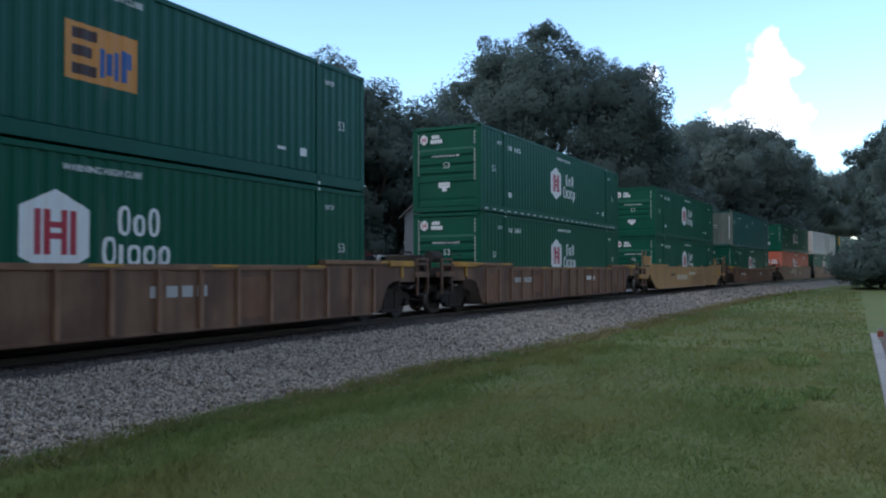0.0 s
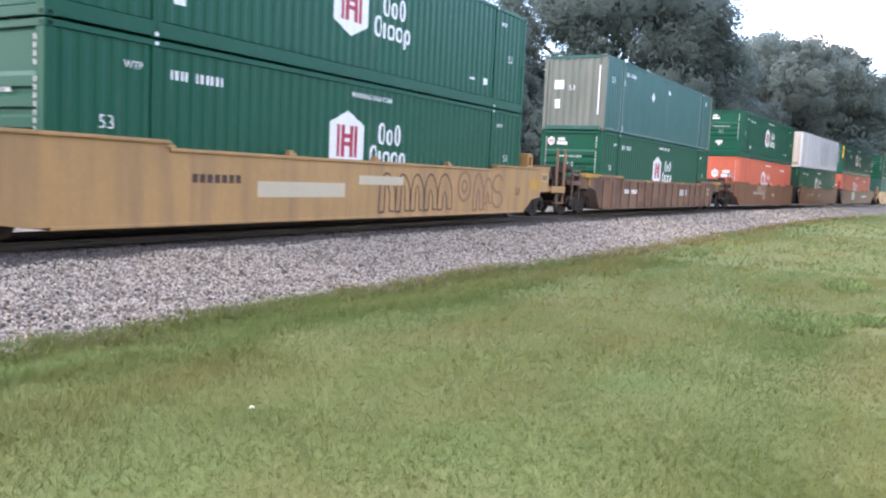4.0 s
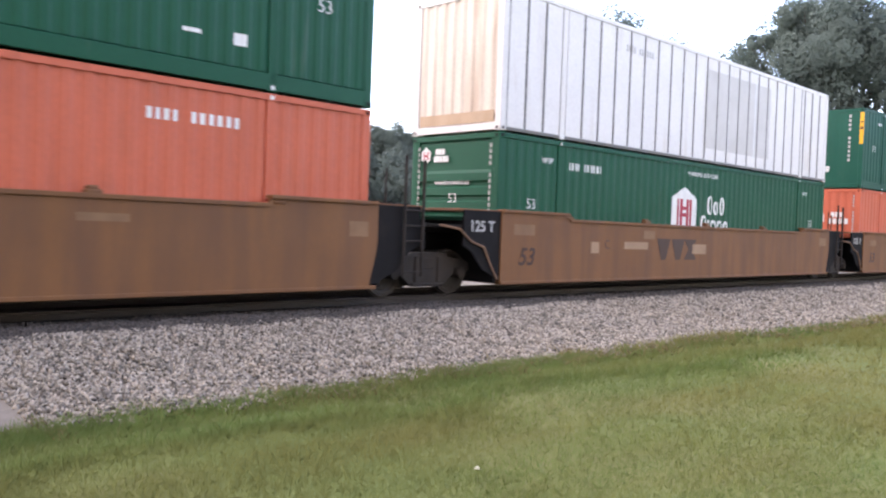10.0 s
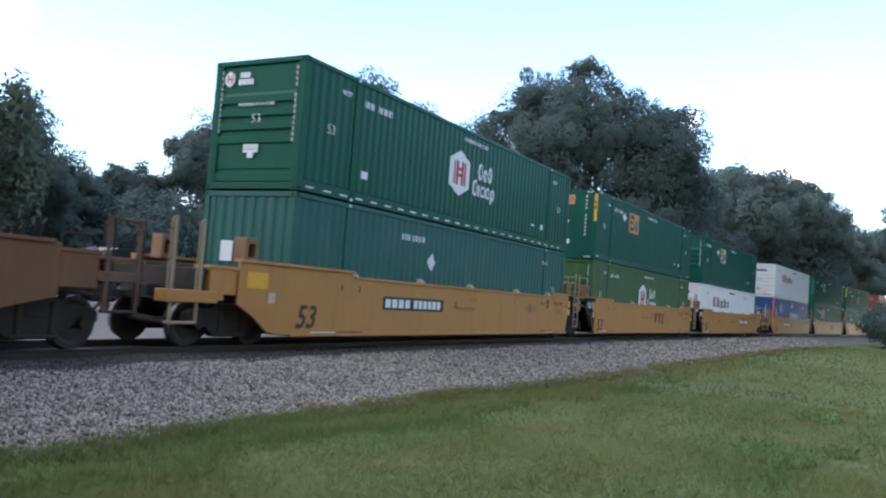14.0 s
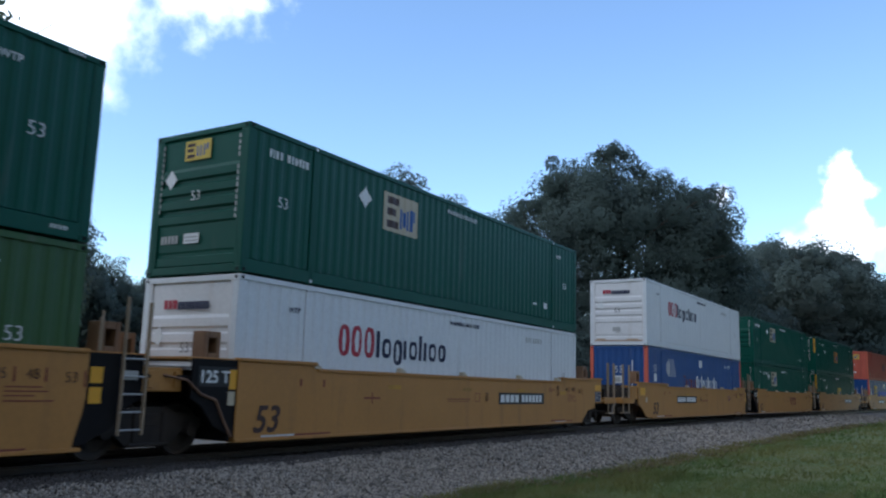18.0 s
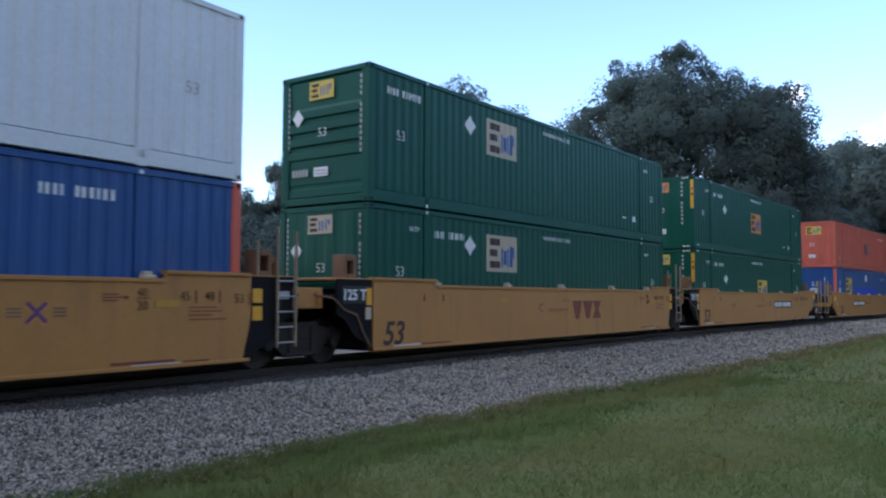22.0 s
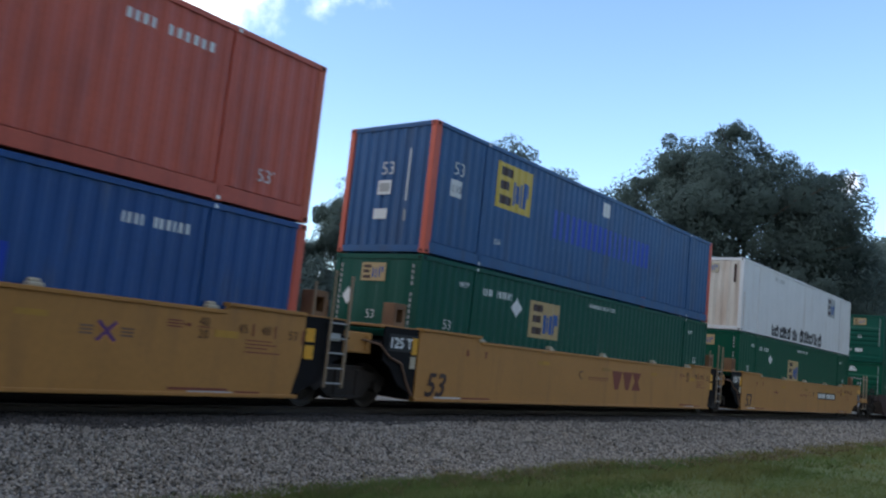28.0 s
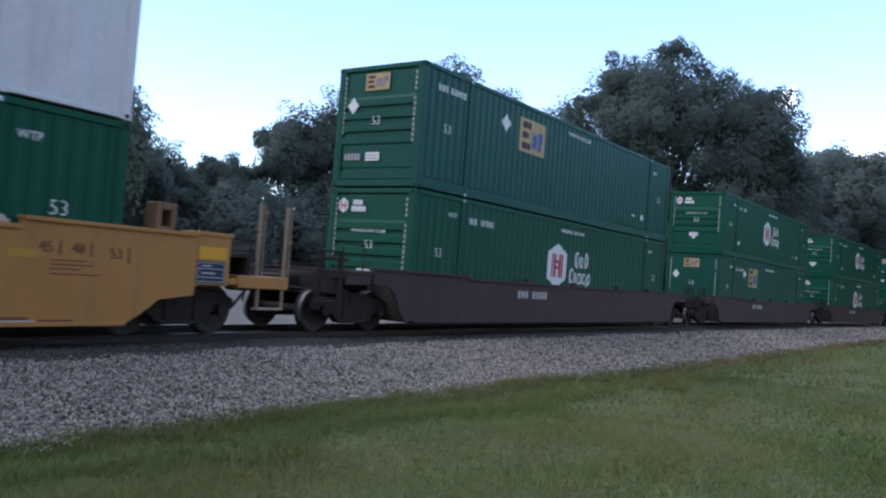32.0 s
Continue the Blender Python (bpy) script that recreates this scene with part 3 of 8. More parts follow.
def make_far_gravel():
    """Gravel and dirt on the far side of the track, under the wagons' bellies; its pale colour stands in for sunlight.
    """
    us = list(np.arange(-16, 140, 2.0))
    ds = (3.3, 4.4, 6.0, 8.0, 10.0, 11.6)
    verts = []
    for u in us:
        for i, d in enumerate(ds):
            dd = d + (0.6 * noise.noise((u * 0.3, 8.8, 0)) if i == len(ds) - 1 else 0)
            x, y, _ = along(u, dd)
            verts.append((x, y, ground_z(dd) + 0.012 + (0.02 * noise.noise((x, y, 2)) if 0 < i < len(ds) - 1 else -0.03)))
    i, j = np.meshgrid(np.arange(len(us) - 1), np.arange(len(ds) - 1), indexing="ij")
    k = (i * len(ds) + j).ravel()
    faces = np.stack([k, k + len(ds), k + len(ds) + 1, k + 1], 1)
    tagged(new("gravel_strip", fast_mesh("gravel_strip", np.array(verts), faces, "pale_gravel")), "pale gravel strip along the far side of the track", "gravel", kind="structure")


def scatter(points, sizes, base, turn=True):
    """Copies a small convex shape to every point, each with its own turn and size."""
    rng = np.random.default_rng(7)
    n, nv = len(points), len(base[0])
    q = rng.normal(size=(n, 4))
    q /= np.linalg.norm(q, axis=1)[:, None]
    w, x, y, z = q.T
    R = np.stack([1 - 2 * (y * y + z * z), 2 * (x * y - z * w), 2 * (x * z + y * w), 2 * (x * y + z * w), 1 - 2 * (x * x + z * z), 2 * (y * z - x * w),
                  2 * (x * z - y * w), 2 * (y * z + x * w), 1 - 2 * (x * x + y * y)], 1).reshape(n, 3, 3)
    b = np.array(base[0])[None] * sizes[:, None, :] * (1 + 0.35 * rng.uniform(-1, 1, (n, nv, 1)))
    v = np.einsum("nij,nkj->nki", R, b) + points[:, None]
    f = np.array(base[1])[None] + (np.arange(n) * nv)[:, None, None]
    return v.reshape(-1, 3), f.reshape(-1, len(base[1][0]))


def make_stones():
    rng = np.random.default_rng(3)
    pts, sz = [], []
    for lo, hi, count, r in ((2.5, 9, 17000, 0.031), (9, 16, 15000, 0.036), (16, 28, 14000, 0.045), (28, 50, 9000, 0.06), (50, 85, 7000, 0.085)):
        u = rng.uniform(lo, hi, count)
        a = rng.uniform(0, 1, count)
        for ui, ai in zip(u, a):
            e = edge(ui)
            d = -e - 0.05 + ai * (e - 2.1)
            if ai < 0.05 and rng.uniform() < 0.5:
                d -= rng.uniform(0, 0.18)
            x, y, _ = along(ui, d)
            pts.append((x, y, bed_z(max(d, -e + 0.01), e) + 0.025 * noise.noise((x * 2.3, y * 2.3, 1)) + 0.03 * noise.noise((x * 0.7, y * 0.7, 5)) + 0.008))
        sz.append(rng.uniform(0.55, 1.35, (count, 3)) * r)
    octa = ([(1, 0, 0), (-1, 0, 0), (0, 1, 0), (0, -1, 0), (0, 0, 0.8), (0, 0, -0.8)],
            [(0, 2, 4), (2, 1, 4), (1, 3, 4), (3, 0, 4), (2, 0, 5), (1, 2, 5), (3, 1, 5), (0, 3, 5)])
    v, f = scatter(np.array(pts), np.concatenate(sz), octa)
    # dark stones beside the rail carry on the painted shade band
    rng = np.random.default_rng(13)
    pts = []
    u = np.concatenate([rng.uniform(2, 14, 13000), rng.uniform(14, 70, 16000)])
    for ui, d in zip(u, -0.95 - 1.4 * rng.uniform(0, 1, len(u)) ** 0.8):
        x, y, _ = along(ui, d)
        pts.append((x, y, -0.125 + 0.02 * noise.noise((x * 2.3, y * 2.3, 1))))
    dv, df = scatter(np.array(pts), rng.uniform(0.6, 1.35, (len(u), 3)) * np.where(u < 14, 0.034, 0.046)[:, None], octa)
    tagged(new("stained_stones", fast_mesh("stained_stones", dv, df, "oily_stone")), "dark oil-stained crushed stones along the rails", "gravel", kind="stuff")
    tagged(new("ballast_stones", fast_mesh("ballast_stones", v, f, "stone")), "loose grey and white crushed railway stones", "gravel", kind="stuff")


def make_track():
    rail = Shape()
    for side in (-0.755, 0.755):
        prof = ((-0.07, -0.17), (0.07, -0.17), (0.07, -0.155), (0.012, -0.14), (0.012, -0.045), (0.036, -0.03), (0.036, -0.006), (0.028, 0.0),
                (-0.028, 0.0), (-0.036, -0.006), (-0.036, -0.03), (-0.012, -0.045), (-0.012, -0.14), (-0.07, -0.155))
        us = list(np.arange(-40, 260, 4.0))
        for u, u2 in zip(us, us[1:]):
            for (d, z), (d2, z2) in zip(prof, prof[1:] + prof[:1]):
                q = []
                for uu, dd, zz in ((u, d, z), (u2, d, z), (u2, d2, z2), (u, d2, z2)):
                    x, y, _ = along(uu, side + dd)
                    q.append((x, y, zz))
                rail.face(q)
    track = new("railway_track")
    tagged(track, "worn steel rails on tarred wooden ties in stone ballast", "railway track", kind="structure")
    part("rails", rail.mesh("rails", "rail"), track)
    tie = Shape()
    tie.box(-0.115, 0.115, -1.3, 1.3, -0.34, -0.172, c=0.015)
    me = tie.mesh("tie", "tie")
    for k in range(240):
        x, y, h = along(-8 + k * 0.53)
        part("tie", me, track, m=pose(x, y, 0, 0, 0, h + random.uniform(-0.6, 0.6)))


def make_grass():
    rng = np.random.default_rng(11)
    bands = ((4.2, 7.5, 130000, 0.036, 0.0036), (7.5, 12, 140000, 0.038, 0.0055), (12, 20, 120000, 0.043, 0.0095), (20, 38, 80000, 0.052, 0.02), (38, 75, 40000, 0.075, 0.045))
    P, H, W = [], [], []
    for lo, hi, count, h, w, a0, a1 in [(*b, -14, 78) for b in bands] + [(0.0, 4.2, 40000, 0.04, 0.007, -180, 180), (4.2, 9, 52000, 0.04, 0.01, 78, 346)]:
        r = np.sqrt(rng.uniform(lo * lo, hi * hi, count))
        a = np.radians(rng.uniform(a0, a1, count))
        x, y = r * np.cos(a), r * np.sin(a)
        d = np.hypot(x, y - (TRACK_Y - RADIUS)) - RADIUS
        e = np.array([edge(u) for u in x])
        rim_y = -0.5 - 0.0225 * (x - 8.7)
        keep = (d < -e + 0.12) & ((y > rim_y) | (y < rim_y - 1.9) | (x < 1.3))
        x, y, d, e = x[keep], y[keep], d[keep], e[keep]
        rim = np.clip((d + e + 1.3) / 1.3, 0, 1)
        clump = np.array([noise.noise((p * 0.8, q * 0.8, 2)) for p, q in zip(x, y)])
        fringe = np.array([max(0.0, noise.noise((p * 0.35, q * 0.9, 9))) for p, q in zip(x, y)])
        hh = h * rng.uniform(0.5, 1.25, len(x)) * (1 + 0.3 * clump + 1.9 * rim * rim + 0.7 * fringe + 1.2 * np.exp(-((d + e + 1.25 + 0.5 * clump) / 0.3) ** 2))
        z = np.array([ground_z(k) for k in d]) + 0.03 * np.array([noise.noise((p * 0.4, q * 0.4, 0)) for p, q in zip(x, y)]) * (d < -6)
        P.append(np.stack([x, y, z - 0.01], 1)), H.append(hh), W.append(w * rng.uniform(0.6, 1.3, len(x)))
    P, H, W = np.concatenate(P), np.concatenate(H), np.concatenate(W)
    n = len(P)
    a = rng.uniform(0, 2 * np.pi, n)
    side = np.stack([np.cos(a), np.sin(a), np.zeros(n)], 1) * W[:, None]
    lean = rng.normal(size=(n, 2)) * (H * 0.75)[:, None]
    tip = P + np.stack([lean[:, 0], lean[:, 1], H], 1)
    # every blade shows its outer face upwards, to one who stands on the lawn
    away = np.einsum("ij,ij->i", np.cross(side, tip - P), P - np.array([0, 0, EYE_Z])) > 0
    side[away] *= -1
    v = np.stack([P - side, P + side, tip + side * 0.3, tip - side * 0.3], 1).reshape(-1, 3)
    f = np.arange(n * 4).reshape(n, 4)
    # a mown lawn takes the light as one soft pile
    up = rng.normal(size=(n, 3)) * 0.2 + np.array([0, 0, 1.0])
    up /= np.linalg.norm(up, axis=1)[:, None]
    tagged(new("grass", fast_mesh("grass", v, f, "blade", np.repeat(up, 4, axis=0))), "short green lawn grass, longer and straw-coloured beside the stones", "grass", kind="stuff")


def make_fringe():
    """Dry grass along the edge of the stones."""
    rng = np.random.default_rng(23)
    n = 30000
    u = 2.5 + 60 * rng.uniform(0, 1, n) ** 1.8
    off = rng.normal(0, 0.17, n)
    thick = np.array([noise.noise((q * 1.1, 6.2, 0)) + 0.5 * noise.noise((q * 3.1, 2.2, 0)) for q in u])
    stay = thick + rng.uniform(-0.35, 0.35, n) > -0.05
    u, off, n = u[stay], off[stay], int(stay.sum())
    P, far = [], []
    for ui, o in zip(u, off):
        keep = noise.noise((ui * 1.3, 4.4, 0))
        d = -edge(ui) - 0.1 + o + 0.15 * keep
        x, y, _ = along(ui, d)
        P.append((x, y, ground_z(d) - 0.01 if d < -edge(ui) else bed_z(d, edge(ui))))
        far.append(0.5 + ui / 22)
    P, far = np.array(P), np.array(far)
    H = 0.09 * rng.uniform(0.4, 1.5, n) * np.minimum(far, 1.4)
    a = rng.uniform(0, 2 * np.pi, n)
    side = np.stack([np.cos(a), np.sin(a), np.zeros(n)], 1) * (0.007 * far)[:, None]
    lean = rng.normal(size=(n, 2)) * (H * 0.8)[:, None]
    tip = P + np.stack([lean[:, 0], lean[:, 1], H], 1)
    v = np.stack([P - side, P + side, tip], 1).reshape(-1, 3)
    tagged(new("dry_grass", fast_mesh("dry_grass", v, np.arange(n * 3).reshape(n, 3), "straw")), "dry brown grass along the edge of the stones", "grass", kind="stuff")


def weed(x, y, r, count, seed, flat=0.5):
    rng = random.Random(seed)
    s = Shape()
    for _ in range(count):
        a, q = rng.uniform(0, 6.283), r * math.sqrt(rng.random())
        bx, by = q * math.cos(a), q * math.sin(a) * flat
        h, b, w = rng.uniform(0.05, 0.17), rng.uniform(0, 6.283), rng.uniform(0.011, 0.02)
        ox, oy = math.cos(b), math.sin(b)
        l = h * rng.uniform(0.5, 1.1)
        s.face([(bx - oy * w * 0.4, by + ox * w * 0.4, 0), (bx + oy * w * 0.4, by - ox * w * 0.4, 0),
                (bx + ox * l * 0.5 + oy * w, by + oy * l * 0.5 - ox * w, h * 0.8), (bx + ox * l, by + oy * l, h),
                (bx + ox * l * 0.5 - oy * w, by + oy * l * 0.5 + ox * w, h * 0.8)])
    ob = new("weed_clump", s.mesh("weed_clump", "weed"))
    ob.matrix_world = pose(x, y, ground_z(beyond(x, y)) - 0.005)
    tagged(ob, "low clump of broad-bladed green weeds in the lawn", "weed", "weed clumps in the lawn", kind="stuff")


def flower(x, y):
    top = new("clover_flower")
    top.matrix_world = pose(x, y, ground_z(beyond(x, y)))
    s = Shape()
    for k in range(26):
        a, e = k * 2.4, radians(10 + 70 * (k / 26))
        d = Vector((math.cos(a) * math.cos(e), math.sin(a) * math.cos(e), math.sin(e)))
        s.rod((0, 0, 0.09), tuple(Vector((0, 0, 0.09)) + d * 0.021), 0.002, 4, r2=0.0045)
    part("blossom", s.mesh("blossom", "petal"), top)
    s = Shape()
    s.rod((0, 0, 0), (0, 0, 0.095), 0.002, 5)
    part("stem", s.mesh("stem", "weed"), top)
    tagged(top, "small white flower head standing in the lawn", "flower")


def stick(a, b):
    """A weathered stick lying on the stones."""
    s = Shape()
    pa, pb = Vector(a), Vector(b)
    m = pa.lerp(pb, 0.55) + Vector((0.02, 0.03, 0.012))
    s.rod(pa - pa, m - pa, 0.014, 6, r2=0.011)
    s.rod(m - pa, pb - pa, 0.011, 6, r2=0.006)
    ob = new("stick", s.mesh("stick", "stick"))
    ob.matrix_world = pose(*a)
    tagged(ob, "dark weathered stick lying on the crushed stones", "stick", "sticks on the stones")


def make_kerb():
    kerb = new("kerb")
    tagged(kerb, "weathered concrete kerb between the lawn and a brown gravel bed", "kerb", kind="structure")
    s = Shape()
    s.box(-0.6, 0.594, -0.1, 0.1, -0.2, 0.05, c=0.015)
    me = s.mesh("kerb_stone", "concrete")
    for k in range(20):
        x = 2 + 1.2 * k
        part("kerb_stone", me, kerb, m=pose(x, -0.62 - 0.0225 * (x - 8.7), -0.5, 0, 0, -1.29 + random.uniform(-0.4, 0.4)))
    s = Shape()
    n = 30
    for i in range(n):
        a, b = 1.4 + i * 0.82, 1.4 + (i + 1) * 0.82
        ya, yb = -0.72 - 0.0225 * (a - 8.7), -0.72 - 0.0225 * (b - 8.7)
        za, zb = -0.49 + 0.01 * math.sin(i * 1.7), -0.49 + 0.01 * math.sin((i + 1) * 1.7)
        s.face([(a, ya, za), (b, yb, zb), (b, yb - 1.7, zb), (a, ya - 1.7, za)])
    tagged(new("gravel_bed", s.mesh("gravel_bed", "mulch")), "brown gravel bed behind the kerb", "gravel bed", kind="structure")
    post = new("marker_post")
    post.matrix_world = pose(23.2, -1.05, -0.5)
    s = Shape()
    s.box(-0.05, 0.05, -0.06, 0.06, 0, 0.34, c=0.01)
    part("post", s.mesh("post", "concrete"), post)
    s = Shape()
    s.box(-0.058, 0.058, -0.068, 0.068, 0.12, 0.26, c=0.006)
    part("band", s.mesh("band", "ink_maroon"), post, "dark red band round the post")
    tagged(post, "short pale marker post with a dark band", "post")


make_ground()
make_ballast()
make_far_gravel()
make_stones()
make_grass()
make_fringe()
weed(12.05, 0.92, 0.95, 330, 1, 0.6)
weed(12.9, 0.25, 0.4, 110, 2)
weed(17.3, 0.72, 0.9, 240, 3)
flower(4.35, 3.87)
for ax, ay, bx, by in ((10.01, 8.47, 9.7, 8.0), (11.13, 7.77, 10.85, 7.48), (13.82, 7.97, 13.38, 7.65)):
    stick((ax, ay, bed_z(beyond(ax, ay), edge(ax)) + 0.045), (bx, by, bed_z(beyond(bx, by), edge(bx)) + 0.045))
make_kerb()
make_track()


# ------------------------------------------------------------------ trees and what stands behind the track
def crown_mesh(name, seed, lobes, leaves, size, mat, droop=0.0):
    """A crown of single leaves in clumps on uneven lobes: (middle, radii)."""
    rng = np.random.default_rng(seed)
    vol = np.array([r[0] * r[1] + r[1] * r[2] for _, r in lobes])
    P, out = [], []
    for (c, r), share in zip(lobes, vol / vol.sum()):
        k = max(12, int(100 * share * len(lobes) ** 0.5))
        d = rng.normal(size=(k, 3))
        d /= np.linalg.norm(d, axis=1)[:, None]
        cl = np.array(c) + d * np.array(r) * rng.uniform(0.5, 0.97, (k, 1))
        n = int(leaves * share)
        pick = rng.integers(0, k, n)
        q = rng.normal(size=(n, 3))
        q /= np.linalg.norm(q, axis=1)[:, None]
        spread_ = np.array(r).mean() * rng.uniform(0.16, 0.32, k)[pick]
        p = cl[pick] + q * (spread_ * rng.uniform(0.3, 1.0, n) ** 0.5)[:, None]
        fill = rng.uniform(size=n) < 0.38
        p[fill] = np.array(c) + q[fill] * np.array(r) * rng.uniform(0, 0.85, (fill.sum(), 1))
        P.append(p)
        out.append((p - np.array(c)) / np.array(r) + 0.9 * (p - cl[pick]) / np.array(r).mean())
    P, out = np.concatenate(P), np.concatenate(out)
    out /= np.linalg.norm(out, axis=1)[:, None] + 1e-6
    n = len(P)
    P[:, 2] -= droop * np.abs(rng.normal(size=n))
    face = out + rng.normal(size=(n, 3)) * 0.42
    u = np.cross(face, rng.normal(size=(n, 3)))
    u /= np.linalg.norm(u, axis=1)[:, None] + 1e-6
    w = np.cross(u, face)
    w /= np.linalg.norm(w, axis=1)[:, None] + 1e-6
    w *= np.where(np.einsum("ij,ij->i", np.cross(w, u), out) < 0, -1, 1)[:, None]
    s = size * rng.uniform(0.6, 1.4, n)[:, None]
    # the light falls on a crown as on billows: leaves lie along its outside
    soft = out * 0.95 + np.cross(w, u) * 0.16
    soft /= np.linalg.norm(soft, axis=1)[:, None] + 1e-6
    v = np.stack([P - u * s, P + w * s * 0.45, P + u * s, P - w * s * 0.45], 1).reshape(-1, 3)
    return fast_mesh(name, v, np.arange(4 * n).reshape(n, 4), mat, np.repeat(soft, 4, axis=0))


def trunk_mesh(seed, h, r, lobes, mat="bark"):
    rng = random.Random(seed)
    s = Shape()
    p, top = Vector((0, 0, -0.3)), h * 0.45
    for i in range(5):
        q = Vector((rng.uniform(-0.1, 0.1) * r * 4, rng.uniform(-0.1, 0.1) * r * 4, top * (i + 1) / 5))
        s.rod(p, q, r * (1.25 - 0.12 * i) if i else r * 1.5, 10, r2=r * (1.13 - 0.12 * i))
        p = q
    for c, rad in lobes:
        base = Vector((0, 0, top * rng.uniform(0.55, 1.0)))
        tip = Vector(c)
        mid = base.lerp(tip, 0.5) + Vector((0, 0, -0.06 * h))
        s.rod(base, mid, r * 0.5, 7, r2=r * 0.32)
        s.rod(mid, tip, r * 0.32, 6, r2=r * 0.14)
        for _ in range(3):
            e = tip + Vector((rng.uniform(-1, 1) * rad[0], rng.uniform(-1, 1) * rad[1], rng.uniform(-0.3, 0.9) * rad[2])) * 0.8
            s.rod(mid.lerp(tip, rng.uniform(0.3, 0.9)), e, r * 0.14, 5, r2=r * 0.05)
    return s.mesh("trunk", mat)


def lobes_of(seed, h, w, n, low=0.3):
    rng = random.Random(seed)
    out = [((0, 0, h * 0.72), (w * 0.3, w * 0.3, h * 0.24))]
    for i in range(n):
        a = 6.283 * (i + rng.uniform(-0.3, 0.3)) / n
        z = h * rng.uniform(low + 0.12, 0.82)
        q = w * 0.5 * rng.uniform(0.45, 0.75) * (1.1 - 0.5 * abs(z / h - 0.5))
        r = w * rng.uniform(0.16, 0.26)
        out.append(((q * math.cos(a), q * math.sin(a), z), (r, r, r * rng.uniform(0.7, 1.0))))
    return out


KINDS = {}


def tree_kind(kind):
    if kind not in KINDS:
        seed = sum(map(ord, kind))
        if kind == "oak":      # the great broad oak: a long rise to its top, a lower shoulder beside it
            lobes = [((0, 1.8, 16.5), (4.8, 4.4, 4.2)), ((-0.5, -3.4, 14.9), (4.2, 3.6, 3.6)), ((0, 5.6, 16.0), (4, 3.6, 3.9)), ((0.5, 8.5, 13.9), (4, 3.2, 3.9)), ((0, -6.6, 14.0), (3.4, 2.6, 3.3)),
                     ((-3, 2, 12.5), (5, 5, 4)), ((-3, -4, 11), (5, 5, 4)), ((0, 8.4, 8.5), (4.5, 3.4, 4)), ((0, -7.2, 8.5), (4, 3.2, 4)), ((-3.5, 3, 7.5), (4.5, 6, 4)), ((-3.5, -4, 7), (4.5, 6, 4)), ((0, 3.7, 17.3), (3.8, 3.0, 3.1)), ((0, -5.4, 15.2), (3, 2.4, 2.5)), ((0, 1.0, 20.2), (1.7, 1.7, 1.1)), ((0, -1.2, 16.4), (4, 2.6, 3.1)), ((-3, 0, 14.0), (4.5, 7.5, 4.0)), ((-2, -7.0, 11.5), (4, 3.2, 4)), ((-2, 8.0, 11.0), (4, 3.2, 4))]
            KINDS[kind] = (crown_mesh("crown", 5, lobes, 250000, 0.125, "leaf"), trunk_mesh(5, 22, 0.6, lobes))
        elif kind == "bush":
            lobes = [((0, 0, 2.6), (2.6, 2.6, 2.4)), ((1.6, 1.2, 1.8), (1.8, 1.8, 1.8)), ((-1.5, -1.0, 2.0), (1.9, 1.9, 1.9)), ((-1.2, 1.6, 1.5), (1.7, 1.7, 1.5)), ((0.4, -1.8, 1.6), (1.7, 1.7, 1.6))]
            KINDS[kind] = (crown_mesh("crown", 9, lobes, 18000, 0.12, "leaf"), trunk_mesh(9, 4, 0.12, lobes))
        elif kind == "droop":
            lobes = lobes_of(seed, 13, 9, 9, 0.2)
            KINDS[kind] = (crown_mesh("crown", 21, lobes, 9000, 0.24, "leaf_pale", 1.6), trunk_mesh(21, 13, 0.28, lobes))
        elif kind == "bare":
            lobes = lobes_of(4, 17, 11, 8, 0.35)
            KINDS[kind] = (crown_mesh("crown", 33, lobes, 5200, 0.22, "leaf_pale"), trunk_mesh(33, 17, 0.34, lobes, "dead_bark"))
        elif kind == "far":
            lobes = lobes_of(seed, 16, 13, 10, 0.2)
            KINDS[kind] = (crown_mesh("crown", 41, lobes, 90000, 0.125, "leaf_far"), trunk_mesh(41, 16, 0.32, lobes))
        else:
            lobes = lobes_of(seed, 15, 10, 9, 0.15)
            KINDS[kind] = (crown_mesh("crown", seed, lobes, 62000, 0.13, "leaf"), trunk_mesh(seed, 15, 0.3, lobes))
    return KINDS[kind]


TALL_OF = {"oak": 21.0, "bush": 5.0, "droop": 12.6, "bare": 16.4, "far": 15.2}


def tree(kind, dist, az, top_el, turn, label, name="tree", category="tree", wide=1.0):
    """A tree dist metres off in the direction az, whose top stands top_el degrees over the horizon."""
    x, y = dist * math.cos(radians(az)), dist * math.sin(radians(az))
    z = ground_z(beyond(x, y)) if dist < 150 else 0
    h = EYE_Z + dist * math.tan(radians(top_el)) - z
    k = h / TALL_OF.get(kind, 14.0)
    crown, trunk = tree_kind(kind)
    t = new(name)
    t.matrix_world = pose(x, y, z, 0, 0, turn) @ Matrix.Diagonal((k * wide, k * wide, k, 1))
    part("crown", crown, t)
    part("trunk", trunk, t)
    tagged(t, label, category, "trees behind the track" if kind != "bush" else "bushes behind the track")


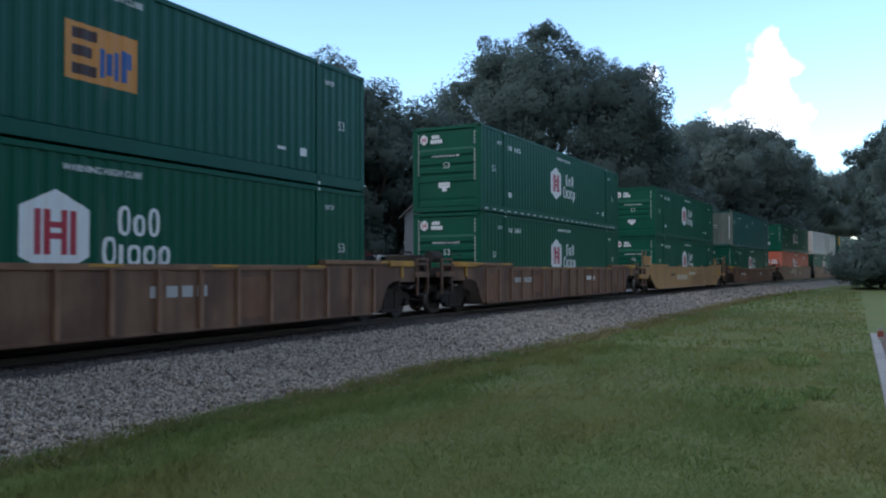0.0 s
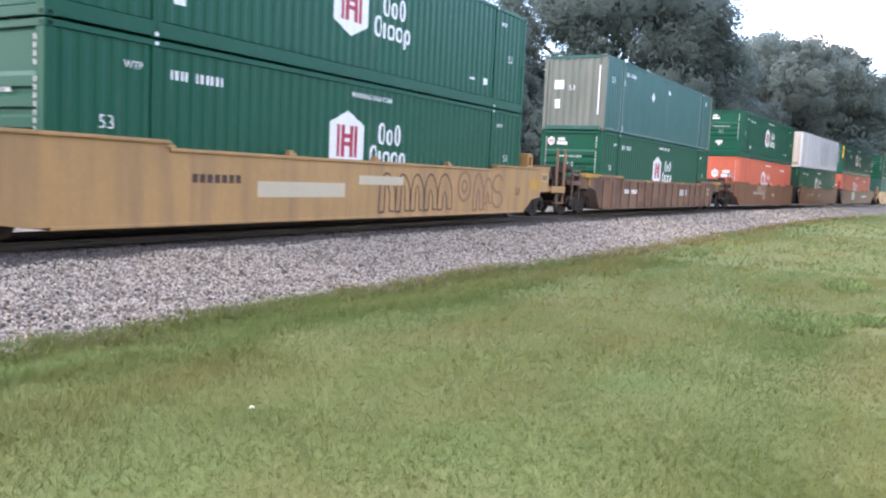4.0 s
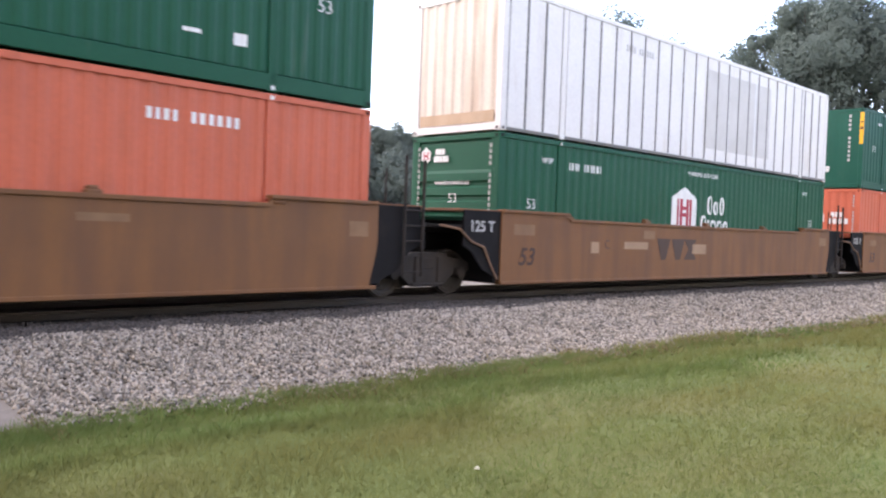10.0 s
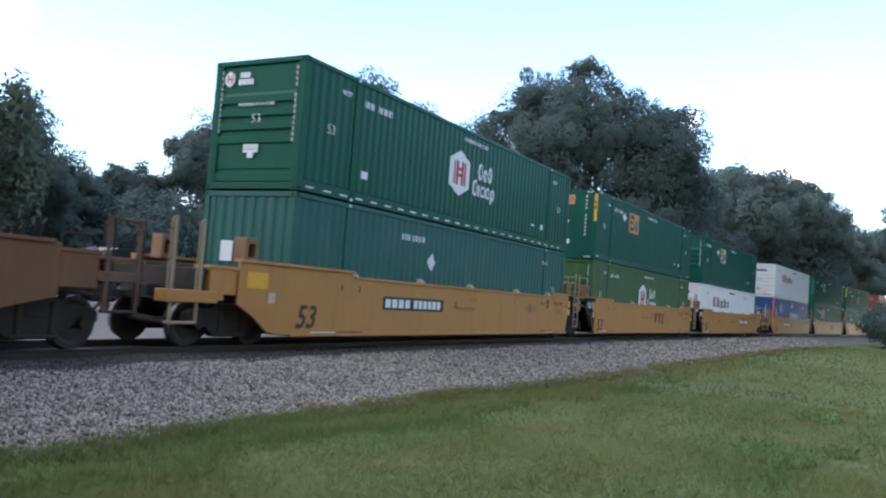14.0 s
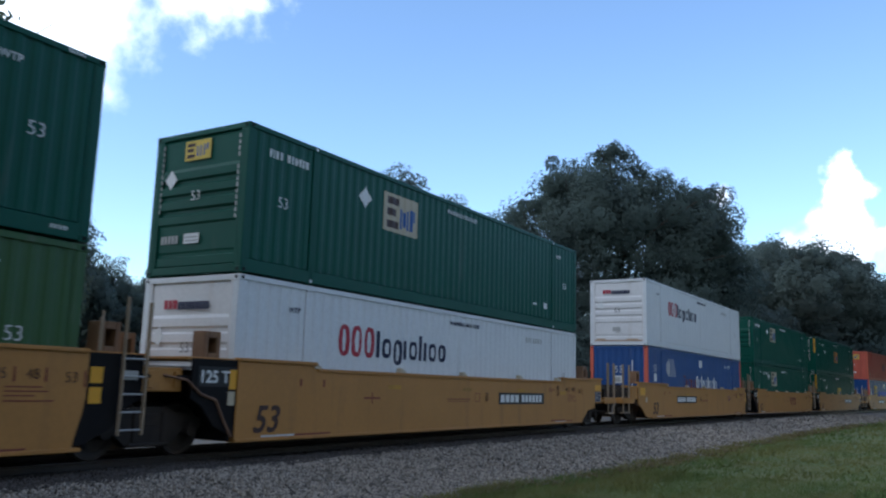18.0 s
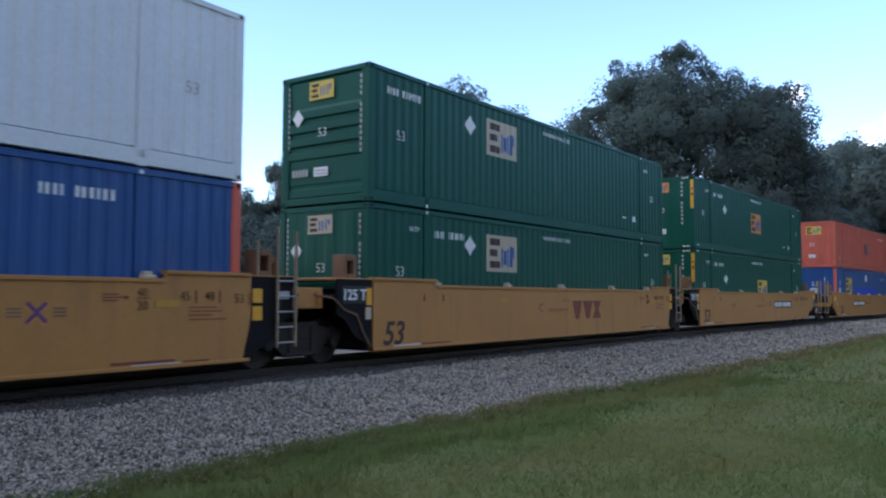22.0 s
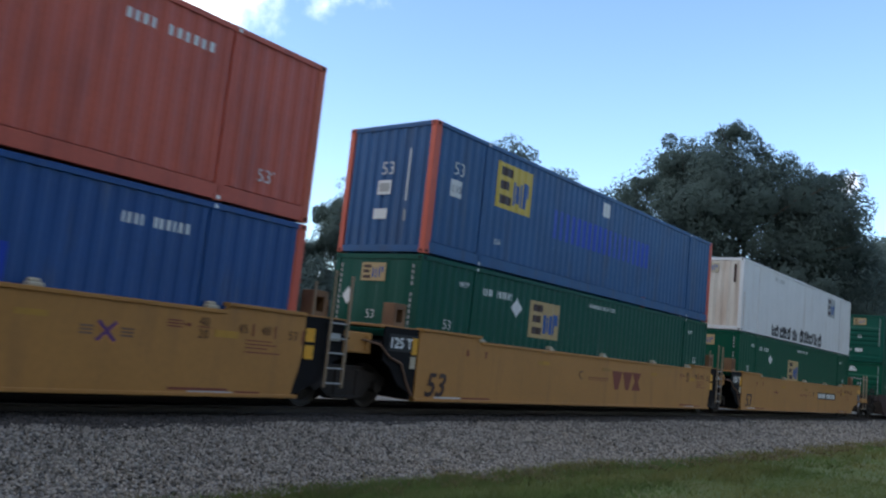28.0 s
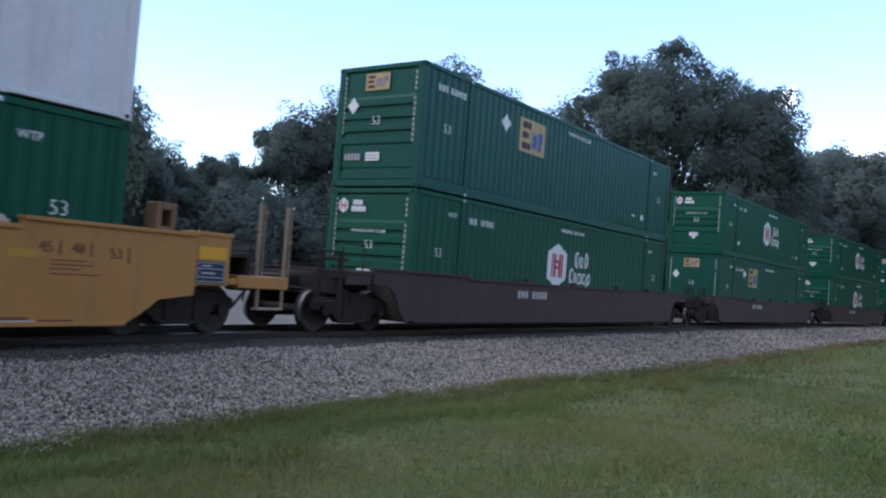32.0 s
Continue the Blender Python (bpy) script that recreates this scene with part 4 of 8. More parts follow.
tree("oak", 72, 17.6, 16.7, 17, "great broad dark green oak behind the track")
for kind, dist, az, el, turn in (("mid", 58, 33.2, 14.3, 20), ("mid2", 56, 36.5, 13.2, 100), ("mid", 60, 30.0, 12.6, 190), ("mid2", 62, 27.2, 11.6, 250), ("mid3", 54, 40.8, 12.0, 40), ("mid", 66, 25.2, 10.5, 300),
                                 ("mid3", 52, 44.0, 10.6, 80), ("mid2", 50, 48.3, 7.2, 10), ("mid3", 46, 52.3, 7.4, 200), ("mid", 40, 55.2, 10.2, 130), ("mid2", 60, 50.4, 6.1, 60), ("mid3", 44, 63.5, 10.0, 330)):
    tree(kind, dist, az, el, turn, "dark green leafy tree in a row behind the track")
tree("droop", 33, 58.9, 12.6, 60, "paler tree with drooping sparse branches")
tree("bare", 31, 66.5, 23, 10, "tall tree with pale bare limbs and thin leaves")
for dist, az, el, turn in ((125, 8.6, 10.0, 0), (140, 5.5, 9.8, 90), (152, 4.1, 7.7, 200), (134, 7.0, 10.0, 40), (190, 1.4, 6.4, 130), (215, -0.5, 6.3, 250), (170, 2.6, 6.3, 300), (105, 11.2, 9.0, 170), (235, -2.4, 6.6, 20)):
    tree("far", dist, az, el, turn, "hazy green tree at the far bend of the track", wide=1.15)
for dist, az, el, turn in ((90, -4.9, 9.2, 30), (112, -4.6, 8.4, 70), (96, -5.6, 9.4, 140), (82, -7.2, 9.8, 220), (76, -10, 10, 280), (72, -13.5, 10.5, 60)):
    tree("mid" if turn % 20 else "mid3", dist, az, el, turn, "dark green tree standing beside the lawn's far end", wide=1.1)
# added outside the view, these darken the near faces of the far wagons
for dist, az, el, turn in ((62, -22, 10, 30), (58, -29, 11, 100), (55, -37, 12, 160), (66, -17.5, 10, 250), (50, -46, 13, 300)):
    tree("mid2", dist, az, el, turn, "dark green tree standing beside the lawn", wide=1.1)
for dist, az, el, turn in ((128, -3.4, 7.6, 20), (140, -3.9, 7.4, 130)):
    tree("mid", dist, az, el, turn, "dark green tree standing beside the lawn's far end", wide=0.75)
for dist, az, el, turn, wide in ((92, -3.9, 8.6, 75, 0.9), (104, -3.2, 7.4, 190, 0.8), (86, -5.0, 9.0, 310, 1.0)):
    tree("mid3", dist, az, el, turn, "dark green tree standing beside the lawn's far end", wide=wide)
rng_b = random.Random(17)
for i in range(46):
    az = 5.5 + i * 1.05 if i < 14 else 20.2 + (i - 14) * 1.5
    if 24.5 < az < 30:
        continue
    dist = rng_b.uniform(44, 52) if az > 41 else (60 if az > 28 else 62 if az > 20 else 92 + (20 - az) * 3)
    tree("bush", dist, az + rng_b.uniform(-0.5, 0.5), rng_b.uniform(3.8, 5.8), rng_b.uniform(0, 360), "dense dark green bush under the trees", "bush", "bush", 1.2 if az > 20 else 1.35)
tree("mid3", 50, 25.1, 8.4, 150, "dark green leafy tree in front of the grey house", wide=0.6)
tree("bush", 49, 25.5, 4.2, 20, "dense dark green bush in front of the grey house", "bush", "bush", 0.6)
for dist, az, el in ((84, -3.2, 2.7), (90, -2.7, 2.3), (80, -4.3, 2.9), (92, -4.6, 2.4), (86, -6.2, 2.6), (82, -7.2, 2.4), (80, -9.5, 2.6)):
    tree("bush", dist, az, el, az * 50, "dense dark green bush at the lawn's far end", "bush", "bush", 1.3)


# unseen trees added behind the camera to hold back low skylight
for i in range(11):
    tree("mid" if i % 2 else "mid3", 17 + 2 * (i % 3), 186 + i * 13.0, 29 + 3 * (i % 2), 40 * i, "dark green leafy tree on the near side of the lawn", wide=1.25)


def street_lamp():
    x, y = 22 * math.cos(radians(59.8)), 22 * math.sin(radians(59.8))
    lamp = new("street_lamp")
    z = ground_z(beyond(x, y))
    lamp.matrix_world = pose(x, y, z)
    h = EYE_Z + 22 * math.tan(radians(9.9)) - z
    s = Shape()
    s.lathe([(0.16, 0), (0.16, 0.1), (0.12, 0.14), (0.1, 0.7), (0.07, 0.8), (0.05, h - 0.6), (0.06, h - 0.42), (0.11, h - 0.36), (0.0, h - 0.35)], 14, "z")
    part("pole", s.mesh("pole", "black"), lamp)
    s = Shape()
    s.lathe([(0.1, h - 0.36), (0.2, h - 0.2), (0.23, h), (0.18, h + 0.16), (0.06, h + 0.24), (0.0, h + 0.25)], 18, "z")
    part("globe", s.mesh("globe", "globe"), lamp, "milky white lamp globe")
    s = Shape()
    s.lathe([(0.09, h + 0.23), (0.03, h + 0.29), (0.02, h + 0.36), (0.0, h + 0.37)], 10, "z")
    part("finial", s.mesh("finial", "black"), lamp)
    tagged(lamp, "black street lamp with a milky white globe", "street lamp")


def parked_car(x, y, turn, mat, label, tall=1.72):
    z = ground_z(beyond(x, y)) + 0.012
    c = new("parked_car")
    c.matrix_world = pose(x, y, z, 0, 0, turn)
    k = tall / 1.72
    body = Shape()
    side = [(-2.3, 0.35), (-1.95, 0.3), (-1.9, 0.5), (-1.6, 0.68), (-1.2, 0.68), (-0.95, 0.45), (-0.9, 0.3), (0.95, 0.3), (1.0, 0.5), (1.28, 0.68), (1.65, 0.68), (1.92, 0.5), (1.96, 0.3), (2.25, 0.4),
            (2.3, 0.75), (2.2, 0.98), (1.25, 1.1), (0.55, 1.62 * k), (0.2, 1.72 * k), (-1.5, 1.7 * k), (-1.95, 1.55 * k), (-2.25, 1.05), (-2.34, 0.7)]
    body.slab(side, -0.88, 0.88)
    part("body", body.mesh("body", mat), c)
    for sy in (-1, 1):
        for x0, x1, nm in ((-1.85, -0.7, 0), (-0.62, 0.75, 1)):
            s = Shape()
            s.slab([(x0 + 0.05, 1.1), (x1 + 0.25 * nm, 1.12), (x1 - 0.12 * nm, 1.58 * k), (x0 + 0.15 * (1 - nm), 1.58 * k)], sy * 0.885 - 0.004, sy * 0.885 + 0.004)
            part("side_window", s.mesh("side_window", "car_glass"), c, "dark side window")
        for wx in (-1.42, 1.45):
            s = Shape()
            s.lathe([(0.0, sy * 0.78), (0.2, sy * 0.78), (0.31, sy * 0.7), (0.34, sy * 0.72), (0.34, sy * 0.88), (0.3, sy * 0.9), (0.22, sy * 0.88)], 18)
            w = part("wheel", s.mesh("wheel", "rubber"), c, "", pose(wx, 0, 0.34))
            s = Shape()
            s.lathe([(0.22, sy * 0.885), (0.2, sy * 0.86), (0.06, sy * 0.87), (0.0, sy * 0.88)], 12)
            part("rim", s.mesh("rim", "car_silver"), w)
        s = Shape()
        s.box(2.22, 2.31, sy * 0.5 - 0.16, sy * 0.5 + 0.16, 0.72, 0.88, c=0.02)
        part("headlight", s.mesh("headlight", "ink_grey"), c)
        s = Shape()
        s.box(0.55, 0.75, sy * 0.9, sy * 1.06, 1.02, 1.16, c=0.03)
        part("wing_mirror", s.mesh("wing_mirror", mat), c)
        s = Shape()
        s.rod((-1.4, sy * 0.7, 1.75 * k), (0.1, sy * 0.7, 1.76 * k), 0.02, 6)
        part("roof_rail", s.mesh("roof_rail", "black"), c)
    s = Shape()
    s.face([(1.22, -0.74, 1.13), (1.22, 0.74, 1.13), (0.6, 0.68, 1.6 * k), (0.6, -0.68, 1.6 * k)])
    s.face([(1.2, -0.74, 1.125), (1.2, 0.74, 1.125), (0.59, 0.68, 1.59 * k), (0.59, -0.68, 1.59 * k)])
    part("windscreen", s.mesh("windscreen", "car_glass"), c, "", pose(0.03, 0, 0.025))
    tagged(c, label, "car", "cars parked behind the track")


def house():
    x, y = 60 * math.cos(radians(26.4)), 60 * math.sin(radians(26.4))
    h = new("house")
    z = ground_z(beyond(x, y))
    h.matrix_world = pose(x, y, z, 0, 0, -63)
    s = Shape()
    s.slab([(-1.7, 0), (1.7, 0), (1.7, 4.4), (0, 6.0), (-1.7, 4.4)], -4.5, -4.3)
    s.slab([(-1.7, 0), (1.7, 0), (1.7, 4.4), (0, 6.0), (-1.7, 4.4)], 4.3, 4.5)
    s.box(-1.7, -1.5, -4.3, 4.3, 0, 4.4), s.box(1.5, 1.7, -4.3, 4.3, 0, 4.4)
    part("wall", s.mesh("wall", "siding"), h, "pale clapboard walls")
    for sg in (-1, 1):
        s = Shape()
        s.slab([(0, 6.08), (sg * 2.05, 4.1), (sg * 2.05, 4.24), (0, 6.24)], -4.9, 4.9)
        part("roof", s.mesh("roof", "shingle"), h)
    for wx, wz in ((0, 1.0), (0, 3.2)):
        w = Shape()
        w.box(wx - 0.55, wx + 0.55, -4.56, -4.5, wz - 0.1, wz + 1.5, c=0.02)
        win = part("window", w.mesh("window", "ink_white"), h, "white-framed window")
        w = Shape()
        w.box(wx - 0.45, wx + 0.45, -4.575, -4.56, wz, wz + 1.4)
        part("pane", w.mesh("pane", "car_glass"), win)
    for wy in (-2.2, 1.8):
        w = Shape()
        w.box(-1.76, -1.7, wy - 0.55, wy + 0.55, 1.1, 2.7, c=0.02)
        win = part("window", w.mesh("window", "ink_white"), h, "white-framed window")
        w = Shape()
        w.box(-1.775, -1.76, wy - 0.45, wy + 0.45, 1.2, 2.6)
        part("pane", w.mesh("pane", "car_glass"), win)
    tagged(h, "pale gabled wooden house among the trees", "house")


def make_lane():
    s = Shape()
    us = list(np.arange(-30, 150, 6.0))
    for u, u2 in zip(us, us[1:]):
        q = []
        for uu, d in ((u, 14.2), (u2, 14.2), (u2, 26), (u, 26)):
            x, y, _ = along(uu, d)
            q.append((x, y, 0.706))
        s.face(q)
    tagged(new("parking_lane", s.mesh("parking_lane", "asphalt")), "grey asphalt lane with parked cars behind the track", "road", kind="structure")


make_lane()
street_lamp()
for az, d, mat, label, tall in ((35.6, 42, "car_white", "white estate car parked behind the track", 1.8), (31.6, 46, "car_red", "dark red car parked behind the track", 1.6), (48.0, 36, "car_dark", "dark car parked behind the track", 1.5),
                                (62.5, 30, "car_white", "white estate car parked behind the track", 1.72), (29.5, 52, "car_silver", "silver car parked behind the track", 1.6)):
    parked_car(d * math.cos(radians(az)), d * math.sin(radians(az)), random.uniform(-8, 8), mat, label, tall)
house()


# ------------------------------------------------------------------ containers
NEAR = -WIDE / 2


def ribs(x0, x1, pitch, depth, out):
    """Breaks of a corrugated sheet from x0 to x1: (x, y); out is the outer face."""
    pts, n = [], max(1, round((x1 - x0) / pitch))
    p = (x1 - x0) / n
    for i in range(n):
        a = x0 + i * p
        pts += [(a, out + depth), (a + p * 0.32, out + depth), (a + p * 0.5, out), (a + p * 0.82, out)]
    pts.append((x1, out + depth))
    return pts


def sheet(pts, z0, z1, mirror=1, lo=None, hi=None):
    s = Shape()
    for (xa, ya), (xb, yb) in zip(pts, pts[1:]):
        if lo:
            s.face([(xa, ya, lo(xa)), (xb, yb, lo(xb)), (xb, yb, hi(xb)), (xa, ya, hi(xa))])
        else:
            s.face([(xa, ya * mirror, z0), (xb, yb * mirror, z0), (xb, yb * mirror, z1), (xa, ya * mirror, z1)])
    return s


STYLE = {  # pitch and depth of the side sheet's ribs
    "rib": (0.29, 0.02), "worn": (0.3, 0.012), "post": (0.61, 0.02), "flat": (0.62, 0.012),
}
POSTS = (-HALF + 0.16, -6.18, -6.02, 6.02, 6.18, HALF - 0.16)


def side_pts(style):
    p, d = STYLE[style]
    out = NEAR + 0.022
    pts = []
    for a, b in ((POSTS[0], POSTS[1]), (POSTS[2], POSTS[3]), (POSTS[4], POSTS[5])):
        if style == "post":
            n = round((b - a) / p)
            q = (b - a) / n
            for i in range(n):
                c = a + i * q
                pts += [(c, out + d), (c + 0.05, out + d), (c + 0.055, out), (c + q - 0.01, out)]
            pts.append((b, out + d))
        else:
            pts += ribs(a, b, p, d, out)
    return pts


def frame_meshes(style, post_mat, mat):
    """The steel frame, shared by all containers of a colour."""
    def corner():
        s = Shape()
        s.box(0, 0.17, 0, 0.15, 0.11, HIGH - 0.11, c=0.012)
        s.box(0.17, 0.2, 0.012, 0.05, 0.11, HIGH - 0.11)
        return s.mesh("corner_post", post_mat)

    def casting():
        s = Shape()
        s.box(-0.005, 0.178, -0.005, 0.162, 0, 0.118, c=0.012)
        s.box(0.05, 0.12, -0.009, 0.0, 0.03, 0.09, 1)
        s.box(-0.009, 0.0, 0.05, 0.11, 0.03, 0.09, 1)
        return s.mesh("corner_casting", post_mat, "black")

    def mid_casting():
        s = Shape()
        s.box(-0.09, 0.09, -0.004, 0.16, 0, 0.118, c=0.01)
        s.box(-0.035, 0.035, -0.008, 0.0, 0.03, 0.09, 1)
        return s.mesh("stacking_casting", mat, "ink_white")

    def mid_post():
        s = Shape()
        s.box(-0.08, 0.08, 0.004, 0.1, 0.1, HIGH - 0.1, c=0.01)
        s.box(-0.006, 0.006, 0.0, 0.01, 0.1, HIGH - 0.1)
        return s.mesh("stacking_post", mat)

    def rail(z0, z1, paint=mat):
        def make():
            s = Shape()
            s.box(-HALF + 0.15, HALF - 0.15, 0.004, 0.07, z0, z1, c=0.008)
            return s.mesh("rail", paint)
        return make

    def header(z0, z1):
        def make():
            s = Shape()
            s.box(0.004, 0.1, -WIDE / 2 + 0.14, WIDE / 2 - 0.14, z0, z1, c=0.008)
            return s.mesh("end_beam", mat)
        return make

    slim = style != "rib"
    key = (post_mat, mat, slim, style == "post")
    return {n: cached((n, key), b) for n, b in (("corner", corner), ("casting", casting), ("mid_casting", mid_casting), ("mid_post", mid_post),
                                                ("top", rail(HIGH - 0.1, HIGH)), ("bottom", rail(0.02, 0.09 if slim else 0.272, "ink_dark" if style == "post" else mat)), ("head", header(HIGH - 0.11, HIGH)), ("sill", header(0.02, 0.17)))}


def end_mesh(kind, mat):
    def make():
        s = Shape()
        w = WIDE / 2 - 0.15
        if kind == "bars":      # a plain top panel over raised horizontal bars and a framed lower panel
            prof, z = [(0.07, 0.15)], 0.15
            for a, b, d in ((0.2, 0.36, 0.03), (0.38, 0.44, 0.06), (0.48, 1.0, 0.045), (1.04, 1.19, 0.014), (1.23, 1.3, 0.062), (1.34, 1.49, 0.014),
                            (1.53, 1.6, 0.062), (1.64, 1.79, 0.014), (1.83, 1.9, 0.062), (1.94, 2.09, 0.014), (2.16, 2.72, 0.045)):
                prof += [(d, a), (d, b)]
            prof.append((0.07, HIGH - 0.1))
            for (xa, za), (xb, zb) in zip(prof, prof[1:]):
                s.face([(-HALF + xa, w, za), (-HALF + xa, -w, za), (-HALF + xb, -w, zb), (-HALF + xb, w, zb)])
            for sg in (-1, 1):
                s.box(-HALF + 0.006, -HALF + 0.06, sg * (w - 0.07), sg * w, 0.15, HIGH - 0.1, c=0.006)
        else:
            depth = 0.03 if kind == "ribs" else 0.012
            pts = ribs(-w, w, 0.3 if kind == "ribs" else 0.6, depth, 0.018)
            for (ya, xa), (yb, xb) in zip(pts, pts[1:]):
                s.face([(-HALF + xa, ya, 0.15), (-HALF + xb, yb, 0.15), (-HALF + xb, yb, HIGH - 0.1), (-HALF + xa, ya, HIGH - 0.1)])
        return s.mesh("end_wall", mat)
    return cached(("end", kind, mat), make)


def roof_mesh(mat):
    def make():
        s = Shape()
        for (xa, za), (xb, zb) in zip(ribs(-HALF + 0.1, HALF - 0.1, 0.42, 0.02, HIGH - 0.03), ribs(-HALF + 0.1, HALF - 0.1, 0.42, 0.02, HIGH - 0.03)[1:]):
            s.face([(xa, -WIDE / 2 + 0.05, za), (xb, -WIDE / 2 + 0.05, zb), (xb, WIDE / 2 - 0.05, zb), (xa, WIDE / 2 - 0.05, za)])
        return s.mesh("roof", mat)
    return cached(("roof", mat), make)


def door_mesh(mat):
    def make():
        s = Shape()
        s.box(HALF - 0.09, HALF - 0.03, 0.01, WIDE / 2 - 0.16, 0.18, HIGH - 0.12, c=0.01)
        for k in range(4):
            s.box(HALF - 0.03, HALF - 0.012, 0.08, WIDE / 2 - 0.24, 0.4 + k * 0.62, 0.75 + k * 0.62, c=0.006)
        for y in (0.3, 0.85):
            s.rod((HALF - 0.005, y, 0.2), (HALF - 0.005, y, HIGH - 0.14), 0.018, 6)
        return s.mesh("door", mat)
    return cached(("door", mat), make)


def blocks(letters, x, z, w, h, gap=0.16):
    """A word as plain blocks: one for each letter."""
    step = w / letters
    return [(x + i * step, x + (i + 1 - gap) * step, z, z + h) for i in range(letters)]


def ring_strips(x, z, w, h, t):
    """An upright rounded ring, as strips (x, x, lower edge, upper edge)."""
    c, m = x + w / 2, z + h / 2

    def half(q, hw, hh):
        u = min(1.0, abs(q - c) / hw)
        return hh * (1 - u ** 2.6) ** (1 / 2.6)
    outer = lambda q: half(q, w / 2, h / 2)
    inner = lambda q: half(q, w / 2 - t, h / 2 - t * 0.85)
    return [(x, x + t, lambda q: m - outer(q), lambda q: m + outer(q)), (x + w - t, x + w, lambda q: m - outer(q), lambda q: m + outer(q)),
            (x + t, x + w - t, lambda q: m + inner(q), lambda q: m + outer(q)), (x + t, x + w - t, lambda q: m - outer(q), lambda q: m - inner(q))]


def upright(x, z, w, h):
    return [(x, x + w, lambda q: z, lambda q: z + h)]


def form(kind, x, z, w, h, t):
    """One plain form of a painted emblem: rings, uprights and bars; h is its full height."""
    low = h * 0.74
    if kind == "ring":
        return ring_strips(x, z, w, low, t)
    if kind == "big_ring":
        return ring_strips(x, z, w, h, t)
    if kind == "post":
        return upright(x, z, t, low)
    if kind == "tall":
        return upright(x, z, t, h)
    if kind == "low_ring":
        return ring_strips(x, z - h * 0.24, w, low + h * 0.24, t)
    if kind == "hung_post_ring":
        return upright(x, z - h * 0.26, t, low) + ring_strips(x, z, w, low, t)
    return upright(x, z, w, low)


def row_of(kinds, x, z, w, h, bold=0.24):
    """A row of forms w long; narrow ones take less room."""
    share = [0.55 if k in ("post", "tall") else 1.1 for k in kinds]
    unit = w / sum(share)
    out, at = [], x
    for k, q in zip(kinds, share):
        out += form(k, at, z, unit * q * 0.84, h, unit * bold)
        at += unit * q
    return out


GREEN_SIGN = (("big_ring", "ring", "big_ring"), ("big_ring", "post", "ring", "ring", "hung_post_ring"))
WHITE_SIGN = (("big_ring", "big_ring", "big_ring"), ("tall", "ring", "low_ring", "post", "ring", "tall", "post", "ring", "ring"))
BLUE_SIGN = (("big_ring", "ring", "ring", "ring", "ring"), ("big_ring", "ring", "tall", "ring", "ring", "tall", "ring", "ring", "tall", "ring"))


def painted_forms(style, rows):
    """Strips painted on the side; rows of (strips, material index), x counted from the front."""
    return merge([(mi, conform(style, -HALF + a, -HALF + b, lambda q, f=lo: f(q + HALF), lambda q, f=hi: f(q + HALF), 0.005 + 0.002 * mi, 6))
                  for strips, mi in rows for a, b, lo, hi in strips])


def flat_rects(rects, y=0.0, t=0.004):
    s = Shape()
    for r in rects:
        x0, x1, z0, z1 = r[:4]
        mi = r[4] if len(r) > 4 else 0
        s.box(x0, x1, y - t - 0.002 * mi, y, z0, z1, mi)
    return s


def conform(style, x0, x1, lo, hi, lift=0.004, steps=2):
    """A painted shape that follows the ribs of the side from x0 to x1; lo and hi give its edges."""
    pts = side_pts(style)
    cuts = [p for p in pts if x0 < p[0] < x1]

    def y_at(x):
        for (xa, ya), (xb, yb) in zip(pts, pts[1:]):
            if xa <= x <= xb and xb > xa:
                return ya + (yb - ya) * (x - xa) / (xb - xa)
        return NEAR + 0.02
    extra = [x0 + (x1 - x0) * i / steps for i in range(steps + 1)]
    xs = sorted({round(x, 4) for x in [c[0] for c in cuts] + extra})
    line = [(x, y_at(x) - lift) for x in xs]
    return sheet(line, 0, 0, 1, lo, hi)


def merge(shapes):
    s = Shape()
    for mi, t in shapes:
        k = len(s.v)
        s.v += t.v
        s.f += [tuple(i + k for i in f) for f in t.f]
        s.m += [mi] * len(t.f)
    return s


def painted_rects(style, rects):
    """Rectangles (x from the front, x, z, z, material index) painted on the side."""
    return merge([(r[4] if len(r) > 4 else 0, conform(style, -HALF + r[0], -HALF + r[1], lambda x, a=r[2]: a, lambda x, b=r[3]: b,
                                                       0.004 + 0.002 * (r[4] if len(r) > 4 else 0))) for r in rects])


def hexagon_sign(style, x, z, w, h):
    """A six-sided white sign with red bars."""
    a, b, c = -HALF + x - w / 2, -HALF + x + w / 2, -HALF + x
    rise = h * 0.22
    body = conform(style, a, b, lambda q: z + rise * abs(q - c) / (w / 2), lambda q: z + h - rise * abs(q - c) / (w / 2))
    bars = []
    for x0, x1, z0, z1 in ((-0.3, -0.2, 0.24, 0.76), (-0.16, -0.08, 0.24, 0.76), (0.08, 0.16, 0.24, 0.76), (0.2, 0.3, 0.24, 0.76), (-0.08, 0.08, 0.55, 0.62), (-0.08, 0.08, 0.42, 0.49)):
        bars.append((1, conform(style, c + x0 * w, c + x1 * w, lambda q, k=z0: z + k * h, lambda q, k=z1: z + k * h, 0.008)))
    return merge([(0, body)] + bars)


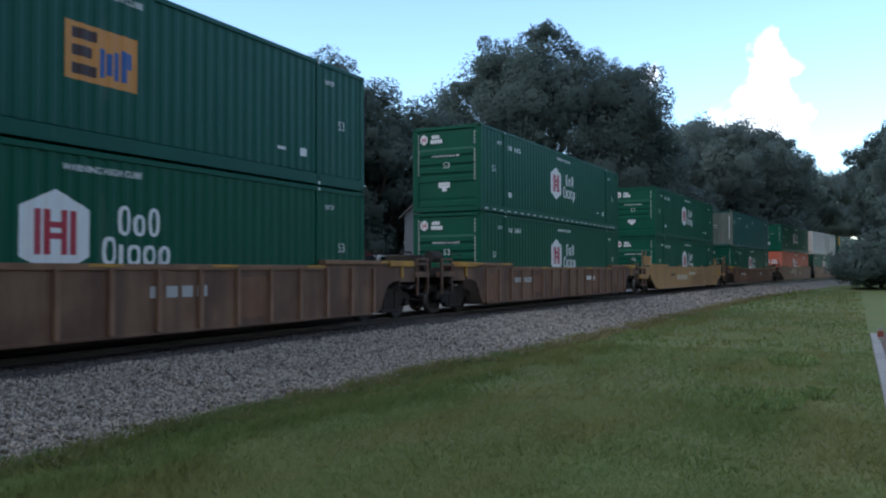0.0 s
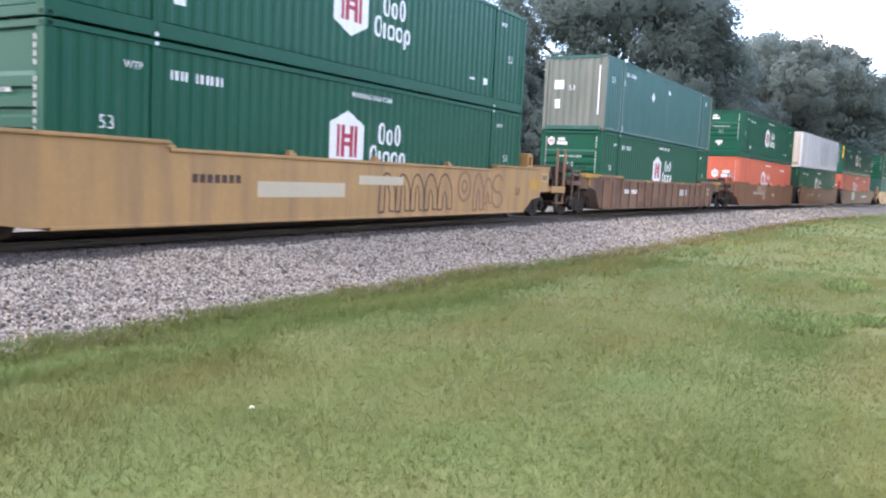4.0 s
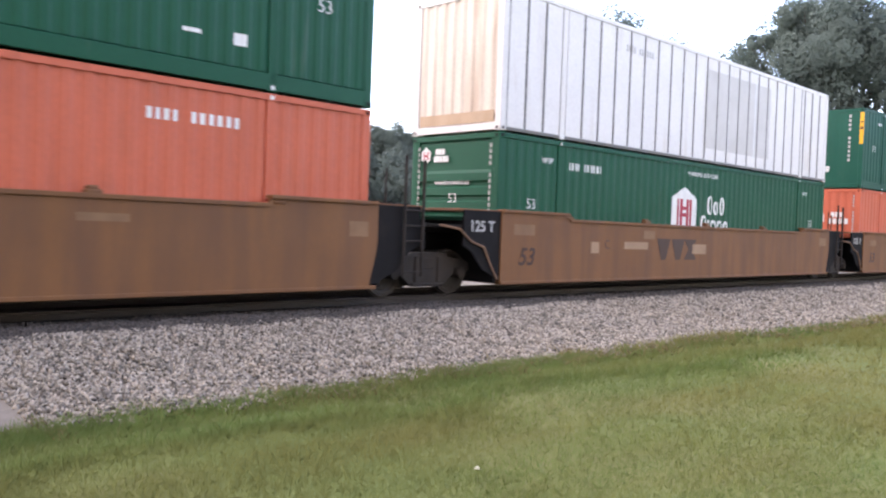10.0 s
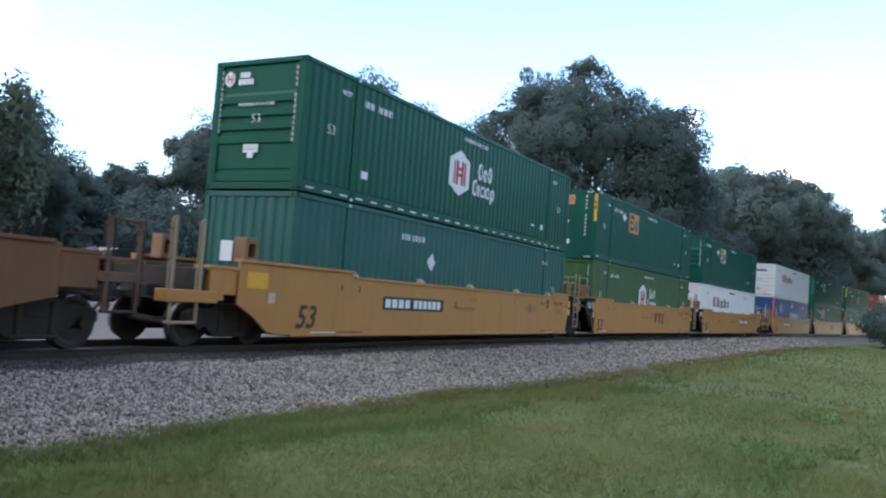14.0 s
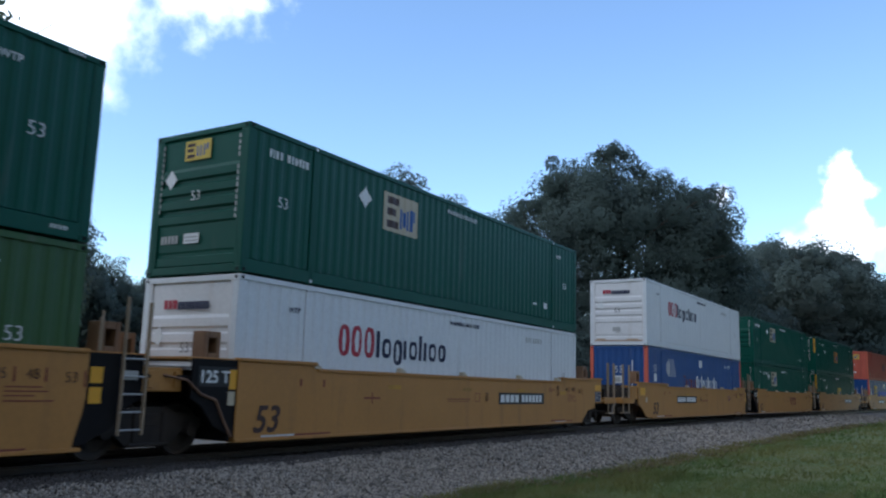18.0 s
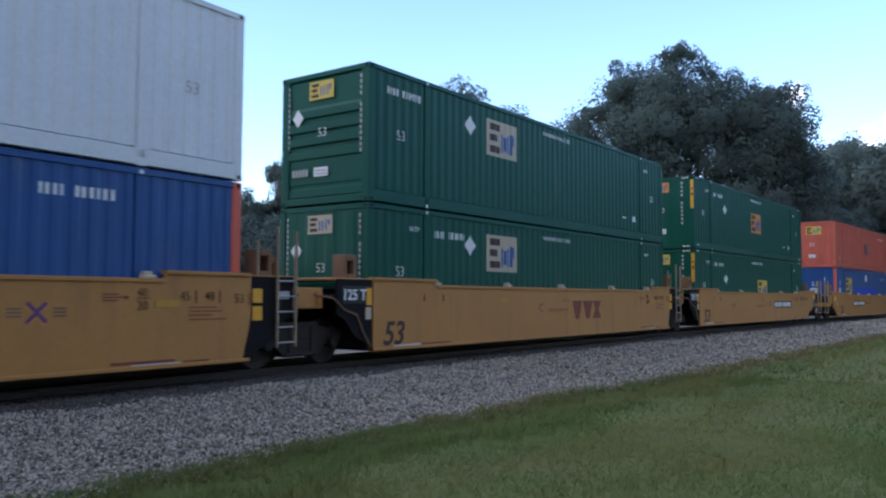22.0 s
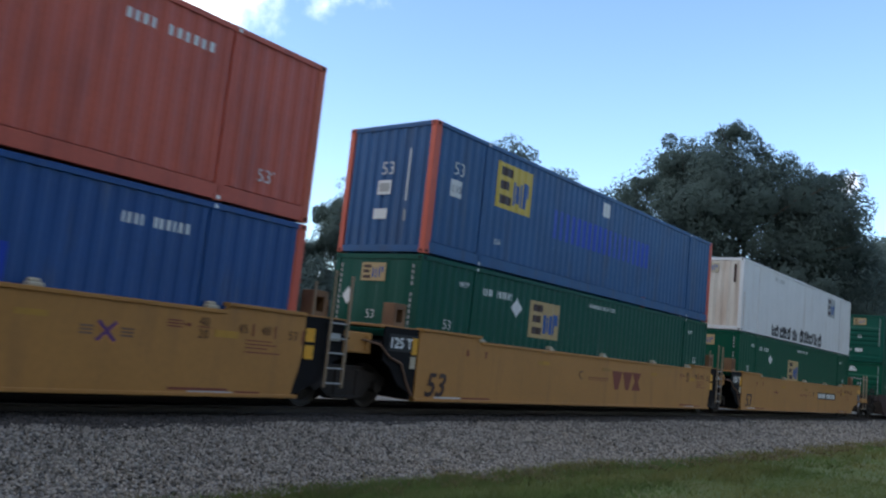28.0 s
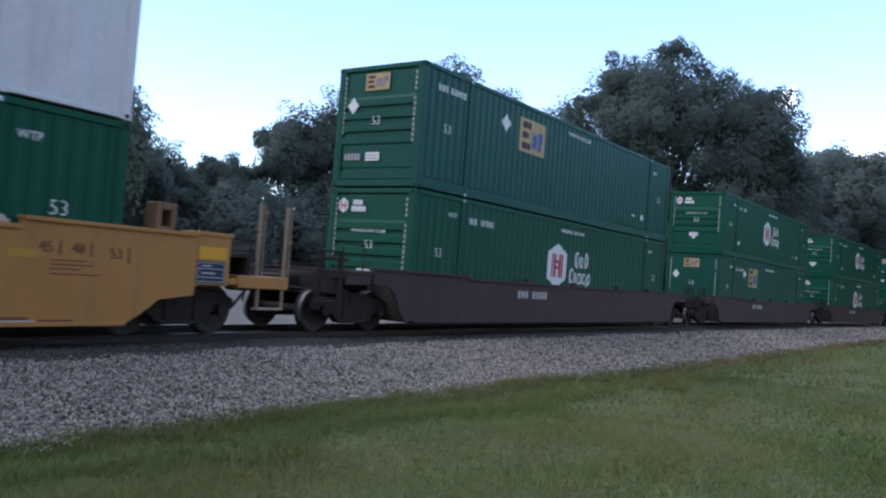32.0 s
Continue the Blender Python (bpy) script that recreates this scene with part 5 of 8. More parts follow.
def square_sign(style, x, z, w, h):
    """A square panel with a stack of dark bars and a few blue blocks."""
    panel = upright(x, z, w, h)
    dark = []
    for k, r in ((0.1, 0.42), (0.42, 0.36), (0.72, 0.42)):
        dark += upright(x + 0.09 * w, z + k * h, (r - 0.09) * w, 0.19 * h)
    bx, bz, bh, t = x + 0.46 * w, z + 0.14 * h, 0.52 * h, 0.075 * w
    blue = upright(bx, bz, t, bh) + upright(bx + 0.1 * w, bz + 0.06 * h, t, bh - 0.12 * h) + upright(bx + 0.2 * w, bz, t, bh)
    blue += upright(bx + 0.31 * w, bz, t, bh + 0.06 * h) + upright(bx + 0.39 * w, bz + 0.26 * h, t, bh - 0.22 * h)
    return painted_forms(style, [(panel, 0), (dark, 1), (blue, 2)])


SPRAYED = ((3.68, 0.36, 0.1, 0.5), (4.1, 0.5, 0.1, 0.5), (4.78, 0.5, 0.06, 0.53), (5.3, 0.36, 0.08, 0.56), (5.78, 0.42, 0.08, 0.64), (6.52, 0.3, 0.08, 0.52), (6.86, 0.34, 0.12, 0.46),
           (7.56, 0.5, 0.1, 0.62), (8.16, 0.42, 0.1, 0.58), (8.64, 0.34, 0.1, 0.6), (9.04, 0.5, 0.12, 0.58), (9.68, 0.13, 0.14, 0.6), (9.9, 0.5, 0.1, 0.56), (10.52, 0.5, 0.08, 0.66))


def sprayed_bar(style, x, w, z, h, i):
    """One ragged sprayed bar with a hollow or a notch in it."""
    a, k = -HALF + x, w / 3
    s = []
    for j in range(3):
        lo = z + (0.06 * h if (i + j) % 3 == 0 else 0)
        hi = z + h * (1 - 0.12 * ((i * 2 + j) % 3))
        if w < 0.2 and j:
            break
        wide = w if w < 0.2 else k
        if j == 1 and w > 0.2:
            m = z + h * (0.4 + 0.1 * (i % 3))
            for p, q in ((lo, lo + 0.24 * h), (m, hi if i % 2 else m + 0.2 * h)):
                s.append((0, conform(style, a + k, a + 2 * k, lambda u, p=p: p, lambda u, q=q: q)))
        else:
            tilt = 0.5 * ((i % 3) - 1)
            s.append((0, conform(style, a + j * k, a + j * k + wide, lambda u, lo=lo: lo, lambda u, hi=hi, c=a + j * k: hi + tilt * (u - c) * 0.3)))
    return merge(s)


def diamond(style, x, z, r):
    c = -HALF + x
    return conform(style, c - r, c + r, lambda q: z - r * 1.1 * (1 - abs(q - c) / r), lambda q: z + r * 1.1 * (1 - abs(q - c) / r))


def id_bars(x, z, w, h=0.16):
    """A row of marks that cannot be told apart: plain bars."""
    a = [(p, q, z, z + h) for p, q, _, _ in blocks(4, x, z, w * 0.34, h, 0.45)]
    return a + [(p, q, z, z + h) for p, q, _, _ in blocks(6, x + w * 0.44, z, w * 0.56, h, 0.45)]


def on_end(y, z, proud=0.004):
    """A pose on the front end, for shapes that lie in x and z and face -y; y counts from the end's left edge."""
    return Matrix.Translation((-HALF - proud, WIDE / 2 - y, z)) @ pose(0, 0, 0, 0, 0, -90)


def container(spec):
    mat, style, end = spec["mat"], spec.get("style", "rib"), spec.get("end", "bars")
    post_mat, end_mat = spec.get("posts", mat), spec.get("end_mat", mat)
    ink = spec.get("ink", "ink_white")
    top = new("intermodal_container")
    tagged(top, spec["label"], "container", "containers stacked on the train")
    fm = frame_meshes(style, post_mat, mat)
    for sx in (-1, 1):
        for sy in (-1, 1):
            base = Matrix.Translation((sx * HALF, sy * WIDE / 2, 0)) @ Matrix.Diagonal((-sx, -sy, 1, 1))
            part("corner_post", fm["corner"], top, m=base)
            part("corner_casting", fm["casting"], top, m=base)
            part("corner_casting", fm["casting"], top, m=base @ Matrix.Translation((0, 0, HIGH - 0.118)))
            mid = Matrix.Translation((sx * 6.1, sy * WIDE / 2, 0)) @ Matrix.Diagonal((1, -sy, 1, 1))
            part("stacking_post", fm["mid_post"], top, m=mid)
            part("stacking_casting", fm["mid_casting"], top, m=mid)
            part("stacking_casting", fm["mid_casting"], top, m=mid @ Matrix.Translation((0, 0, HIGH - 0.116)))
    for sy in (-1, 1):
        edge_pose = Matrix.Translation((0, sy * WIDE / 2, 0)) @ Matrix.Diagonal((1, -sy, 1, 1))
        part("top_rail", fm["top"], top, m=edge_pose)
        part("bottom_rail", fm["bottom"], top, m=edge_pose)
        me = cached(("side", style, mat), lambda: sheet(side_pts(style), 0.08 if style != "rib" else 0.29, HIGH - 0.09).mesh("side_wall", mat))
        part("side_wall", me, top, m=Matrix.Diagonal((1, -sy, 1, 1)))
    for sx in (-1, 1):
        end_pose = Matrix.Translation((sx * HALF, 0, 0)) @ Matrix.Diagonal((-sx, 1, 1, 1))
        part("end_beam", fm["head"], top, m=end_pose)
        part("end_beam", fm["sill"], top, m=end_pose)
    part("end_wall", end_mesh(end, end_mat), top, spec.get("end_label", ""))
    part("roof", roof_mesh(mat), top)
    part("door", door_mesh(mat), top)
    part("door", door_mesh(mat), top, m=Matrix.Diagonal((1, -1, 1, 1)))

    def paint(name, key, build, mats, label="", many=False):
        ob = part(name, cached((key, style, mats), lambda: build().mesh(name, *mats)), top, label)
        if many or "bar" in name or "mark" in name or "lettering" in name or "strip" in name or "emblem" in name:
            tagged(ob, kind="stuff")

    def letter(text, x, z, size, m=ink):
        tagged(part("lettering", words(text, size, m), top, m=Matrix.Translation((-HALF + x, NEAR + 0.016, z))), kind="stuff")

    if style == "post":
        for x in [p[0] for p in side_pts("post")][::4]:
            part("side_post", cached("side_post", lambda: bar(0.06, 0.012, HIGH - 0.2, "ink_dark")), top, "", Matrix.Translation((x - 0.005, NEAR + 0.012, 0.1)))
    for item in spec.get("marks", ()):
        kind, a = item[0], item[1:]
        if kind == "hex":
            z = a[0] if a else 0.9
            paint("logo", ("hex", z), lambda: hexagon_sign(style, 7.22, z, 1.27, 1.33), ("ink_white", a[1] if len(a) > 1 else "ink_red"), "white six-sided logo with red bars")
            paint("logo_lettering", ("hexw", z), lambda: painted_forms(style, [(row_of(GREEN_SIGN[0], 8.42, z + 0.66, 0.98, 0.5) + row_of(GREEN_SIGN[1], 8.1, z + 0.16, 1.56, 0.47), 0)]),
                  ("ink_white",), "white block lettering")
        elif kind == "hex_inc":
            paint("logo", ("hexi",), lambda: hexagon_sign(style, 6.86, 0.9, 1.27, 1.33), ("ink_white", "ink_red"), "white six-sided logo with red bars")
            paint("logo_lettering", ("hexiw",), lambda: painted_forms(style, [(row_of(GREEN_SIGN[0], 7.95, 1.56, 0.88, 0.46) + row_of(GREEN_SIGN[1], 7.65, 1.08, 1.4, 0.43) + row_of(("tall", "ring", "ring"), 9.25, 1.08, 0.72, 0.4), 0)]),
                  ("ink_white",), "white block lettering")
        elif kind == "square":
            x, z, pm = a[0], a[1], a[2]
            w = a[3] if len(a) > 3 else 1.45
            h = a[4] if len(a) > 4 else 0.92
            paint("logo", ("sq", x, z, w, h, pm), lambda: square_sign(style, x, z, w, h), (pm, "ink_brown", "ink_blue"), "square logo panel with dark and blue blocks")
        elif kind == "diamond":
            paint("placard", ("dia", a), lambda: diamond(style, a[0], a[1], 0.23), ("ink_white",), "white diamond placard")
        elif kind == "id":
            paint("number_mark", ("id", a), lambda: painted_rects(style, [(p, q, u, v, 0) for p, q, u, v in id_bars(*a)]), (ink,))
        elif kind == "rects":
            paint(a[0], ("r", str(a)), lambda: painted_rects(style, a[2]), tuple(a[1]), a[3] if len(a) > 3 else "", len(a[2]) > 1)
        elif kind == "forms":
            paint(a[0], ("f", a[0], a[1], top.name), lambda: painted_forms(style, a[2]), tuple(a[1]), a[3])
        elif kind == "sprayed":
            for i, (x, w, z, h) in enumerate(SPRAYED):
                paint("spray_mark", ("spray", i), lambda: sprayed_bar(style, x, w, z, h, i), ("spray",), "black spray-painted bar")
        elif kind == "text":
            letter(*a)
        elif kind == "dashes":
            paint("reflector_strip", ("dash", a), lambda: flat_rects([(-HALF + 0.3 + 0.62 * i, -HALF + 0.58 + 0.62 * i, 0.1, 0.135) for i in range(25)], NEAR + 0.004), ("ink_white",), "row of white reflector dashes")
        elif kind == "ticks":
            paint("hazard_stripe", "ticks", lambda: flat_rects([(-HALF + x + 0.06 * i, -HALF + x + 0.03 + 0.06 * i, z, z + 0.06) for x in (0.25, 15.5) for z in (2.815, 0.13) for i in range(5)], NEAR + 0.003), ("ink_white",), "short white hazard stripes", True)
        elif kind == "worn":      # bare scraped edges round the panels, ragged along the foot
            rng = random.Random(8)
            rects = [(0.2, 0.25, 0.1, 2.7), (1.79, 1.86, 0.12, 2.76), (2.1, 2.16, 0.1, 2.76), (2.12, 2.36, 1.95, 2.16), (2.12, 2.3, 0.1, 0.34), (13.9, 13.95, 0.1, 2.76), (14.22, 14.27, 0.1, 2.76)]
            x = 0.25
            while x < 15.8:
                w = rng.uniform(0.12, 0.4)
                rects.append((x, x + w * rng.uniform(0.6, 1.0), 0.085, 0.1 + rng.uniform(0.0, 0.09) * (1.0 if x < 1.8 else 0.25)))
                x += w
            paint("scraped_edge", "scraped", lambda: painted_rects(style, rects), ("scraped",), "pale scraped bare edges", True)
        elif kind == "end_hex":
            s = Shape()
            g, ox = (1.55, 0.42) if len(a) > 1 else (1.0, 0.0)
            px = lambda q: ox + q * g
            s.slab([(px(q), a[0] + r * g) for q, r in ((0.3, 0.1), (0.44, 0.0), (0.58, 0.1), (0.58, 0.27), (0.44, 0.37), (0.3, 0.27))], -0.004, 0)
            for x0, x1, z0, z1 in ((0.36, 0.4, 0.09, 0.28), (0.48, 0.52, 0.09, 0.28), (0.36, 0.52, 0.165, 0.205)):
                s.box(px(x0), px(x1), -0.007, -0.004, a[0] + z0 * g, a[0] + z1 * g, 1)
            for r in blocks(3, 0.74, 0.2, 0.3, 0.12) + blocks(5, 0.7, 0.04, 0.45, 0.13):
                s.box(px(r[0]), px(r[1]), -0.004, 0, a[0] + r[2] * g, a[0] + r[3] * g)
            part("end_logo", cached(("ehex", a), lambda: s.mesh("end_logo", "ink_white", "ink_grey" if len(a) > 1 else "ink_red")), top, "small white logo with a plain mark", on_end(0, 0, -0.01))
        elif kind == "end_square":
            pm = a[1]
            s = Shape()
            g = a[2] if len(a) > 2 else 1.0
            px = lambda q: 0.85 + (q - 0.85) * g
            s.box(0.85, px(1.57), -0.004, 0, a[0], a[0] + 0.4 * g)
            for x0, x1, z0, z1, mi in ((0.91, 1.13, 0.05, 0.12, 1), (0.91, 1.09, 0.17, 0.24, 1), (0.91, 1.13, 0.28, 0.35, 1),
                                       (1.18, 1.22, 0.07, 0.28, 2), (1.27, 1.31, 0.07, 0.28, 2), (1.37, 1.41, 0.07, 0.31, 2), (1.45, 1.5, 0.18, 0.31, 2)):
                s.box(px(x0), px(x1), -0.007, -0.004, a[0] + z0 * g, a[0] + z1 * g, mi)
            part("end_logo", cached(("esq", a), lambda: s.mesh("end_logo", pm, "ink_brown", "ink_blue")), top, "small square logo panel", on_end(0, 0, -0.01))
        elif kind == "end_rects":
            ob = part(a[0], cached(("er", str(a)), lambda: flat_rects(a[2]).mesh(a[0], *a[1])), top, a[3] if len(a) > 3 else "", on_end(0, 0, a[4] if len(a) > 4 else -0.01))
            if len(a[2]) > 1:
                tagged(ob, kind="stuff")
        elif kind == "end_text":
            tagged(part("end_lettering", words(a[0], a[3], a[4] if len(a) > 4 else ink), top, m=on_end(a[1], a[2], -0.008)), kind="stuff")
        elif kind == "end_diamond":
            s = Shape()
            s.slab([(a[0] - 0.17, a[1]), (a[0], a[1] - 0.2), (a[0] + 0.17, a[1]), (a[0], a[1] + 0.2)], -0.004, 0)
            part("placard", cached(("edia", a), lambda: s.mesh("placard", "ink_white")), top, "white diamond placard", on_end(0, 0, -0.01))
    return top


PLATE = ("end_rects", "data_plate", ("ink_white", "ink_grey"), [(1.0, 1.42, 0.82, 1.0), (1.13, 1.3, 0.7, 0.82), (1.03, 1.39, 0.88, 0.91, 1), (1.03, 1.39, 0.94, 0.96, 1)], "white data plate")
TALL = ("end_rects", "end_number_mark", ("ink_grey",), [(2.33, 2.38, 2.6 - 0.12 * i, 2.68 - 0.12 * i) for i in range(14) if i != 4])
TALL_IN = ("end_rects", "end_number_mark", ("ink_grey",), [(2.06, 2.14, 2.58 - 0.16 * i, 2.68 - 0.16 * i) for i in range(11) if i != 4])
TALL_L = ("end_rects", "end_number_mark", ("ink_grey",), [(0.2, 0.245, 2.6 - 0.12 * i, 2.68 - 0.12 * i) for i in range(12)])
STRIPE = ("end_rects", "reflector_strip", ("ink_amber", "ink_brown"), [(2.455, 2.585, 1.6, 2.74), (2.48, 2.56, 2.12, 2.22, 1), (2.48, 2.56, 2.36, 2.42, 1), (0.015, 0.14, 1.5, 2.5), (0.04, 0.11, 1.9, 2.0, 1)], "amber reflector strip", 0.002)
TICKS = ("end_rects", "hazard_stripe", ("ink_white",), [(y + 0.06 * i, y + 0.03 + 0.06 * i, z, z + 0.07) for y, z in ((0.2, 2.8), (2.12, 2.8), (0.2, 0.06), (2.12, 0.06)) for i in range(5)], "short white hazard stripes", 0.001)
LABEL = ("end_rects", "data_plate", ("ink_white", "ink_grey"), [(1.0, 1.42, 0.62, 0.82), (1.04, 1.38, 0.66, 0.69, 1), (1.04, 1.38, 0.73, 0.76, 1)], "white data plate")


def side_text(z53=1.4, rear=True, warn=True, ink="ink_white"):
    m = [("text", "53", 0.9, z53, 0.31, ink), ("text", "WTP", 1.36, 2.38, 0.17, ink)]
    if rear:
        m += [("text", "53", 14.98, z53, 0.31, ink), ("text", "WTP", 14.45, 2.38, 0.17, ink), ("rects", "small_mark", (ink,), [(13.5, 13.72, 0.6, 0.78), (12.7, 12.98, 0.66, 0.72)])]
    if warn:
        m.append(("text", "WARNING HIGH CUBE", 7.32, 2.54, 0.155, ink))
    return m


def hub(label, mat="green", end="bars", dash=False, z=0.9):
    marks = [("hex", z), ("id", 2.3, 2.3, 1.25)] + side_text() + [("end_hex", 2.3), ("end_text", "53", 1.16, 1.48, 0.28), ("end_text", "WARNING HIGH CUBE", 0.75, 1.86, 0.1), PLATE, TALL, TALL_L,
             ("rects", "small_mark", ("ink_white",), [(2.35, 2.6, 0.62, 0.8)])]
    if dash:
        marks.append(("dashes",))
    return dict(mat=mat, end=end, label=label, marks=marks)


def emp(label, mat="deep", end="bars", panel="ink_orange", x=4.46, z=1.6, dia=2.2, end_panel=None, stripe=False):
    marks = [("square", x, z, panel), ("diamond", 3.74, dia), ("id", 0.6, 2.35, 1.2) if end == "bars" else ("id", 2.3, 2.3, 1.25)] + side_text() + [
        ("end_square", 2.3, end_panel or panel), ("end_diamond", 0.5, 1.95), ("end_text", "53", 1.1, 1.48, 0.28), LABEL, TALL_IN if stripe else TALL]
    if stripe:
        marks += [STRIPE, TICKS, ("ticks",)]
    else:
        marks += [TALL_L, ("end_rects", "end_text_mark", ("ink_grey",), [(0.35 + 0.1 * i, 0.42 + 0.1 * i, 0.64, 0.8) for i in range(5)])]
    return dict(mat=mat, end=end, label=label, marks=marks)


def logistics_white(label):
    dark = "ink_navy"
    marks = [("forms", "logo_lettering", ("ink_red", "ink_navy"), [(row_of(WHITE_SIGN[0], 3.02, 1.53, 1.36, 0.68, 0.28), 0), (row_of(WHITE_SIGN[1], 4.4, 1.55, 3.1, 0.6, 0.27), 1)], "red and navy block emblem"),
             ("text", "WARNING HIGH CUBE", 7.6, 2.54, 0.155, dark), ("id", 12.2, 2.35, 1.2), ("text", "WTP", 1.4, 2.3, 0.16, dark), ("text", "53", 14.95, 1.3, 0.3, "ink_grey"),
             ("end_rects", "end_logo", ("ink_red", "ink_navy"), [(p, q, u, v, 0) for p, q, u, v in blocks(3, 0.6, 2.28, 0.38, 0.17)] + [(p, q, u, v, 1) for p, q, u, v in blocks(9, 1.0, 2.26, 0.85, 0.15)]),
             ("end_text", "53", 1.12, 1.44, 0.28, "ink_dark"), ("end_rects", "data_plate", ("ink_grey",), [(1.05, 1.4, 0.62, 0.8)]), ("end_rects", "rust_band", ("ink_peach", "bare_rust"), [(0.2, 2.4, 0.175, 0.24), (0.3, 0.7, 0.24, 0.3), (1.7, 2.2, 0.24, 0.29), (0.5, 1.2, 0.18, 0.2, 1), (1.6, 2.3, 0.18, 0.2, 1)], "brown rust along the foot of the end wall"), ("end_diamond", 0.5, 1.75)]
    return dict(mat="white", end="bars", label=label, ink="ink_grey", marks=marks, end_mat="stained")


def blue_pacer(label, mat, marks):
    return dict(mat=mat, end="ribs", posts="salmon", label=label, marks=marks + [("end_text", "53", 1.1, 1.75, 0.42), ("end_rects", "data_plate", ("ink_white", "ink_grey"),
                [(1.05, 1.45, 1.3, 1.62), (1.0, 1.4, 0.75, 0.98), (1.1, 1.4, 1.36, 1.56, 1), (1.9, 1.94, 1.15, 2.3)], "white data plate"), ("end_rects", "end_number_mark", ("ink_grey",), [(1.9, 1.95, 0.7, 0.95)])])


WORDMARK = [(row_of(BLUE_SIGN[0], 5.15, 1.14, 2.05, 0.66, 0.22), 0), (row_of(BLUE_SIGN[1], 7.25, 1.12, 3.85, 0.7, 0.22), 1)]
def emblem_rows():
    """A pale diamond round a disc, with speed lines beside it."""
    c, m, r = 2.9, 2.06, 0.4
    edge_of = lambda k: (lambda q: m - k * max(0.0, 1 - abs(q - c) / k), lambda q: m + k * max(0.0, 1 - abs(q - c) / k))
    lo, hi = edge_of(r)
    li, hj = edge_of(r - 0.1)
    rows = [(c - r, c + r, lo, li), (c - r, c + r, hj, hi)] + ring_strips(c - 0.17, m - 0.2, 0.34, 0.4, 0.11)
    for i in range(9):
        z = m - 0.36 + 0.09 * i
        rows += upright(c + 0.12 + abs(z - m) * -0.2 + max(0.0, 0.33 - abs(z - m)), z, 0.9 - 0.035 * i - max(0.0, 0.33 - abs(z - m)) + 0.12, 0.035)
    return [(rows, 0)]


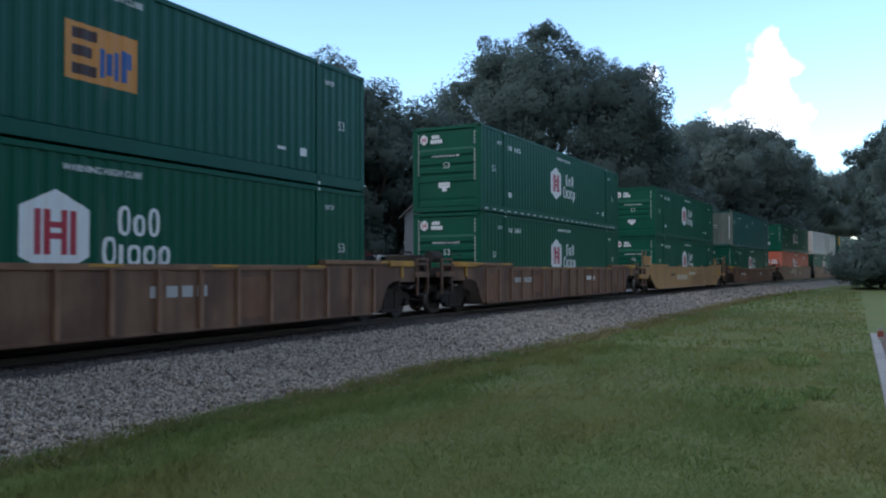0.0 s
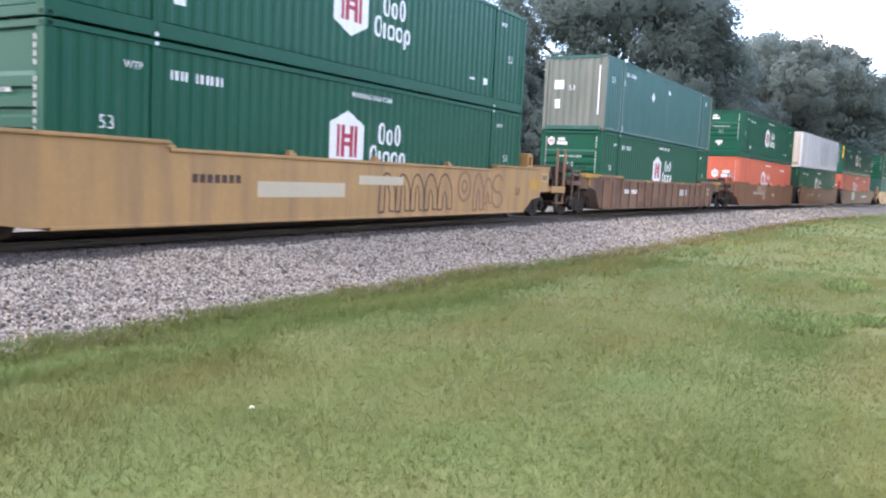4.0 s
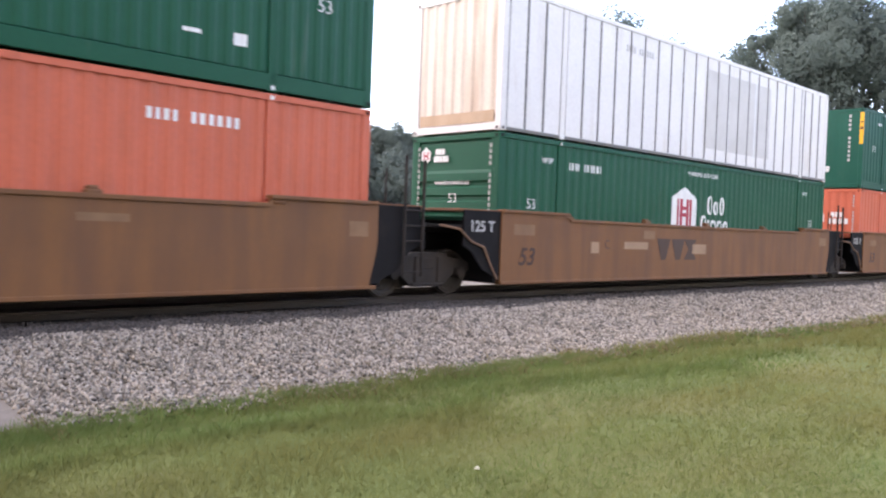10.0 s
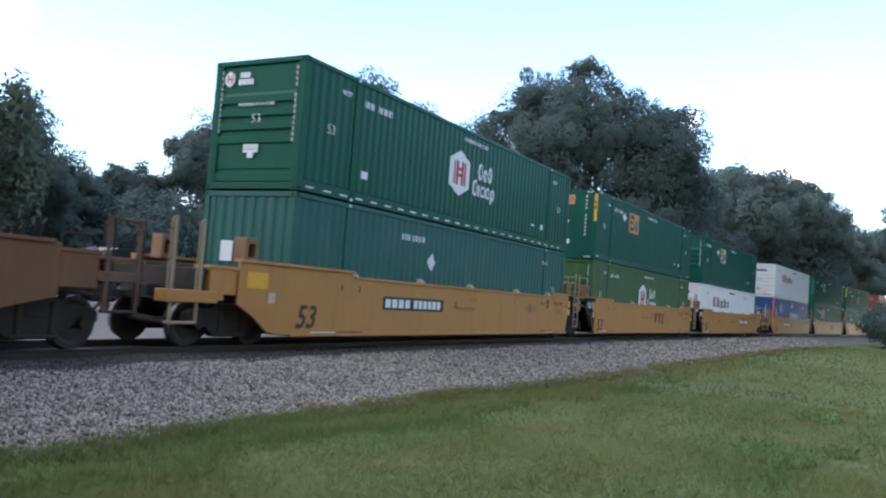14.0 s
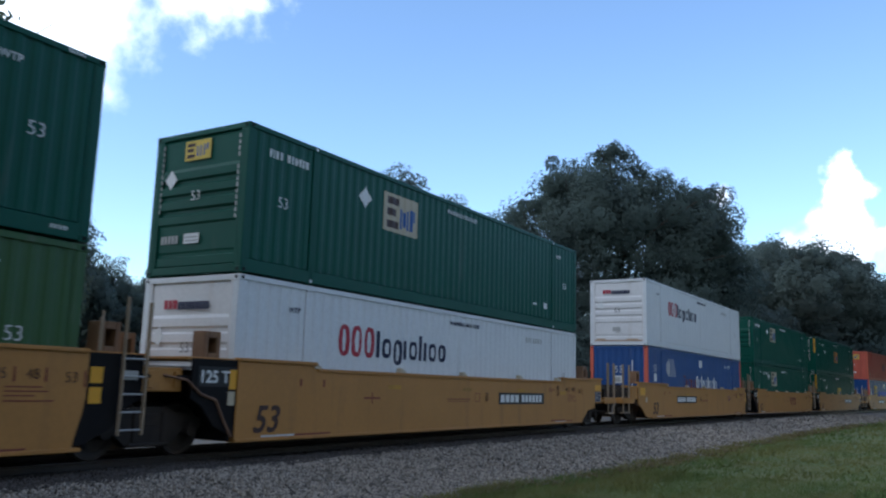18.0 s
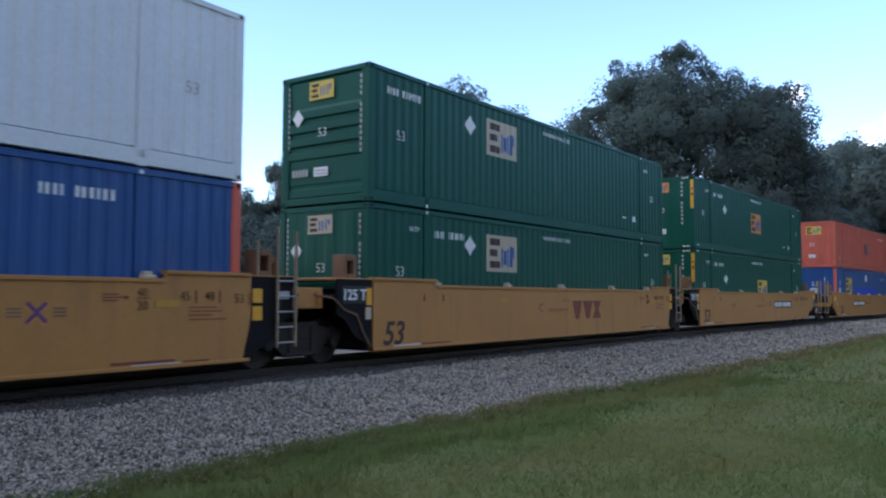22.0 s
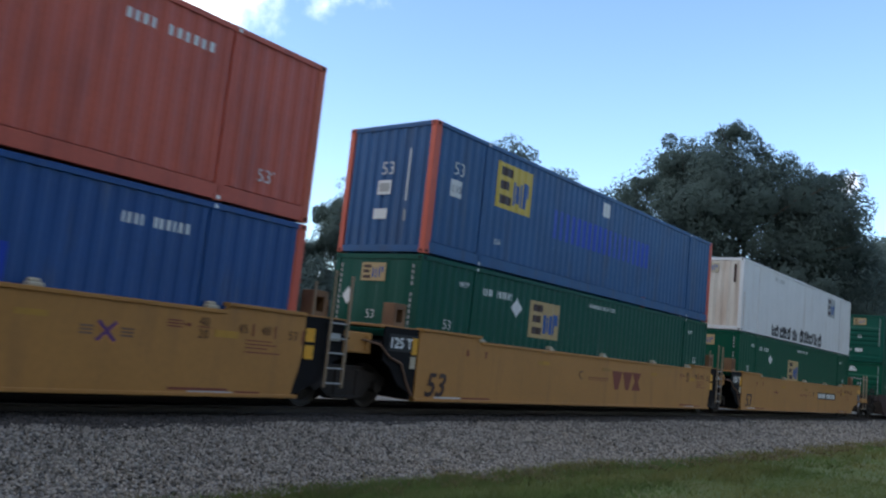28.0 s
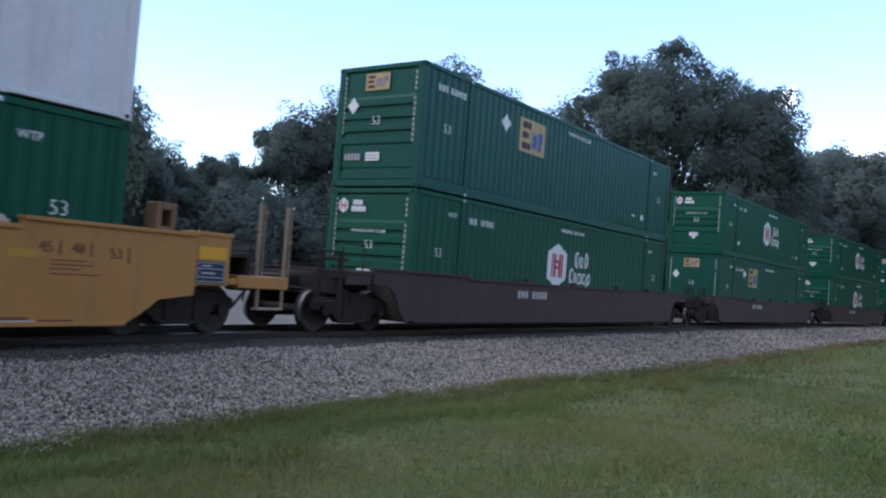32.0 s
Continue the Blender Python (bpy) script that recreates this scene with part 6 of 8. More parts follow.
STACKS = [  # upper and lower container of each wagon, from the head of the train
    (emp("green corrugated container with a tan square logo", end="flat", x=7.35, z=1.07, dia=1.85), hub("green corrugated container with a white hexagon logo")),
    (hub("green corrugated container with reflector dashes along its base", dash=True), hub("green corrugated container with a white hexagon logo")),
    (hub("green corrugated container with a white hexagon logo"), hub("green corrugated container with a white hexagon logo")),
    (dict(mat="teal", style="worn", end="ribs", end_mat="drab", posts="drab", label="faded grey-green container with a white diamond placard", marks=[("worn",), ("diamond", 5.97, 1.85), ("text", "53", 0.7, 1.9, 0.36), ("id", 2.4, 2.35, 1.2),
        ("end_rects", "data_plate", ("ink_white",), [(0.45, 0.85, 1.6, 1.95), (0.5, 0.72, 0.85, 1.2), (2.3, 2.36, 0.6, 2.5)], "white data plates"), ("end_text", "53", 1.05, 1.55, 0.3),
        ("rects", "small_mark", ("ink_white",), [(1.9, 2.05, 1.9, 2.1), (8.2, 8.5, 2.2, 2.4), (14.9, 15.1, 2.3, 2.5)])]), hub("green corrugated container with a white hexagon logo")),
    (hub("green corrugated container with a white hexagon logo"), dict(mat="orange", end="ribs", label="orange corrugated container with a white house-shaped logo", marks=[("hex_inc",), ("id", 12.2, 2.3, 1.5), ("text", "WARNING HIGH CUBE", 7.32, 2.54, 0.155, "ink_white")] +
        [("end_hex", 1.55, 1), TALL, TALL_L])),
    (dict(mat="stained", style="post", end="ribs", end_mat="cream_end", label="stained white sheet-and-post container, logo painted over", marks=[("rects", "painted_over_patch", ("ink_grey", "ink_pale", "white"), [(8.1, 11.9, 0.4, 2.5, 1), (8.9, 10.9, 0.7, 2.1, 0), (9.3, 9.36, 0.35, 2.6, 2), (10.9, 10.96, 0.35, 2.6, 2)], "faded grey patch"),
        ("end_rects", "rust_band", ("ink_peach",), [(0.2, 2.4, 0.19, 0.42)], "brown rust along the foot of the end wall"),
        ("id", 4.3, 2.3, 1.2)], ink="ink_grey"), hub("green corrugated container with a white hexagon logo")),
    (dict(mat="deep", end="flat", label="dark green container with amber reflector strips and a hexagon logo", marks=[("hex", 0.9), ("diamond", 3.8, 1.85), ("id", 2.3, 2.3, 1.25)] + side_text() +
        [("end_hex", 2.3), ("end_diamond", 0.5, 1.9), ("end_text", "53", 1.0, 1.4, 0.3), LABEL, TALL_IN, STRIPE]), dict(mat="orange", end="ribs", label="orange corrugated container with a white house-shaped logo",
        marks=[("hex_inc",), ("id", 12.2, 2.3, 1.5), ("text", "WARNING HIGH CUBE", 7.32, 2.54, 0.155, "ink_white")] + [("end_hex", 1.55, 1), TALL])),
    (hub("green corrugated container with reflector dashes along its base", dash=True), dict(mat="teal", end="ribs", label="plain faded green container with a diamond placard", marks=[("diamond", 5.97, 1.82), ("text", "53", 0.7, 0.35, 0.34), ("id", 4.4, 2.3, 1.2),
        ("text", "53", 14.9, 1.3, 0.34), ("text", "WTP", 13.9, 2.3, 0.22), ("end_rects", "data_plate", ("ink_white",), [(0.6, 0.95, 1.35, 1.8), (2.2, 2.34, 0.6, 1.2)], "white data plates"), ("end_text", "53", 1.15, 1.4, 0.28)])),
    (emp("green container with amber strips and an orange square logo", end="flat", panel="ink_orange", stripe=True), hub("lighter olive green container with a white house-shaped logo", mat="olive")),
    (emp("dark green container with a cream square logo", panel="ink_cream", end_panel="ink_yellow"), logistics_white("white corrugated container with red and navy lettering")),
    (logistics_white("white corrugated container with red and navy lettering"), blue_pacer("blue container with red corner posts and white lettering", "blue", [("forms", "logo_lettering", ("ink_maroon", "ink_white"), WORDMARK, "faded orange and white block lettering"),
        ("forms", "emblem", ("ink_pale",), emblem_rows(), "pale diamond emblem with stripes"), ("text", "53", 0.85, 1.85, 0.42), ("rects", "data_plate", ("ink_white",), [(0.9, 1.26, 1.42, 1.76), (7.8, 8.25, 2.25, 2.6)]), ("id", 12.6, 2.35, 1.2)])),
    (emp("dark green container with a cream square logo", panel="ink_cream", end_panel="ink_yellow"), emp("dark green container with a cream square logo", end="flat", panel="ink_cream")),
    (emp("green container with amber strips and an orange square logo", end="flat", panel="ink_orange", x=7.35, z=1.1, dia=1.85, stripe=True), emp("green container with amber strips and a yellow square logo", end="flat", panel="ink_yellow", x=8.2, z=0.9, dia=1.78, stripe=True)),
    (dict(mat="red", end="ribs", posts="orange", label="faded red corrugated container with a yellow end logo", marks=[("square", 7.75, 1.1, "ink_stake", 1.0, 0.75), ("id", 12.2, 2.3, 1.6), ("text", "53'", 14.9, 0.5, 0.32), ("text", "53", 0.9, 0.5, 0.3),
        ("end_square", 2.08, "ink_yellow", 1.3), ("end_text", "53'", 1.05, 1.35, 0.3), LABEL, ("end_rects", "end_number_mark", ("ink_white",), [(0.42, 0.55, 1.95, 2.6)])]),
     blue_pacer("blue container with red corner posts and a bright blue band", "blue", [("rects", "painted_over_band", ("sky_blue",), [(5.0, 11.1, 0.9, 1.75)], "bright blue repainted band"), ("square", 2.5, 1.2, "ink_yellow", 1.5, 1.1),
        ("rects", "data_plate", ("ink_white",), [(7.8, 8.28, 2.15, 2.58), (0.8, 1.15, 1.3, 1.65)]), ("text", "53", 0.8, 1.8, 0.42), ("id", 12.6, 2.3, 1.2)])),
    (blue_pacer("faded blue container with red corner posts and a yellow logo", "slate", [("square", 2.42, 1.5, "ink_yellow", 1.5, 1.1), ("rects", "painted_over_band", ("sky_blue",), [(5.1 + 0.31 * i, 5.27 + 0.31 * i, 1.2, 1.95) for i in range(19)], "bright blue repainted band"),
        ("text", "53", 0.75, 1.87, 0.42), ("rects", "data_plate", ("ink_white",), [(0.7, 1.12, 1.38, 1.76), (7.7, 8.15, 2.28, 2.68)]), ("text", "110", 0.74, 1.48, 0.24, "ink_navy"), ("text", "DA", 2.5, 0.6, 0.2)]),
     emp("dark green container with a tan square logo", end="flat", panel="ink_tan", x=4.35, z=1.5, dia=2.15)),
    (dict(mat="stained", style="flat", end="ribs", end_mat="cream_end", label="dirty white smooth-sided container with black spray marks", ink="ink_grey", marks=[("sprayed",),
        ("square", 11.85, 1.72, "ink_grey", 1.3, 0.95), ("id", 3.8, 2.45, 1.3), ("end_square", 2.3, "ink_cream"), ("end_rects", "end_number_mark", ("ink_brown",), [(2.2, 2.3, 1.9, 2.65), (0.9, 1.1, 1.3, 1.4)]), ("rects", "rust_run", ("ink_peach",), [(0.28, 0.34, 0.2, 1.6)])]),
     emp("green container with a tan square logo half worn away", mat="green", end="flat", panel="ink_tan", x=6.15, z=1.2, dia=2.0)),
    (emp("dark green container with a tan square logo", panel="ink_tan"), hub("green corrugated container with a white hexagon logo", z=0.87)),
    (hub("green corrugated container with a white hexagon logo"), emp("dark green container with a tan square logo", end="flat", panel="ink_tan")),
    (hub("green corrugated container with a white hexagon logo"), hub("green corrugated container with a white hexagon logo")),
    (emp("dark green container with a cream square logo", panel="ink_cream"), hub("green corrugated container with a white hexagon logo")),
    (hub("green corrugated container with a white hexagon logo"), emp("dark green container with a tan square logo", panel="ink_tan")),
    (hub("green corrugated container with a white hexagon logo"), hub("green corrugated container with a white hexagon logo")),
    (emp("dark green container with a tan square logo", panel="ink_tan"), hub("green corrugated container with a white hexagon logo")),
]

# where the front of each stack stands along the track at the start, in metres
FRONTS = [3.01, 26.32, 49.80, 73.20, 96.73, 116.21, 135.58, 158.94, 178.39, 197.76, 221.59, 241.10, 260.54, 284.32, 303.80, 323.37, 346.93, 370.25]
FRONTS += [FRONTS[-1] + 23.45 * (i + 1) for i in range(len(STACKS) - len(FRONTS))]


def run(t):
    """How far the train has come by t seconds."""
    return 10.3694 * t + 0.002937 * (t - 16) ** 2 -0.0001666 * (t - 16) ** 3


# ------------------------------------------------------------------ wagons
def wheelset_mesh():
    def make():
        s = Shape()
        prof = [(0.0, 0.0), (0.1, 0.0), (0.12, 0.02), (0.3, 0.03), (0.36, 0.0), (0.425, 0.0), (0.43, 0.1), (0.46, 0.115), (0.46, 0.14), (0.36, 0.14), (0.3, 0.09), (0.12, 0.1), (0.08, 0.12)]
        for sg in (-1, 1):
            k = Shape()
            k.lathe([(r, sg * (0.84 - h)) for r, h in prof], 28)
            k.m = [1 if j // 28 == 5 else 0 for j in range(len(k.m))]
            s.v, s.f, s.m = s.v + k.v, s.f + [tuple(i + len(s.v) for i in f) for f in k.f], s.m + k.m
        s.rod((0, -0.98, 0), (0, 0.98, 0), 0.08, 12)
        for sg in (-1, 1):
            for a in range(3):
                s.rod((0.05 * math.cos(a * 2.1), sg * 0.98, 0.05 * math.sin(a * 2.1)), (0.05 * math.cos(a * 2.1), sg * 1.0, 0.05 * math.sin(a * 2.1)), 0.015, 6)
        return s.mesh("wheelset", "wheel", "tread")
    return cached("wheelset", make)


def sideframe_mesh():
    def make():
        s = Shape()
        top = [(-1.12, 0.62), (-0.95, 0.7), (-0.55, 0.72), (-0.38, 0.82), (0.38, 0.82), (0.55, 0.72), (0.95, 0.7), (1.12, 0.62), (1.12, 0.46), (1.0, 0.44), (0.98, 0.54), (0.74, 0.54), (0.7, 0.42),
               (0.42, 0.2), (-0.42, 0.2), (-0.7, 0.42), (-0.74, 0.54), (-0.98, 0.54), (-1.0, 0.44), (-1.12, 0.46)]
        s.slab(top, -0.09, 0.09)
        s.box(-0.34, -0.24, -0.12, 0.12, 0.26, 0.76, c=0.02)
        s.box(0.24, 0.34, -0.12, 0.12, 0.26, 0.76, c=0.02)
        s.box(-0.42, 0.42, -0.13, 0.13, 0.19, 0.26, c=0.02)
        for x in (-0.865, 0.865):
            s.rod((x, -0.16, 0.44), (x, 0.1, 0.44), 0.11, 12)
        return s.mesh("side_frame", "iron")
    return cached("sideframe", make)


def spring_mesh():
    def make():
        s = Shape()
        for i in range(3):
            for j in range(7):
                s.rod((-0.14 + 0.14 * i, 0, 0.27 + 0.04 * j), (-0.14 + 0.14 * i, 0, 0.295 + 0.04 * j), 0.06, 8)
        return s.mesh("spring_nest", "black")
    return cached("springs", make)


def bolster_mesh():
    def make():
        s = Shape()
        s.box(-0.2, 0.2, -1.1, 1.1, 0.5, 0.74, c=0.03)
        s.rod((0, 0, 0.74), (0, 0, 0.86), 0.2, 14)
        for sx in (-1, 1):
            s.box(sx * 0.34, sx * 0.4, -0.75, 0.75, 0.36, 0.46, c=0.01)
            s.box(sx * 0.4, sx * 0.45, -0.82, -0.68, 0.3, 0.58)
            s.box(sx * 0.4, sx * 0.45, 0.68, 0.82, 0.3, 0.58)
        return s.mesh("bolster", "iron")
    return cached("bolster", make)


SPINNERS = []   # wheelsets with the place of their axle in the train


def truck(wagon, x, unit):
    t = part("truck", bolster_mesh(), wagon, "grimy black four-wheel truck", pose(x, 0, 0))
    for sy in (-1, 1):
        part("side_frame", sideframe_mesh(), t, m=Matrix.Translation((0, sy * 1.0, 0)) @ Matrix.Diagonal((1, -sy, 1, 1)))
        part("spring_nest", spring_mesh(), t, m=pose(0, sy * 1.0, 0))
    for dx in (-0.865, 0.865):
        w = part("wheelset", wheelset_mesh(), t, m=pose(dx, 0, 0.43))
        SPINNERS.append((w, unit, HALF + x + dx, dx))
    return t


def bar(w, d, h, mat):
    s = Shape()
    s.box(0, w, 0, d, 0, h, c=0.008)
    return s.mesh("bar", mat)


def rung(w, mat):
    s = Shape()
    s.rod((0, 0, 0), (w, 0, 0), 0.015, 6)
    return s.mesh("rung", mat)


TOPZ = {"yellow": 1.56, "faded": 1.5, "rib": 1.42, "brown": 1.56, "dark": 1.3}
PAINT = {"yellow": "yellow_car", "faded": "faded_car", "rib": "brown_car", "brown": "tan_car", "dark": "dark_car"}
SAY = {"yellow": "yellow smooth-sided well wagon", "faded": "faded yellow well wagon with spray paint", "rib": "rusty brown well wagon with ribbed sides",
       "brown": "brown smooth-sided well wagon", "dark": "dark maroon low-sided well wagon"}


def end_outline(kind, sx, top, style):
    """The lower outline of a side plate at one end, outwards: (x from the container's end, z)."""
    if kind == "joint":
        return [(0.06, 0.26), (0.06, top)] if sx < 0 else [(-0.1, 0.26), (-0.07, 0.42), (0.02, 0.75), (0.06, 1.0), (0.06, top)]
    if style in ("yellow", "faded"):
        if sx < 0:
            return [(0.42, 0.26), (0.8, 0.32), (1.2, 0.6), (1.68, 0.84), (1.68, top - 0.02)]
        return [(0.06, 0.26), (0.34, 0.42), (0.62, 0.62), (1.28, 0.7), (1.28, top - 0.02)]
    if style == "brown":
        return [(0.2, 0.26), (0.4, 0.44), (0.78, 0.68), (1.62, 0.86), (1.62, top - 0.02)]
    return [(0.3, 0.26), (0.52, 0.42), (0.66, 0.72), (0.84, 0.93), (1.1, 1.02), (1.5, 1.05), (1.5, top - 0.02)]


def end_box(style, sx, raised, paint):
    """The boxed corner beyond the side plate."""
    s = Shape()
    x0, x1, z0, z1 = ((1.3, 2.02, 0.86, raised + 0.05) if sx > 0 else (1.7, 2.4, 1.0, raised - 0.16)) if style in ("yellow", "faded") else (1.64 if style == "brown" else 1.52, 2.35, 1.0, raised - 0.1)
    s.box(x0, x1, -1.47, -1.1, z0, z1, c=0.015)
    s.box(x0 - 0.02, x1 + 0.03, -1.49, -1.06, z1 - 0.05, z1 + 0.015, c=0.008)
    return s.mesh("end_box", paint)


def hollow_post(raised, y, paint):
    """A container guide: a post with a window through it."""
    s = Shape()
    t = raised + 0.46
    for a, b in ((0.6, 0.69), (0.88, 0.97)):
        s.box(a, b, y - 0.16, y + 0.16, raised - 0.05, t, c=0.012)
    s.box(0.69, 0.88, y - 0.16, y + 0.16, t - 0.12, t, c=0.01)
    s.box(0.69, 0.88, y - 0.16, y + 0.16, raised - 0.05, raised + 0.08, c=0.01)
    s.box(0.69, 0.88, y + 0.08, y + 0.16, raised + 0.05, t - 0.1)
    return s.mesh("guide_post", paint)


def step_ladder(wagon, style, end, raised, paint):
    """The brakeman's steps at a coupled end: stiles, hoops, a sill and a hanging step."""
    if style in ("yellow", "faded"):
        x0, x1, z0, z1, steel, pale = 2.62, 3.28, 0.84, 2.34, "ladder_steel" if style == "yellow" else "ink_stake", "ladder_steel" if style == "yellow" else "ink_stake"
    else:
        x0, x1, z0, z1, steel, pale = 2.45, 3.06, 0.62, 2.16 if style == "brown" else 1.66, "brown_car" if style == "brown" else paint if style == "rib" else "iron", "iron"
    lad = part("ladder", cached(("stile", style, "c"), lambda: bar(0.05 if style in ("yellow", "faded") else 0.075, 0.06, z1 - z0, steel)), wagon, "steel end steps with grab hoops", end @ Matrix.Translation((x0, -1.5, z0)))
    part("stile", cached(("stile", style, "c"), lambda: bar(0.05 if style in ("yellow", "faded") else 0.075, 0.06, z1 - z0, steel)), lad, m=Matrix.Translation((x1 - x0, 0, 0)))

    def hoop():
        s = Shape()
        s.tube([(0.07, 0.02, 0.12), (0.13, 0.02, 0.14), (0.13, 0.02, z1 - z0 - 0.1), (0.1, 0.02, z1 - z0 - 0.03), (0.06, 0.02, z1 - z0 - 0.03)], 0.016)
        return s.mesh("grab_hoop", pale)
    for dx in (0.0, x1 - x0):
        part("grab_hoop", cached(("hoop", style), hoop), lad, m=Matrix.Translation((dx, 0, 0)))

    wide = x1 - x0
    if style in ("yellow", "faded"):
        bars = [("step_sill", -0.42, wide + 0.14, -0.01, 0.3, 0.0, 0.22), ("sill_bracket", -0.6, -0.42, 0.02, 0.12, 0.05, 0.16)]
    else:
        bars = [("step_sill", -0.14, wide + 0.12, 0.0, 0.2, 0.5, 0.66), ("step_rail", -0.14, wide + 0.12, 0.0, 0.16, 0.84, 0.9), ("top_bar", 0.0, wide + 0.07, 0.01, 0.08, z1 - z0 - 0.05, z1 - z0)]
    for name, *b in bars:
        def one():
            s = Shape()
            s.box(*b, c=0.012)
            return s.mesh(name, paint if style in ("yellow", "faded") else steel)
        part(name, cached((name, style), one), lad)

    def low_step():
        s = Shape()
        d = -0.38 if style in ("yellow", "faded") else 0.0
        for a in (0.05, x1 - x0):
            s.box(a, a + 0.045, 0.0, 0.05, d, d + 0.5, c=0.006)
        s.box(0.05, x1 - x0 + 0.045, -0.01, 0.14, d, d + 0.045, c=0.008)
        return s.mesh("hanging_step", pale)
    part("hanging_step", cached(("low_step", style), low_step), lad)


def well_wagon(unit, style, front, rear, gap_front, gap_rear, marks=()):
    wagon = new("well_wagon")
    paint, top = PAINT[style], TOPZ[style]
    tagged(wagon, SAY[style] + (" coupled" if "coupler" in (front, rear) else " jointed") + " in a freight train", "freight wagon", "wagons of the train")
    key = (style, front, rear)
    raised = top + 0.12 if style != "dark" else top + 0.06

    def plate():
        s = Shape()
        low_f = [(-HALF - a, z) for a, z in end_outline(front, -1, raised, style)]
        low_r = [(HALF + a, z) for a, z in end_outline(rear, 1, raised, style)]
        back = 1.62 if style == "yellow" else 2.05
        upper = [(HALF - back, raised), (HALF - back - 0.07, top), (-HALF + 2.12, top), (-HALF + 2.05, raised)]
        ring = [p for p in low_f[::-1]] + [p for p in low_r] + upper
        s.slab(ring, -1.5, -1.45)
        return s.mesh("side_plate", paint)

    side = cached(("plate", key), plate)

    def lip():
        s = Shape()
        back = 1.64 if style == "yellow" else 2.07
        s.box(-HALF + 2.1, HALF - back - 0.03, -1.53, -1.36, top - (0.09 if style == "rib" else 0.05), top + 0.015, c=0.008)
        for sx in (-1, 1):
            a, b = sorted((sx * (HALF + (((1.27 if sx > 0 else 1.67) if style in ("yellow", "faded") else 2.1 if style == "rib" else 1.5) if (front, rear)[sx > 0] == "coupler" else 0.04)), sx * (HALF - (back if sx > 0 else 2.07))))
            s.box(a, b, -1.54, -1.34, raised - (0.08 if style == "rib" else 0.04), raised + 0.02, c=0.008)
        return s.mesh("top_chord", "chord" if style in ("rib",) else paint)

    def sill():
        s = Shape()
        s.box(-HALF - 0.05, HALF + 0.05, -1.52, -1.3, 0.215, 0.275, c=0.008)
        return s.mesh("bottom_chord", paint)

    for sy in (-1, 1):
        m = Matrix.Diagonal((1, -sy, 1, 1))
        part("side_plate", side, wagon, m=m)
        part("top_chord", cached(("lip", key), lip), wagon, m=m)
        part("bottom_chord", cached(("sill", style), sill), wagon, m=m)
    if style == "rib":
        def stake():
            s = Shape()
            s.slab([(-0.05, 0.27), (0.05, 0.27), (0.05, top - 0.05), (-0.05, top - 0.05)], -1.56, -1.5)
            return s.mesh("stake", "ink_stake")
        for i in range(17):
            part("stake", cached("stake", stake), wagon, m=pose(-HALF - 0.1 + i * 1.02, 0, 0))
        for i, z0, z1 in ((0, 0.32, 1.2), (4, 0.5, 1.1), (11, 0.4, 1.2)):
            part("bare_panel", cached(("bare", i), lambda: flat_rects([(0.1, 0.9, z0, z1), (0.9, 0.97, z0 + 0.2, z1 - 0.1)], -1.5).mesh("bare_panel", "bare_rust")), wagon, "lighter rust-brown bare patch", pose(-HALF - 0.1 + i * 1.02, 0, 0))

        for x in (-HALF - 1.1, -HALF + 1.2, -HALF + 4.9, -HALF + 7.6, -HALF + 10.4, -HALF + 13.4, HALF + 0.4):
            end_bit = abs(x + 0.4) > HALF - 2.2
            part("yellow_patch", cached("flash", lambda: flat_rects([(0, 0.7, 0, 0.045)]).mesh("yellow_patch", "ink_ochre")), wagon, "worn yellow paint patch",
                 pose(x, -1.541 if end_bit else -1.531, (raised if end_bit else top) - 0.035))
    else:
        def guide():
            s = Shape()
            s.box(-0.11, 0.11, -1.52, -1.36, top, top + 0.07, c=0.02)
            s.box(-0.07, 0.07, -1.48, -1.34, top + 0.06, top + 0.12, c=0.02)
            return s.mesh("container_guide", "ink_cream" if style == "yellow" else paint)
        for x in (-5.95, -2.9, 0.0, 3.35, 6.15):
            part("container_guide", cached(("guide", style), guide), wagon, m=pose(x, 0, 0))

    def beam():
        s = Shape()
        s.box(-0.16, 0.16, -1.44, 1.44, 0.2, 0.335, c=0.01)
        return s.mesh("cross_beam", paint)
    for x in (-HALF + 0.3, -6.1, -2.2, 2.2, 6.1, HALF - 0.3):
        part("cross_beam", cached(("beam", style), beam), wagon, m=pose(x, 0, 0))

    for sx, kind, gap in ((-1, front, gap_front), (1, rear, gap_rear)):
        end = Matrix.Translation((sx * HALF, 0, 0)) @ Matrix.Diagonal((sx, 1, 1, 1))

        def bulk():
            s = Shape()
            s.box(0.12, 0.2, -1.44, 1.44, 0.24, top - 0.1, c=0.01)
            return s.mesh("bulkhead", "black" if kind == "joint" else "iron")
        part("bulkhead", cached(("bulk", style, kind), bulk), wagon, m=end)

        if style in ("yellow", "faded"):
            for y in (-1.15, 1.15):
                shift = -0.25 if kind == "joint" else 0.0 if sx > 0 else 0.4
                part("guide_post", cached(("hp", style, y), lambda: hollow_post(raised, y, "chord" if style == "yellow" else paint)), wagon, m=end @ Matrix.Translation((shift, 0, 0)))
